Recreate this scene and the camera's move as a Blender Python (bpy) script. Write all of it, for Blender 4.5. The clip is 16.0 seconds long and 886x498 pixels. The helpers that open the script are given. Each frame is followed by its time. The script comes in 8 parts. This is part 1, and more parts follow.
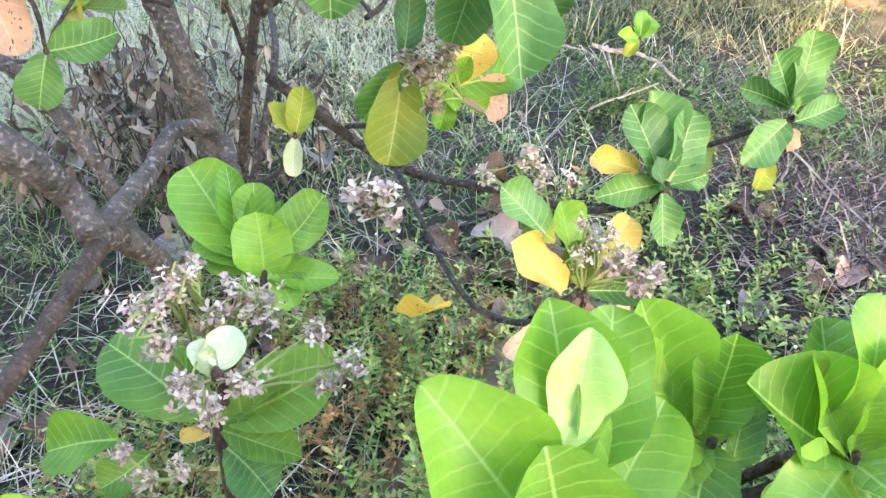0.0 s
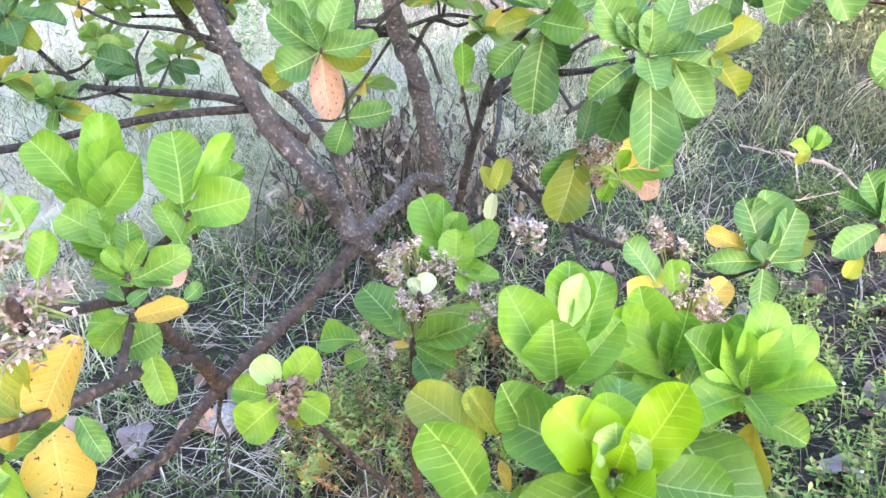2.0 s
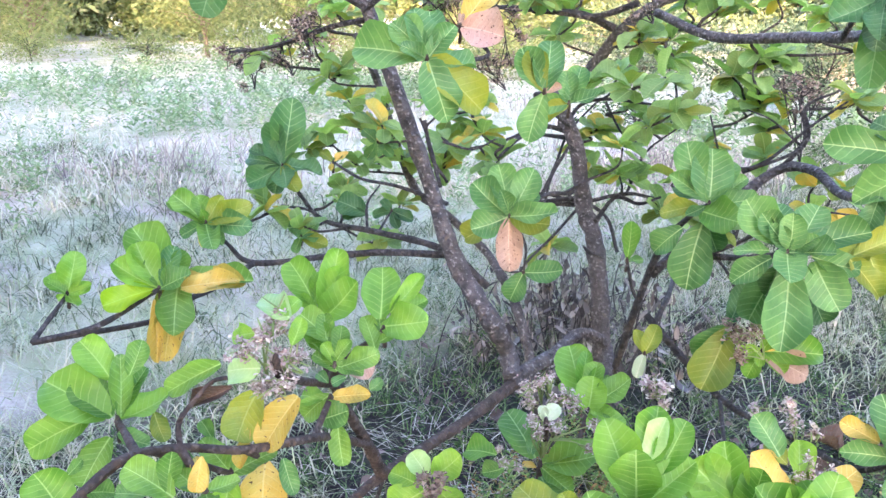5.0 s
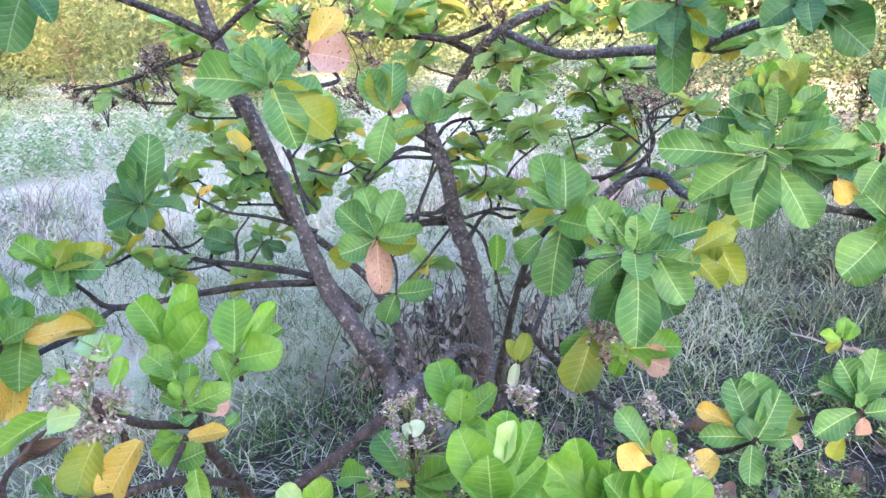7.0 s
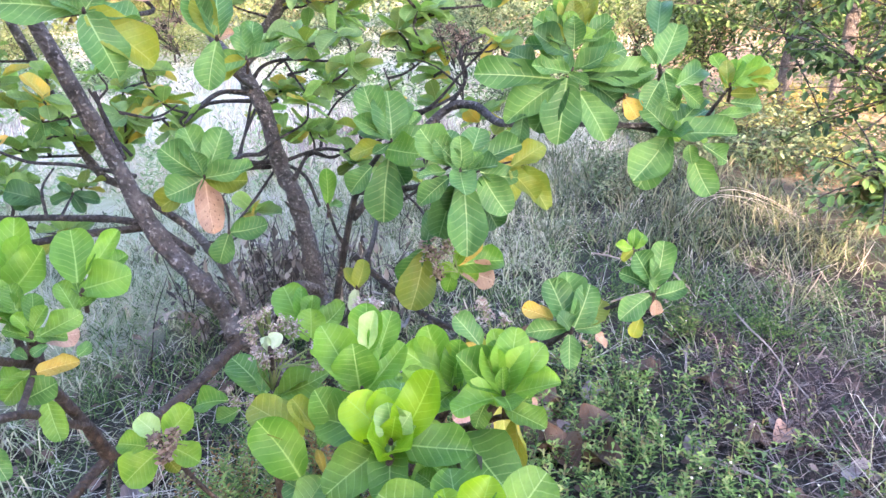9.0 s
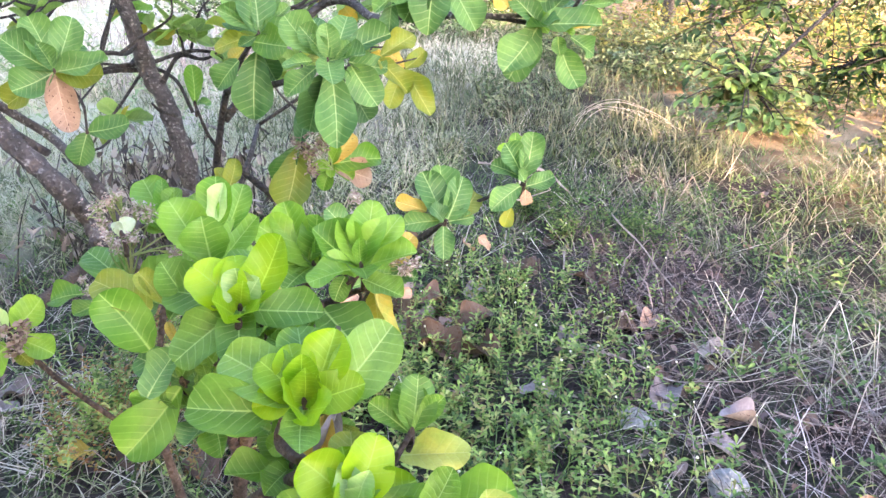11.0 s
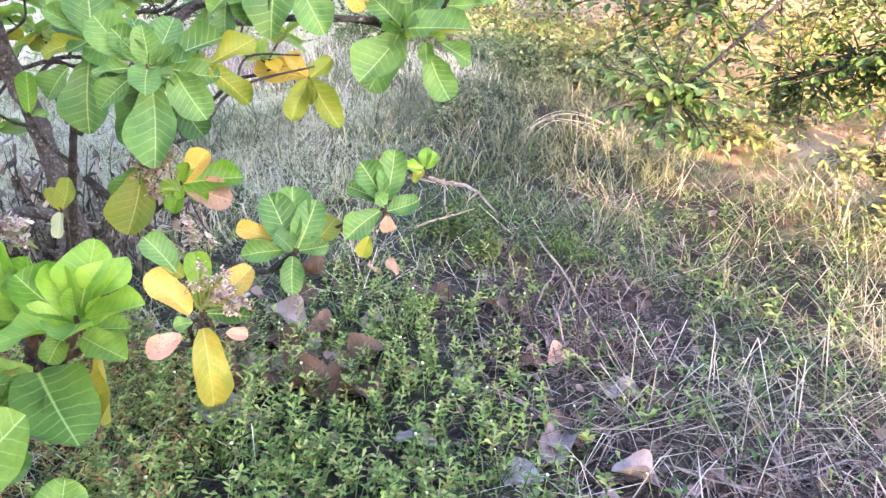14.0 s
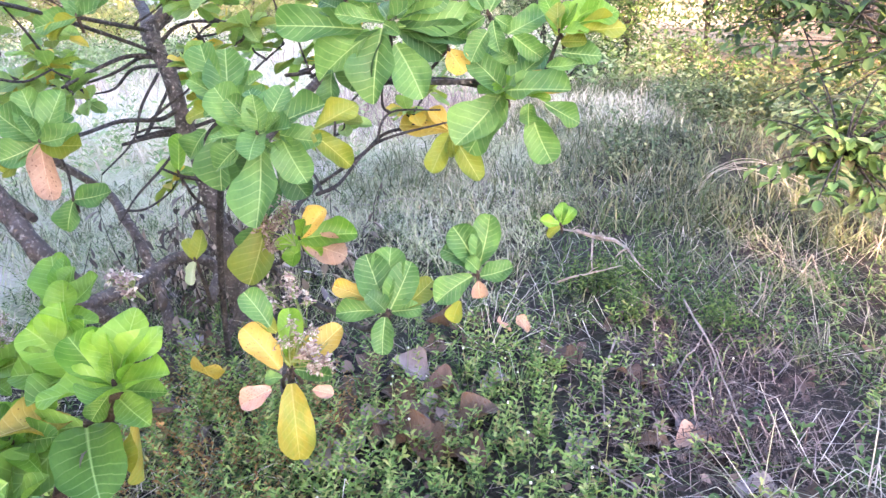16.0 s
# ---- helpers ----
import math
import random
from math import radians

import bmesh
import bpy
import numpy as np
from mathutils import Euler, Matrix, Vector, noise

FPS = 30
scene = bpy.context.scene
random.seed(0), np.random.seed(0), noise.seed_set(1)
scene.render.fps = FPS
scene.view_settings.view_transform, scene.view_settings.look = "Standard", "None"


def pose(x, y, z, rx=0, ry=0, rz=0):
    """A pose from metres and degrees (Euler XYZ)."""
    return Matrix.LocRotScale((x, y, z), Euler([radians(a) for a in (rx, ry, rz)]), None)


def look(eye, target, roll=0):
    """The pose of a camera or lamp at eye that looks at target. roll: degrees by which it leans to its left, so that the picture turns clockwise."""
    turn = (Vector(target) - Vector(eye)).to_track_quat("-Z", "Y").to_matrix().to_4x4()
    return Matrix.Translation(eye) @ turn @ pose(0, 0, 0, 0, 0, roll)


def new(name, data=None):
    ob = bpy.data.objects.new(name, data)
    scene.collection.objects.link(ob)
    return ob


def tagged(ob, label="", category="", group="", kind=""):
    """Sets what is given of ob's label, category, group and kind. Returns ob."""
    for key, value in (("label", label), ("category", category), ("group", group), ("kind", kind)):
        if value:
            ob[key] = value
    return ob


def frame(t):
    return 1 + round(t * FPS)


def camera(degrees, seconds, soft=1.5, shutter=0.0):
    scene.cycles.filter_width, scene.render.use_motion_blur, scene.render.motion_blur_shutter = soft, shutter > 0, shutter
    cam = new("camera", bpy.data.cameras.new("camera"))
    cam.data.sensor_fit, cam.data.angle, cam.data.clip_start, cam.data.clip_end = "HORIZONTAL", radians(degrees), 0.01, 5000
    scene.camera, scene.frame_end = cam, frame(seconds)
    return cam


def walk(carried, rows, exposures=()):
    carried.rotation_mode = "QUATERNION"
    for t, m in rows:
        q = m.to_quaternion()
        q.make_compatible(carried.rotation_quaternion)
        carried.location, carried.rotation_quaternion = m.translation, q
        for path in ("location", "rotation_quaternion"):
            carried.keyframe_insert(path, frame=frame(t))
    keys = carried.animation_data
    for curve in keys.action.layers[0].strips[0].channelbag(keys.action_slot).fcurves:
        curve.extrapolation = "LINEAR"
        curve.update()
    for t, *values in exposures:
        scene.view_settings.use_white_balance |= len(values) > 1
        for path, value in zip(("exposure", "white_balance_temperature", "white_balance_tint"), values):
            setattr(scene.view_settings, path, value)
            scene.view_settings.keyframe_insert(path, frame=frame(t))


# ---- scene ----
cam = camera(62.5, 16.0)
PATH = [
    (0, (0.042, 0.01, 1.135), (0.0, 1.641, -0.022), 0.2),
    (0.5, (0.134, -0.059, 1.222), (-0.001, 1.577, 0.081), -0.8),
    (1, (0.187, -0.176, 1.286), (-0.139, 1.469, 0.197), -2.5),
    (1.5, (0.188, -0.278, 1.323), (-0.317, 1.36, 0.294), -2.2),
    (2, (0.204, -0.411, 1.316), (-0.409, 1.22, 0.334), -0.9),
    (2.5, (0.251, -0.518, 1.329), (-0.394, 1.123, 0.385), 0.3),
    (3, (0.299, -0.538, 1.355), (-0.42, 1.101, 0.462), 1.4),
    (3.5, (0.352, -0.552, 1.385), (-0.532, 1.05, 0.577), 0.3),
    (4, (0.375, -0.604, 1.42), (-0.688, 0.93, 0.701), 0.0),
    (4.2, (0.378, -0.62, 1.422), (-0.739, 0.889, 0.733), 0.7),
    (6.3, (0.435, -0.62, 1.417), (-0.675, 0.959, 0.893), 0.0),
    (6.5, (0.445, -0.609, 1.42), (-0.609, 1.008, 0.896), -0.4),
    (7, (0.467, -0.579, 1.411), (-0.456, 1.112, 0.873), -1.3),
    (7.5, (0.491, -0.564, 1.408), (-0.295, 1.186, 0.842), -2.1),
    (8, (0.484, -0.602, 1.388), (-0.177, 1.183, 0.773), -2.7),
    (8.5, (0.458, -0.675, 1.376), (-0.087, 1.137, 0.729), -1.9),
    (9, (0.45, -0.698, 1.351), (0.012, 1.142, 0.701), -0.9),
    (9.5, (0.449, -0.719, 1.322), (0.115, 1.133, 0.646), 0.1),
    (10, (0.466, -0.729, 1.29), (0.217, 1.118, 0.564), 1.1),
    (10.2, (0.477, -0.73, 1.288), (0.259, 1.111, 0.536), 1.5),
    (12.3, (0.707, -0.702, 1.221), (0.592, 1.093, 0.345), -0.8),
    (12.5, (0.745, -0.705, 1.22), (0.636, 1.094, 0.352), -0.9),
    (13, (0.81, -0.676, 1.217), (0.709, 1.131, 0.365), -0.8),
    (13.5, (0.836, -0.555, 1.22), (0.716, 1.259, 0.385), -0.1),
    (14, (0.853, -0.458, 1.228), (0.686, 1.364, 0.42), 1.0),
    (14.5, (0.896, -0.418, 1.241), (0.589, 1.396, 0.457), 1.2),
    (15, (0.985, -0.367, 1.258), (0.505, 1.422, 0.504), 0.1),
    (15.5, (1.045, -0.343, 1.26), (0.435, 1.421, 0.542), -1.6),
    (16, (1.072, -0.328, 1.265), (0.37, 1.406, 0.558), -2.8),
]
walk(cam, [(t, look(eye, target, roll)) for t, eye, target, roll in PATH],
     exposures=((0, 3.67, 6800, 15), (1, 3.73, 6700, 19), (3, 3.58, 6450, 25), (4.2, 3.45, 6200, 25), (7, 3.16, 5780, 25), (9, 3.26, 6000, 26), (10, 3.33, 6250, 23), (12.5, 3.43, 6650, 25), (16, 3.38, 6250, 29)))

# ---- sky, sun ----
SUN_AZ, SUN_EL = 164.0, 17.0          # degrees; azimuth clockwise from +y (towards which the sun stands)
world = bpy.data.worlds.new("sky_world")
scene.world = world
world.use_nodes = True
wn = world.node_tree
sky = wn.nodes.new("ShaderNodeTexSky")
sky.sky_type, sky.sun_disc = "NISHITA", False
sky.sun_elevation, sky.sun_rotation = radians(SUN_EL), radians(SUN_AZ)
sky.air_density, sky.dust_density, sky.ozone_density = 1.0, 2.5, 1.0
wn.links.new(sky.outputs["Color"], wn.nodes["Background"].inputs["Color"])
wn.nodes["Background"].inputs["Strength"].default_value = 0.15
sun = new("sun", bpy.data.lights.new("sun", "SUN"))
sun.data.energy, sun.data.angle, sun.data.color = 3.5, radians(0.6), (1.0, 0.68, 0.39)
sun.matrix_world = look((math.sin(radians(SUN_AZ)) * math.cos(radians(SUN_EL)), math.cos(radians(SUN_AZ)) * math.cos(radians(SUN_EL)),
                         math.sin(radians(SUN_EL))), (0, 0, 0))


# ---- materials ----
def material(name, rough=0.6):
    m = bpy.data.materials.new(name)
    m.use_nodes = True
    b = m.node_tree.nodes["Principled BSDF"]
    b.inputs["Roughness"].default_value = rough
    return m, m.node_tree, b


def node(nt, kind, **values):
    n = nt.nodes.new(kind)
    for key, value in values.items():
        n.inputs[key.replace("_", " ")].default_value = value
    return n


def ramp(nt, source, stops):
    n = nt.nodes.new("ShaderNodeValToRGB")
    e = n.color_ramp.elements
    while len(e) < len(stops):
        e.new(0.5)
    for k, (p, c) in zip(e, stops):
        k.position, k.color = p, (*c, 1)
    nt.links.new(source, n.inputs["Fac"])
    return n.outputs["Color"]


def calc(nt, op, a, b=None, c=None):
    n = nt.nodes.new("ShaderNodeMath")
    n.operation = op
    for s, v in zip(n.inputs, (a, b, c)):
        if v is None:
            continue
        if isinstance(v, (int, float)):
            s.default_value = v
        else:
            nt.links.new(v, s)
    return n.outputs[0]


def mix(nt, fac, a, b, blend="MIX"):
    n = nt.nodes.new("ShaderNodeMix")
    n.data_type, n.blend_type = "RGBA", blend
    for s, v in zip((n.inputs[0], n.inputs[6], n.inputs[7]), (fac, a, b)):
        if isinstance(v, (int, float)):
            s.default_value = v
        elif isinstance(v, tuple):
            s.default_value = (*v, 1)
        else:
            nt.links.new(v, s)
    return n.outputs[2]


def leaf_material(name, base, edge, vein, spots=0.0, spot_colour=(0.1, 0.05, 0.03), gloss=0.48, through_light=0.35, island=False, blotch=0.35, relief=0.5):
    """A leaf blade: pale midrib and side veins along its uv, blotches, specks, some light through it."""
    m, nt, b = material(name, gloss)
    uv = nt.nodes.new("ShaderNodeUVMap")
    uv.uv_map = "UVMap"
    sep = nt.nodes.new("ShaderNodeSeparateXYZ")
    nt.links.new(uv.outputs[0], sep.inputs[0])
    across = calc(nt, "ABSOLUTE", calc(nt, "MULTIPLY_ADD", sep.outputs[0], 2.0, -1.0))
    along = sep.outputs[1]
    if island:
        rnd = nt.nodes.new("ShaderNodeNewGeometry").outputs["Random Per Island"]
    else:
        rnd = nt.nodes.new("ShaderNodeObjectInfo").outputs["Random"]
    offset = nt.nodes.new("ShaderNodeCombineXYZ")
    nt.links.new(calc(nt, "MULTIPLY", rnd, 37.0), offset.inputs[2])
    place = nt.nodes.new("ShaderNodeVectorMath")
    nt.links.new(uv.outputs[0], place.inputs[0])
    nt.links.new(offset.outputs[0], place.inputs[1])
    patch = node(nt, "ShaderNodeTexNoise", Scale=2.6, Detail=4.0)
    nt.links.new(place.outputs[0], patch.inputs["Vector"])
    fine = node(nt, "ShaderNodeTexNoise", Scale=24.0, Detail=3.0)
    nt.links.new(place.outputs[0], fine.inputs["Vector"])
    colour = mix(nt, ramp(nt, patch.outputs["Fac"], [(0.38, (0, 0, 0)), (0.62, (1, 1, 1))]), base, edge)
    colour = mix(nt, blotch * 0.5, colour, ramp(nt, fine.outputs["Fac"], [(0.3, (0.25, 0.25, 0.25)), (0.7, (1, 1, 1))]), "MULTIPLY")
    hue = node(nt, "ShaderNodeHueSaturation")
    nt.links.new(calc(nt, "MULTIPLY_ADD", rnd, 0.5, 0.78), hue.inputs["Value"])
    nt.links.new(calc(nt, "MULTIPLY_ADD", rnd, -0.022, 0.511), hue.inputs["Hue"])
    nt.links.new(colour, hue.inputs["Color"])
    colour = hue.outputs[0]
    # side veins sweep forward from the midrib
    wobble = calc(nt, "MULTIPLY", calc(nt, "SUBTRACT", patch.outputs["Fac"], 0.5), 0.10)
    phase = calc(nt, "ADD", calc(nt, "SUBTRACT", along, calc(nt, "MULTIPLY", across, 0.20)), wobble)
    saw = calc(nt, "PINGPONG", calc(nt, "MULTIPLY", phase, 9.0), 0.5)
    side = calc(nt, "SUBTRACT", 1.0, calc(nt, "SMOOTH_MIN", calc(nt, "MULTIPLY", saw, 10.0), 1.0, 0.2))
    side = calc(nt, "MULTIPLY", calc(nt, "MAXIMUM", side, 0.0), calc(nt, "SUBTRACT", 1.0, calc(nt, "POWER", across, 3.0)))
    rib = calc(nt, "SUBTRACT", 1.0, calc(nt, "MULTIPLY", across, calc(nt, "MULTIPLY_ADD", along, 16.0, 12.0)))
    rib = calc(nt, "MAXIMUM", rib, 0.0)
    veins = calc(nt, "MINIMUM", calc(nt, "ADD", calc(nt, "MULTIPLY", side, 0.50), calc(nt, "MULTIPLY", rib, 1.1)), 1.0)
    colour = mix(nt, calc(nt, "MULTIPLY", veins, 0.85), colour, vein)
    if spots:
        v = node(nt, "ShaderNodeTexNoise", Scale=19.0, Detail=1.0)
        nt.links.new(place.outputs[0], v.inputs["Vector"])
        colour = mix(nt, ramp(nt, v.outputs["Fac"], [(0.66 - spots, (0, 0, 0)), (0.70 - spots, (1, 1, 1))]), colour, spot_colour)
    nt.links.new(colour, b.inputs["Base Color"])
    bump = node(nt, "ShaderNodeBump", Strength=relief, Distance=0.004)
    height = calc(nt, "ADD", calc(nt, "MULTIPLY", saw, 0.4), calc(nt, "ADD", calc(nt, "MULTIPLY", veins, -0.5), calc(nt, "MULTIPLY", fine.outputs["Fac"], 0.35)))
    nt.links.new(height, bump.inputs["Height"])
    nt.links.new(bump.outputs[0], b.inputs["Normal"])
    b.inputs["Specular IOR Level"].default_value = 0.42
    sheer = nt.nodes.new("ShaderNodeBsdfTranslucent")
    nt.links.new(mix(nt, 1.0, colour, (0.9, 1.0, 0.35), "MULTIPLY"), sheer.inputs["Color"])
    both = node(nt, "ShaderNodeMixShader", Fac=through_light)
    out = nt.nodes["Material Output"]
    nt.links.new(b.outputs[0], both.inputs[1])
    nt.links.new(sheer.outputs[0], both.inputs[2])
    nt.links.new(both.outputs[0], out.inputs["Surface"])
    return m


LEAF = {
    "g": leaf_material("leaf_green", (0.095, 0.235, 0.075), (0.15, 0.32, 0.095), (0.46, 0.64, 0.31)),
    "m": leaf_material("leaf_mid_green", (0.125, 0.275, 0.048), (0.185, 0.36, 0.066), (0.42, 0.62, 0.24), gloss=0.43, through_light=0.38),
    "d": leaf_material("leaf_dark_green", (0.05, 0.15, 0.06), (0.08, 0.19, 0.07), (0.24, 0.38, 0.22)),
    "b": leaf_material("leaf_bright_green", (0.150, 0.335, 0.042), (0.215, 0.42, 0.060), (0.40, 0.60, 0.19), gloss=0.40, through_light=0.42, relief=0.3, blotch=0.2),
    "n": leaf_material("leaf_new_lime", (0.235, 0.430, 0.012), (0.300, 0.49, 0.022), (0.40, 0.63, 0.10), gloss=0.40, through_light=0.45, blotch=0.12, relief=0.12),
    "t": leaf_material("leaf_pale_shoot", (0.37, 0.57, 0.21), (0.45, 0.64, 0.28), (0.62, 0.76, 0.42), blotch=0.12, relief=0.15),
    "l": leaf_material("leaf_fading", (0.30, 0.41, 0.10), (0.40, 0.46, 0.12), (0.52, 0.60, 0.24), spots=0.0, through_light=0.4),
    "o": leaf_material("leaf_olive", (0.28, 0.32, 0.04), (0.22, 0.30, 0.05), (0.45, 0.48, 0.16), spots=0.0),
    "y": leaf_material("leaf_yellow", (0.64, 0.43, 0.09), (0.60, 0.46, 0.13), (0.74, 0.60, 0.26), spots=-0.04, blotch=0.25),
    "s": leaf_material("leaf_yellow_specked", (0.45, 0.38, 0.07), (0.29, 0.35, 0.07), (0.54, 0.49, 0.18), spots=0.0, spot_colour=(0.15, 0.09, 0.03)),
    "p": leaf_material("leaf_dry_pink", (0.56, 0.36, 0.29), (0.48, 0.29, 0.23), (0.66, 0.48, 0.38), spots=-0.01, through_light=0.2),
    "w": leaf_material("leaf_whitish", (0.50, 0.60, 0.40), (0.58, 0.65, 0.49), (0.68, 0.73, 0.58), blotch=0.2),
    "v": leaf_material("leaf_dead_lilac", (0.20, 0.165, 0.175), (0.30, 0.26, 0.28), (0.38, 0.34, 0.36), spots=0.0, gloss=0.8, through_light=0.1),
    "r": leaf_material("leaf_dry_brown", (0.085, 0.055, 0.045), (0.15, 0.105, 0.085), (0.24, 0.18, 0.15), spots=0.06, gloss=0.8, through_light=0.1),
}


def bark_material(name, dark, light, lichen):
    m, nt, b = material(name, 0.9)
    where = nt.nodes.new("ShaderNodeNewGeometry").outputs["Position"]
    a = node(nt, "ShaderNodeTexNoise", Scale=22.0, Detail=6.0)
    f = node(nt, "ShaderNodeTexNoise", Scale=85.0, Detail=7.0)
    v = node(nt, "ShaderNodeTexVoronoi", Scale=95.0)
    for n in (a, f, v):
        nt.links.new(where, n.inputs["Vector"])
    colour = ramp(nt, a.outputs["Fac"], [(0.3, dark), (0.7, light)])
    colour = mix(nt, ramp(nt, f.outputs["Fac"], [(0.56, (0, 0, 0)), (0.74, (0.8, 0.8, 0.8))]), colour, lichen)
    nt.links.new(colour, b.inputs["Base Color"])
    bump = node(nt, "ShaderNodeBump", Strength=1.0, Distance=0.012)
    nt.links.new(calc(nt, "ADD", f.outputs["Fac"], calc(nt, "MULTIPLY", v.outputs["Distance"], 0.7)), bump.inputs["Height"])
    nt.links.new(bump.outputs[0], b.inputs["Normal"])
    return m


BARK = bark_material("bark_grey", (0.042, 0.037, 0.038), (0.125, 0.112, 0.112), (0.40, 0.38, 0.38))
BARK_THIN = bark_material("bark_thin_dark", (0.02, 0.017, 0.016), (0.066, 0.056, 0.053), (0.2, 0.18, 0.175))
BARK_BROWN = bark_material("bark_brown", (0.036, 0.024, 0.019), (0.095, 0.066, 0.053), (0.21, 0.17, 0.145))
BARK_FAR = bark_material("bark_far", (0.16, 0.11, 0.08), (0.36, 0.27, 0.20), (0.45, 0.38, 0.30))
STICK = bark_material("stick_pale", (0.20, 0.165, 0.15), (0.40, 0.35, 0.33), (0.56, 0.52, 0.50))


def island_material(name, colours, rough=0.7, through_light=0.25):
    """Blades or small leaves in one mesh, each island with its own shade."""
    m, nt, b = material(name, rough)
    rnd = nt.nodes.new("ShaderNodeNewGeometry").outputs["Random Per Island"]
    n = len(colours)
    colour = ramp(nt, rnd, [((k + 0.5) / n, c) for k, c in enumerate(colours)])
    nt.links.new(colour, b.inputs["Base Color"])
    sheer = nt.nodes.new("ShaderNodeBsdfTranslucent")
    nt.links.new(colour, sheer.inputs["Color"])
    both = node(nt, "ShaderNodeMixShader", Fac=through_light)
    nt.links.new(b.outputs[0], both.inputs[1])
    nt.links.new(sheer.outputs[0], both.inputs[2])
    nt.links.new(both.outputs[0], nt.nodes["Material Output"].inputs["Surface"])
    return m


GRASS_DRY = island_material("grass_dry", [(0.045, 0.034, 0.031), (0.13, 0.105, 0.092), (0.33, 0.29, 0.25), (0.54, 0.49, 0.44), (0.08, 0.064, 0.054), (0.12, 0.14, 0.07)])
STRAW = island_material("straw_long", [(0.40, 0.35, 0.30), (0.62, 0.57, 0.51), (0.50, 0.47, 0.39), (0.70, 0.66, 0.61)])
# darkened: the deep shade beside the shrub is put into this grass
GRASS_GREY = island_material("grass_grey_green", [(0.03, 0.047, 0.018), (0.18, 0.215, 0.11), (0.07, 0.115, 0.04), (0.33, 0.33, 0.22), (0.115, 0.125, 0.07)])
GRASS_GREEN = island_material("grass_green", [(0.02, 0.05, 0.012), (0.06, 0.13, 0.03), (0.12, 0.23, 0.06), (0.20, 0.28, 0.12)])
# both raised: open-sky light and pale haze are put into the grass tones
GRASS_PALE_SKYLIT = island_material("grass_field_pale_skylit", [(0.50, 0.52, 0.36), (0.70, 0.65, 0.55), (0.58, 0.60, 0.44), (0.76, 0.68, 0.60), (0.66, 0.56, 0.50), (0.42, 0.44, 0.30)])
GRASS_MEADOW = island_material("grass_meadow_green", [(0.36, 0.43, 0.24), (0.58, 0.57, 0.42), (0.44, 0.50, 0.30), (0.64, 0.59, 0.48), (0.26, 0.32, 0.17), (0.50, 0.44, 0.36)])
GRASS_MID = island_material("grass_thin_grey", [(0.11, 0.16, 0.06), (0.42, 0.46, 0.29), (0.20, 0.28, 0.11), (0.50, 0.49, 0.36), (0.22, 0.22, 0.13)])
# the low sun's warm light is put into these straw tones
GRASS_STRAW_SUN = island_material("grass_straw_sun_gold", [(0.48, 0.31, 0.18), (0.58, 0.37, 0.19), (0.24, 0.15, 0.07), (0.20, 0.22, 0.05), (0.09, 0.06, 0.03), (0.52, 0.30, 0.19), (0.13, 0.16, 0.04)])
# bush leaf with the golden glow of low sun put into its colour
BUSH_SUN_GOLD = island_material("bush_leaf_sun_gold", [(0.17, 0.19, 0.04), (0.34, 0.31, 0.07), (0.46, 0.39, 0.10), (0.08, 0.11, 0.03), (0.40, 0.37, 0.08)], through_light=0.4)
TANGLE = island_material("dead_tangle", [(0.022, 0.015, 0.015), (0.055, 0.038, 0.038), (0.115, 0.084, 0.08), (0.30, 0.24, 0.23)], 0.9, 0.0)
HERB_FIELD = island_material("herb_field", [(0.15, 0.24, 0.10), (0.27, 0.38, 0.18), (0.35, 0.45, 0.25), (0.21, 0.31, 0.15)])
WEED = island_material("weed_leaf", [(0.05, 0.11, 0.03), (0.17, 0.30, 0.07), (0.27, 0.42, 0.11), (0.09, 0.19, 0.05), (0.38, 0.47, 0.17), (0.21, 0.19, 0.08)])
GRASS_ARCH = island_material("grass_arching_pale", [(0.13, 0.19, 0.08), (0.30, 0.34, 0.22), (0.52, 0.49, 0.42), (0.06, 0.085, 0.04), (0.33, 0.29, 0.25)])
STRAW_LILAC = island_material("straw_bleached", [(0.30, 0.26, 0.26), (0.50, 0.45, 0.44), (0.20, 0.16, 0.165), (0.62, 0.57, 0.55)], 0.8, 0.1)
WEED_DARK = island_material("weed_leaf_dark", [(0.03, 0.075, 0.025), (0.08, 0.16, 0.05), (0.14, 0.25, 0.08), (0.05, 0.11, 0.035), (0.19, 0.28, 0.10)])
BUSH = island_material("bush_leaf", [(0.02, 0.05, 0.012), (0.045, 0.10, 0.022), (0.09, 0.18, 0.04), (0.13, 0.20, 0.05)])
# sunlit copy of the bush leaf, the light put into its tones
BUSH_SUN = island_material("bush_leaf_sunlit", [(0.06, 0.09, 0.035), (0.13, 0.17, 0.06), (0.22, 0.24, 0.08), (0.095, 0.14, 0.05), (0.16, 0.175, 0.06)])
# far leaves: sunlight and pale haze put into a narrow yellow-green range
BUSH_SUN_HAZE = island_material("bush_leaf_hazy_yellow_green", [(0.17, 0.23, 0.08), (0.24, 0.30, 0.10), (0.30, 0.34, 0.13), (0.20, 0.27, 0.09), (0.33, 0.33, 0.15)], through_light=0.4)
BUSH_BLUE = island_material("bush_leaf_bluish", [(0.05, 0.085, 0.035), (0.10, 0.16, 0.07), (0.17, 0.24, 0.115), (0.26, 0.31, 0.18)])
BRUSH_GREY = island_material("brush_grey_stalks", [(0.20, 0.165, 0.16), (0.36, 0.30, 0.29), (0.48, 0.42, 0.38), (0.28, 0.23, 0.23)], 0.9, 0.1)
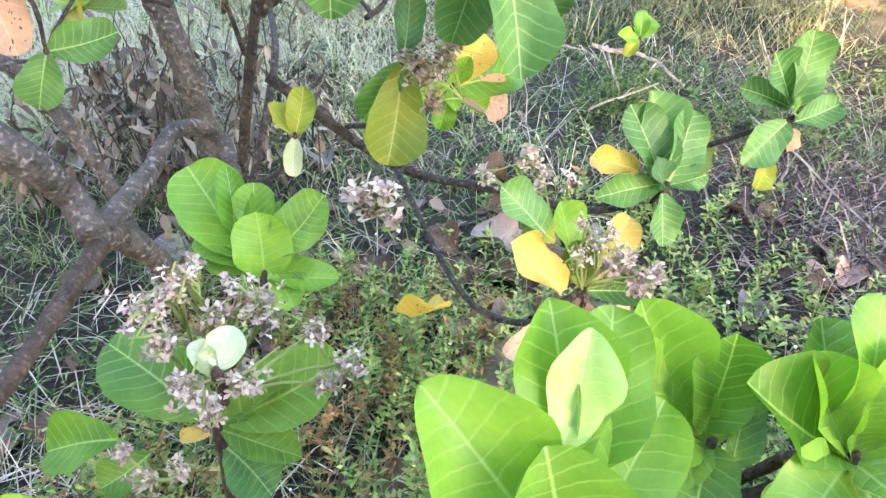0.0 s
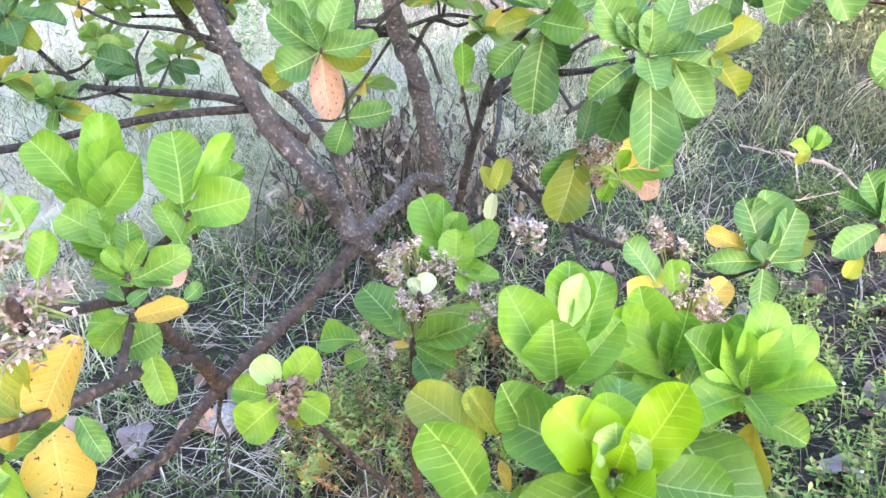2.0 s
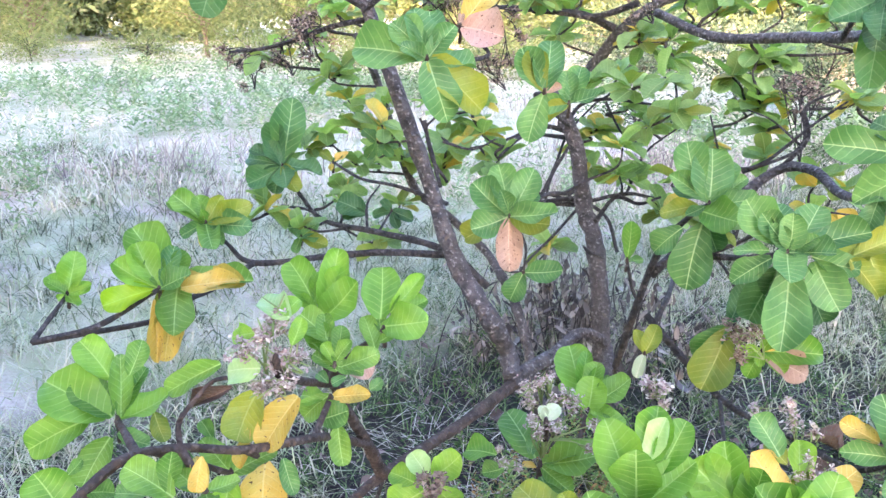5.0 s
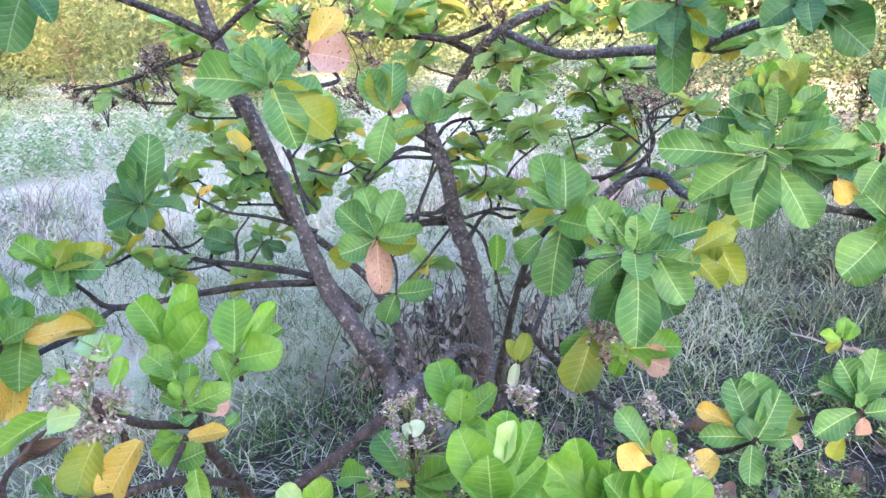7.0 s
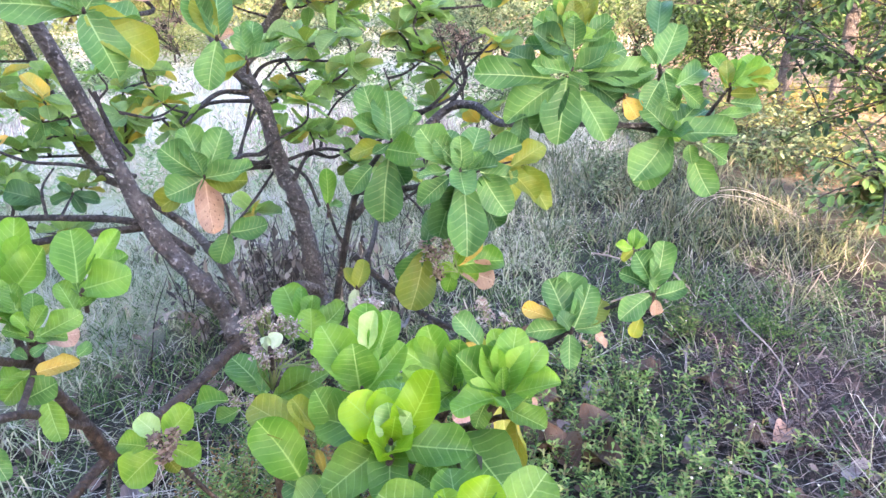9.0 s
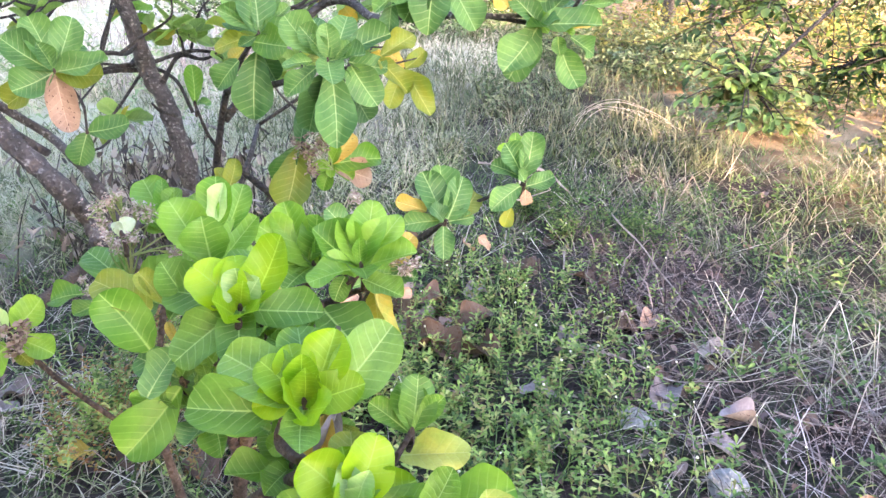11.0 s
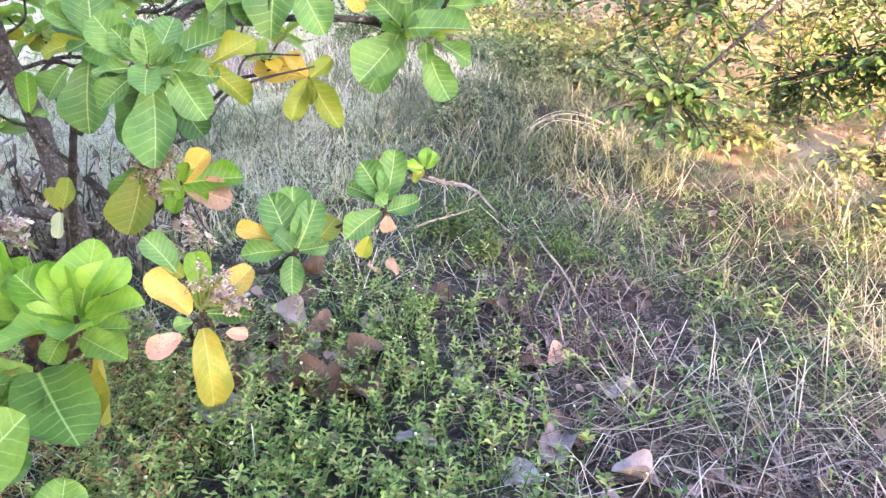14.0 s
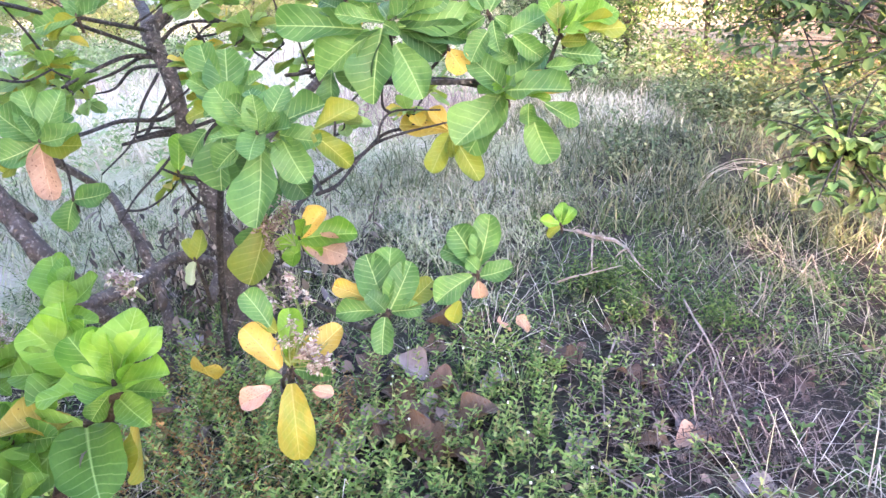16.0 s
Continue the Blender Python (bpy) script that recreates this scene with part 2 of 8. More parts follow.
LITTER = island_material("litter", [(0.05, 0.04, 0.036), (0.14, 0.11, 0.10), (0.28, 0.24, 0.235), (0.42, 0.37, 0.36)], 0.9, 0.0)
PETAL = island_material("petal_cream", [(0.52, 0.44, 0.37), (0.76, 0.70, 0.62), (0.36, 0.27, 0.22), (0.52, 0.37, 0.36), (0.17, 0.12, 0.10), (0.62, 0.54, 0.47), (0.26, 0.19, 0.15)], 0.8)
LEAF_LITTER = island_material("leaf_litter", [(0.05, 0.033, 0.032), (0.12, 0.08, 0.075), (0.20, 0.14, 0.12), (0.085, 0.06, 0.062), (0.30, 0.235, 0.22), (0.15, 0.10, 0.085)], 0.9, 0.05)
DRYBUD = island_material("bud_dry", [(0.24, 0.17, 0.13), (0.40, 0.31, 0.25), (0.13, 0.085, 0.07), (0.46, 0.37, 0.31), (0.09, 0.06, 0.055)], 0.9)
WHITE = island_material("bud_white", [(0.70, 0.72, 0.62), (0.80, 0.80, 0.74), (0.62, 0.66, 0.52)], 0.8)
HERB = island_material("herb_reddish", [(0.20, 0.09, 0.04), (0.30, 0.16, 0.06), (0.16, 0.16, 0.05), (0.34, 0.22, 0.08)])
WITHERED = island_material("withered", [(0.06, 0.052, 0.05), (0.15, 0.13, 0.12), (0.30, 0.27, 0.25), (0.10, 0.088, 0.084), (0.42, 0.38, 0.35)], 0.9, 0.1)
STALK = island_material("stalk_green", [(0.22, 0.32, 0.10), (0.30, 0.38, 0.14), (0.26, 0.30, 0.12)])


def ground_material():
    m, nt, b = material("ground_soil_litter", 0.95)
    where = nt.nodes.new("ShaderNodeNewGeometry").outputs["Position"]
    big = node(nt, "ShaderNodeTexNoise", Scale=0.35, Detail=4.0)
    mid = node(nt, "ShaderNodeTexNoise", Scale=3.5, Detail=6.0)
    fine = node(nt, "ShaderNodeTexNoise", Scale=60.0, Detail=5.0)
    for n in (big, mid, fine):
        nt.links.new(where, n.inputs["Vector"])
    # near black: deep shade between the plants is put into soil and moss
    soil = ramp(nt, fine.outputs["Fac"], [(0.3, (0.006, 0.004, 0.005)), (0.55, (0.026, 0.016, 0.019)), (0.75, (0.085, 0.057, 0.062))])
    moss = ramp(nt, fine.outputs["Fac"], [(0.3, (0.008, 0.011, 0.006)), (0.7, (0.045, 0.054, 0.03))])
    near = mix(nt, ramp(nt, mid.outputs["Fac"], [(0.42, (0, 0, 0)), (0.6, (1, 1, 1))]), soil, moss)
    # the open sky's brighter light is put into field and dust colours
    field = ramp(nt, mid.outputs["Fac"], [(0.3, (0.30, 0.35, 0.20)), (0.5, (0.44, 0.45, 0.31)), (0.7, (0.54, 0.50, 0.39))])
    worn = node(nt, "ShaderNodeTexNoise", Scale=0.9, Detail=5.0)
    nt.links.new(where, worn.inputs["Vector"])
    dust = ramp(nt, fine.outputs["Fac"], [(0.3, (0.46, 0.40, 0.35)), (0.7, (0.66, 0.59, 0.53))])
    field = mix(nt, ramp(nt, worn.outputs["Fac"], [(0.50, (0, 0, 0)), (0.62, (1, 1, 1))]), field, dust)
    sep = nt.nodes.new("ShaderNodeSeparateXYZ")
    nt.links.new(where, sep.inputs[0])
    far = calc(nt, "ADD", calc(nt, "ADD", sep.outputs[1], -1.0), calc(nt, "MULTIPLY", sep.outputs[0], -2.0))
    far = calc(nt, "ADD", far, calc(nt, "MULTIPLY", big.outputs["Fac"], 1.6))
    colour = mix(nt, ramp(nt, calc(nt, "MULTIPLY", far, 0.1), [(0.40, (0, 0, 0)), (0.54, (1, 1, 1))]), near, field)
    # warm sunlight past the shade's edge is put into the straw ground
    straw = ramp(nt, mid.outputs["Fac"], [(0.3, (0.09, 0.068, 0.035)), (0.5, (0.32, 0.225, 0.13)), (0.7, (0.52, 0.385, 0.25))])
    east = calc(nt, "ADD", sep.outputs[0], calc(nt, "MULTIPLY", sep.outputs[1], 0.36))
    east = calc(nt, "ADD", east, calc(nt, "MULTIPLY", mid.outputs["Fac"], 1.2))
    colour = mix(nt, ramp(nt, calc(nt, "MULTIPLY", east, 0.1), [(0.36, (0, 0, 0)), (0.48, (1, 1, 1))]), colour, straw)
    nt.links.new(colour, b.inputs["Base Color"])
    bump = node(nt, "ShaderNodeBump", Strength=1.0, Distance=0.03)
    nt.links.new(calc(nt, "ADD", fine.outputs["Fac"], mid.outputs["Fac"]), bump.inputs["Height"])
    nt.links.new(bump.outputs[0], b.inputs["Normal"])
    return m


GROUND = ground_material()


# ---- builders ----
def part(name, mesh, mat, parent=None, label="", kind=""):
    """Links a mesh as one object, under a thing or a part if given."""
    if isinstance(mesh, bmesh.types.BMesh):
        data = bpy.data.meshes.new(name)
        mesh.to_mesh(data)
        mesh.free()
    else:
        data = mesh
    if mat and not data.materials:
        data.materials.append(mat)
    ob = new(name, data)
    if parent:
        ob.parent = parent
    if label or kind:
        tagged(ob, label, kind=kind)
    return ob


def thing(name, at, label, category, group="", kind=""):
    ob = new(name)
    ob.empty_display_size = 0.05
    ob.location = at
    return tagged(ob, label, category, group, kind)


def raw_mesh(name, verts, faces, smooth=True, uvs=None):
    data = bpy.data.meshes.new(name)
    data.from_pydata(verts, [], faces)
    if smooth:
        data.polygons.foreach_set("use_smooth", [True] * len(data.polygons))
    if uvs is not None:
        layer = data.uv_layers.new(name="UVMap")
        index = np.empty(len(data.loops), dtype=np.int32)
        data.loops.foreach_get("vertex_index", index)
        layer.data.foreach_set("uv", np.asarray(uvs, dtype=np.float32)[index].ravel())
    return data


def tube(points, radii, sides=8, wobble=0.0, steps=6, seed=0):
    """A tapered limb through the points (Catmull-Rom), with knots and an uneven girth."""
    rng = random.Random(seed)
    p = [Vector(q) for q in points]
    ext = [p[0] * 2 - p[1], *p, p[-1] * 2 - p[-2]]
    line, rad = [], []
    for k in range(len(p) - 1):
        a, b, c, d = ext[k:k + 4]
        for s in range(steps):
            u = s / steps
            line.append(0.5 * ((2 * b) + (c - a) * u + (2 * a - 5 * b + 4 * c - d) * u * u + (3 * b - a - 3 * c + d) * u ** 3))
            rad.append(radii[k] * (1 - u) + radii[k + 1] * u)
    line.append(p[-1])
    rad.append(radii[-1])
    verts, faces = [], []
    side = Vector((1, 0, 0.2))
    for k, q in enumerate(line):
        way = (line[min(k + 1, len(line) - 1)] - line[max(k - 1, 0)]).normalized()
        side = (side - way * side.dot(way)).normalized()
        up = way.cross(side)
        knot = 1 + (wobble * rng.uniform(0.6, 1.6) if rng.random() < 0.22 else 0)
        for j in range(sides):
            a = 2 * math.pi * j / sides
            r = rad[k] * knot * (1 + wobble * rng.uniform(-1, 1) * 0.6)
            verts.append(q + (side * math.cos(a) + up * math.sin(a)) * r)
    for k in range(len(line) - 1):
        for j in range(sides):
            n = (j + 1) % sides
            faces.append((k * sides + j, k * sides + n, (k + 1) * sides + n, (k + 1) * sides + j))
    faces.append(tuple(range(sides))[::-1])
    faces.append(tuple(range(len(verts) - sides, len(verts))))
    return verts, faces


COURSE = []


def limb(name, points, radii, mat, parent, label="", sides=8, wobble=0.12, seed=0):
    """A limb whose points are given in the world; its parent stands unturned. Its course is kept, for twigs to spring from."""
    for a, b in zip(points, points[1:]):
        COURSE.extend((parent, Vector(a).lerp(Vector(b), k / 4)) for k in range(1, 5))
    base = parent.location if parent else Vector()
    v, f = tube([Vector(q) - base for q in points], radii, sides, wobble, seed=seed)
    return part(name, raw_mesh(name, v, f), mat, parent, label)


def leaf_grid(fold, droop, cup, wave, nu=6, nv=12, notch=0.0, seed=0):
    """An obovate blade one long (+y) and one wide, its upper face up (+z)."""
    rng = random.Random(seed)
    verts, uvs, faces = [], [], []
    ph = rng.uniform(0, 6)
    bend = rng.uniform(-0.05, 0.05)
    reach, blunt = ((1.34, 0.40), (1.52, 0.46), (1.42, 0.42))[seed % 3]
    for i in range(nv + 1):
        v = i / nv
        s = 0.03 + 0.97 * (1 - (1 - v) ** 1.7)        # rows crowd to the round tip
        half = 0.5 * (math.sin(math.pi * s ** reach) ** blunt if 0 < s < 1 else 0.0)
        half = max(half, 0.012 if i < nv else 0.02)
        half *= 1 + 0.045 * math.sin(ph + 9 * s) + 0.025 * math.sin(2 * ph + 23 * s)
        for j in range(nu + 1):
            u = 2 * j / nu - 1
            x = u * half + bend * math.sin(math.pi * s)
            y = s - (notch * (1 - abs(u)) if i == nv else 0)
            z = fold * abs(u) * half * 0.9 + droop * s * s + cup * half * u * u * 0.8 + wave * math.sin(7 * s + ph + (1.5 if u > 0 else 0)) * u * u * half
            verts.append((x, y, z))
            uvs.append(((u * (half * 2) + 1) / 2, s))
    for i in range(nv):
        for j in range(nu):
            a = i * (nu + 1) + j
            faces.append((a, a + 1, a + nu + 2, a + nu + 1))
    return verts, faces, uvs


SHAPES = [leaf_grid(f, d, c, w, seed=k, notch=n) for k, (f, d, c, w, n) in enumerate([
    (0.20, -0.12, 0.22, 0.20, 0.00), (0.26, -0.18, 0.18, 0.24, 0.02), (0.14, 0.08, 0.32, 0.26, 0.0),
    (0.22, -0.28, 0.20, 0.30, 0.02), (0.30, 0.06, 0.18, 0.22, 0.0), (0.14, -0.10, 0.16, 0.36, 0.03)])]
CURLED = leaf_grid(0.25, -0.25, 0.5, 0.35, seed=9)
LEAF_MESH = {}
for key, mat in LEAF.items():
    for k, s in enumerate([*SHAPES, CURLED]):
        d = raw_mesh("leaf_blade", s[0], s[1], True, s[2])
        d.materials.append(mat)
        LEAF_MESH[key, k] = d


def leaf_turn(axis, az, el, twist=0.0):
    """Turn of a blade that points to (az, el), its upper face towards the shoot's axis."""
    a, e = radians(az), radians(el)
    way = Vector((math.cos(e) * math.cos(a), math.cos(e) * math.sin(a), math.sin(e)))
    up = axis - way * way.dot(axis)
    if up.length < 0.15:
        up = up + Vector((0, -0.3, 0.2)) - way * way.dot(Vector((0, -0.3, 0.2)))
    up.normalize()
    side = way.cross(up)
    m = Matrix((side, way, up)).transposed().to_4x4()
    return m @ Matrix.Rotation(radians(twist), 4, "Y")


def rosette(parent, at, axis, leaves, stem=0.05, fill=0, fill_kind="g", size=0.12, fill_low=-10, fill_high=40, seed=0, label="", mat=None):
    """A shoot's end with its leaves. leaves: rows of azimuth, elevation, length, width, twist, kind."""
    rng = random.Random(seed * 7 + 3)
    axis = Vector(axis).normalized()
    base = Vector(at)
    v, f = tube([-axis * stem, -axis * stem * 0.4 + Vector((0.002, 0, 0)), Vector((0, 0, 0)), axis * 0.012], [0.0045, 0.0042, 0.005, 0.002], 6, 0.1, 3, seed)
    shoot = part("shoot", raw_mesh("shoot", v, f), mat or BARK_BROWN, parent, label)
    shoot.location = base - parent.location
    rows = list(leaves)
    lead = axis.to_track_quat("Z", "Y")
    for k in range(fill):
        a = k * 2.39996 + rng.uniform(-0.3, 0.3)
        e = radians(rng.uniform(fill_low, fill_high))
        w = lead @ Vector((math.cos(a) * math.cos(e), math.sin(a) * math.cos(e), math.sin(e)))
        rows.append((math.degrees(math.atan2(w.y, w.x)), math.degrees(math.asin(max(-1, min(1, w.z)))), size * rng.uniform(0.7, 1.05), size * rng.uniform(0.42, 0.6),
                     rng.uniform(-20, 20), rng.choice(fill_kind)))
    for az, el, length, width, twist, kind, *shift in rows:
        shape = 6 if kind in "rv" else rng.randrange(6)
        ob = new("leaf", LEAF_MESH[kind, shape])
        ob.parent = shoot
        turn = leaf_turn(axis, az, el, twist + rng.uniform(-6, 6))
        ob.matrix_basis = Matrix.Translation(shift[0] if shift else (0, 0, 0)) @ turn @ Matrix.Diagonal((width, length, length, 1))
    return shoot


def scatter_leaves(name, spots, parent, mat, label="", nu=4, nv=5, kind="stuff"):
    """Many blades in one mesh. spots: place, turn, length, width."""
    shapes = [leaf_grid(f, d, 0.1, 0.1, nu, nv, seed=k) for k, (f, d) in enumerate([(0.25, -0.1), (0.35, -0.25), (0.15, 0.0)])]
    base = parent.location if parent else Vector()
    V, F, U, n = [], [], [], 0
    for k, (at, turn, length, width) in enumerate(spots):
        v, f, u = shapes[k % 3]
        q = np.array(v) * (width, length, length)
        q = q @ np.array(turn.to_3x3()).T + np.array(Vector(at) - base)
        V.append(q)
        F.append(np.array(f) + n)
        U.append(np.array(u))
        n += len(v)
    data = raw_mesh(name, np.concatenate(V).tolist(), np.concatenate(F).tolist(), True, np.concatenate(U))
    return part(name, data, mat, parent, label, kind)


def blades(name, xy, z, length, width, lean, mat, label, category, seed, bend=0.5, parent=None):
    """Grass: a bent, tapering blade at each place, all in one mesh."""
    rng = np.random.default_rng(seed)
    n = len(xy)
    a = rng.uniform(0, 2 * np.pi, n)
    L = length * rng.uniform(0.45, 1.15, n)
    t = np.abs(rng.normal(lean, 0.22, n))
    out = np.stack([np.cos(a), np.sin(a)], 1)
    yaw = a + np.pi / 2 + rng.uniform(-0.8, 0.8, n)
    side = np.stack([np.cos(yaw), np.sin(yaw), np.zeros(n)], 1) * (width * rng.uniform(0.6, 1.3, n))[:, None]
    V = np.zeros((n, 5, 3))
    foot = np.concatenate([xy, np.asarray(z)[:, None] - 0.01], 1)

    def at(s):
        ang = t + bend * s * s * rng.uniform(0.7, 1.3, n)
        return foot + np.concatenate([out * (np.sin(ang) * L * s)[:, None], (np.maximum(np.cos(ang), 0.06) * L * s)[:, None]], 1)
    m = at(0.55)
    V[:, 0], V[:, 1], V[:, 2], V[:, 3], V[:, 4] = foot - side, foot + side, m + side * 0.8, m - side * 0.8, at(1.0)
    k = np.arange(n)[:, None] * 5
    quads = (k + np.array([0, 1, 2, 3])).tolist()
    tris = (k + np.array([3, 2, 4])).tolist()
    data = raw_mesh(name, V.reshape(-1, 3).tolist(), quads + tris, False)
    return tagged(part(name, data, mat, parent), label, category, kind="stuff")


def hill(x, y):
    """Height of the ground."""
    return (0.035 * math.sin(1.3 * x + 0.4) * math.cos(1.1 * y) + 0.02 * math.sin(3.1 * x + 2.2 * y) - 0.04
            + 0.06 * math.exp(-((x - 0.3) ** 2 + (y - 1.9) ** 2) / 0.5) + 0.012 * max(0.0, y - 4))


def hills(xy):
    x, y = xy[:, 0], xy[:, 1]
    return (0.035 * np.sin(1.3 * x + 0.4) * np.cos(1.1 * y) + 0.02 * np.sin(3.1 * x + 2.2 * y) - 0.04
            + 0.06 * np.exp(-((x - 0.3) ** 2 + (y - 1.9) ** 2) / 0.5) + 0.012 * np.maximum(0.0, y - 4))


# ---- the ground ----
def make_ground():
    steps = [-300, -120, -50, -25, -14, -9, -7]
    xs = np.concatenate([steps, np.arange(-6, 6.01, 0.12), [7, 9, 14, 25, 50, 120, 300]])
    ys = np.concatenate([steps, np.arange(-6, 9.01, 0.12), [10, 12, 16, 25, 50, 120, 300]])
    X, Y = np.meshgrid(xs, ys)
    xy = np.stack([X.ravel(), Y.ravel()], 1)
    rng = np.random.default_rng(5)
    fade = np.exp(-np.maximum(0, np.hypot(xy[:, 0], xy[:, 1]) - 8) / 6)
    z = hills(np.clip(xy, -20, 20)) + rng.normal(0, 0.007, len(xy)) * fade
    w = len(xs)
    k = (np.arange(len(ys) - 1)[:, None] * w + np.arange(w - 1)).ravel()
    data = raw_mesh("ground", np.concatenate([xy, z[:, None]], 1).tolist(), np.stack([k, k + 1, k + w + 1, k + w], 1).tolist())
    return tagged(part("ground", data, GROUND), "dark soil, shade put in its colour, and grey litter under thin dry grass", "ground", kind="structure")


make_ground()
spread = np.random.default_rng(11)


def area(n, x0, x1, y0, y1, keep=None):
    """Random places in a stretch of the plan, thinned by keep(x, y) in 0..1."""
    xy = np.stack([spread.uniform(x0, x1, n), spread.uniform(y0, y1, n)], 1)
    if keep is not None:
        xy = xy[spread.uniform(0, 1, n) < keep(xy[:, 0], xy[:, 1])]
    return xy


def blob(cx, cy, rx, ry):
    return lambda x, y: np.exp(-(((x - cx) / rx) ** 2 + ((y - cy) / ry) ** 2))


def clump(x, y, s, k=0.0):
    """Soft patches, 0..1."""
    return np.clip(0.5 + 0.45 * np.sin(s * x + 1.7 * k + 1.3 * np.sin(0.8 * s * y)) * np.cos(0.9 * s * y + k + 1.1 * np.sin(0.7 * s * x)), 0, 1)


bare_one, bare_two = blob(1.10, 1.70, 0.36, 0.72), blob(1.62, 0.92, 0.55, 0.46)


def bare(x, y):
    return np.maximum(bare_one(x, y), 0.9 * bare_two(x, y))


lush = blob(0.55, 1.06, 0.33, 0.68)
# below the shrub straw is thinned and dark weeds thickened, as painted shade
under = blob(-0.8, 1.3, 0.95, 0.95)


def grass(name, xy, *args, **kw):
    return blades(name, xy, hills(xy), *args, **kw)


def tufts(n, m, r, x0, x1, y0, y1, keep=None):
    """Places in tufts: m about each of n centres."""
    c = area(n, x0, x1, y0, y1, keep)
    k = np.repeat(np.arange(len(c)), spread.poisson(m, len(c)))
    return c[k] + spread.normal(0, 1, (len(k), 2)) * r * spread.uniform(0.3, 1.4, (len(k), 1))


grass("dry_grass", tufts(3000, 11, 0.05, -2.2, 3.2, 0.2, 4.2, lambda x, y: (0.05 + 0.95 * clump(x, y, 2.1) ** 2) * (1 - 0.8 * lush(x, y)) * (1 - 0.96 * bare(x, y)) * (1 - 0.35 * under(x, y)) * np.clip((2.85 - x - 0.29 * y) * 2, 0.25, 1)),
      0.17, 0.0018, 0.85, GRASS_DRY, "matted dry grey-brown grass strands", "grass", 21, bend=0.9)
grass("long_straw", tufts(330, 9, 0.035, -2.0, 3.4, 0.7, 4.6, lambda x, y: (0.2 + 0.8 * clump(x, y, 1.9, 1.5)) * (1 - 0.8 * lush(x, y)) * (1 - 0.93 * bare_one(x, y)) * (1 - 0.7 * under(x, y)) * np.clip((2.9 - x - 0.29 * y) * 2, 0.12, 1)),
      0.42, 0.0015, 0.75, STRAW, "long arching pale straw stalks", "grass", 26, bend=1.0)
grass("green_grass", tufts(2600, 9, 0.035, -2.2, 3.2, 0.0, 4.0, lambda x, y: (0.12 + 0.6 * clump(x, y, 2.6, 1.0) + 0.5 * lush(x, y) + 0.35 * under(x, y)) * (1 - 0.92 * bare(x, y))),
      0.14, 0.0024, 0.5, GRASS_GREEN, "low green grass blades among dry litter", "grass", 22)
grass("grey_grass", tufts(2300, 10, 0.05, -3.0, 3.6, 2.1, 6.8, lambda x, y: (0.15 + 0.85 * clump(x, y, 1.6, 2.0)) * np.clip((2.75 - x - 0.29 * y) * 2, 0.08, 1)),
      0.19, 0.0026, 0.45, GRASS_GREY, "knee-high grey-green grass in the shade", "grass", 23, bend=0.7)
def fan(n, m, r, near, far, a0, a1):
    """Tufts over a wide field, thinning with the distance."""
    d, a = near * (far / near) ** spread.uniform(0, 1, n), np.radians(spread.uniform(a0, a1, n))
    c = np.stack([0.4 + d * np.sin(a), -0.6 + d * np.cos(a)], 1)
    c = c[spread.uniform(0, 1, n) < (0.22 + 0.78 * clump(c[:, 0], c[:, 1], 1.3) ** 1.3) * (1 - under(c[:, 0], c[:, 1])) * np.clip(d - 2.6 + np.clip((-a - 0.6) * 3, 0, 1.2), 0, 1) * np.clip((c[:, 1] + 1.6) * 0.6, 0, 1)]
    k = np.repeat(np.arange(len(c)), spread.poisson(m, len(c)))
    return c[k] + spread.normal(0, 1, (len(k), 2)) * r * spread.uniform(0.3, 1.4, (len(k), 1))


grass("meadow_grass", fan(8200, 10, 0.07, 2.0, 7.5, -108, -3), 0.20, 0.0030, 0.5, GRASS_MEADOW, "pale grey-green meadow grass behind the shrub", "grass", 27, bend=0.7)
grass("field_grass", fan(7600, 9, 0.16, 6.0, 24, -104, 2), 0.24, 0.0075, 0.5, GRASS_PALE_SKYLIT, "pale dry meadow grass of the open field", "grass", 24)
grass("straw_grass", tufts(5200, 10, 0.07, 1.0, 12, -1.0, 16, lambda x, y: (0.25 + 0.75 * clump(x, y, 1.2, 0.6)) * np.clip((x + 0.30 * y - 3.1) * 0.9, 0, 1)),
      0.18, 0.0024, 0.7, GRASS_STRAW_SUN, "golden sunlit straw grass beyond the shade", "grass", 25, bend=0.9)

grass("straw_grass", tufts(1500, 8, 0.08, 2.6, 8, -6, 3, lambda x, y: (0.3 + 0.7 * clump(x, y, 1.3, 0.9)) * np.clip((x + 0.29 * y - 2.9) * 1.3, 0, 1)), 0.18, 0.0040, 0.7, GRASS_STRAW_SUN,
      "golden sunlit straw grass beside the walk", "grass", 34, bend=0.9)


def outer(x, y):
    """1 well away from the shrub and from the open field before it, 0 near them."""
    return np.clip(np.maximum(-(y - 0.3) * 1.2, np.maximum(np.abs(x - 0.4) - 2.2, 0)), 0, 1) * (y < 3.5)


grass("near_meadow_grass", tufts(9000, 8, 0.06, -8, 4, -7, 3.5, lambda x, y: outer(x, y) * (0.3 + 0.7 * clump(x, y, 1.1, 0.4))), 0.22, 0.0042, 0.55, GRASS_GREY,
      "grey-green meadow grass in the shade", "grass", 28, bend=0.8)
grass("arching_grass", tufts(210, 18, 0.03, 1.2, 2.9, 0.9, 3.4, lambda x, y: (0.1 + 0.9 * clump(x, y, 2.4, 0.8)) * (1 - 0.97 * bare(x, y))), 0.46, 0.0019, 0.65, GRASS_ARCH,
      "arching tufts of fine grey-green grass", "grass", 29, bend=1.2)


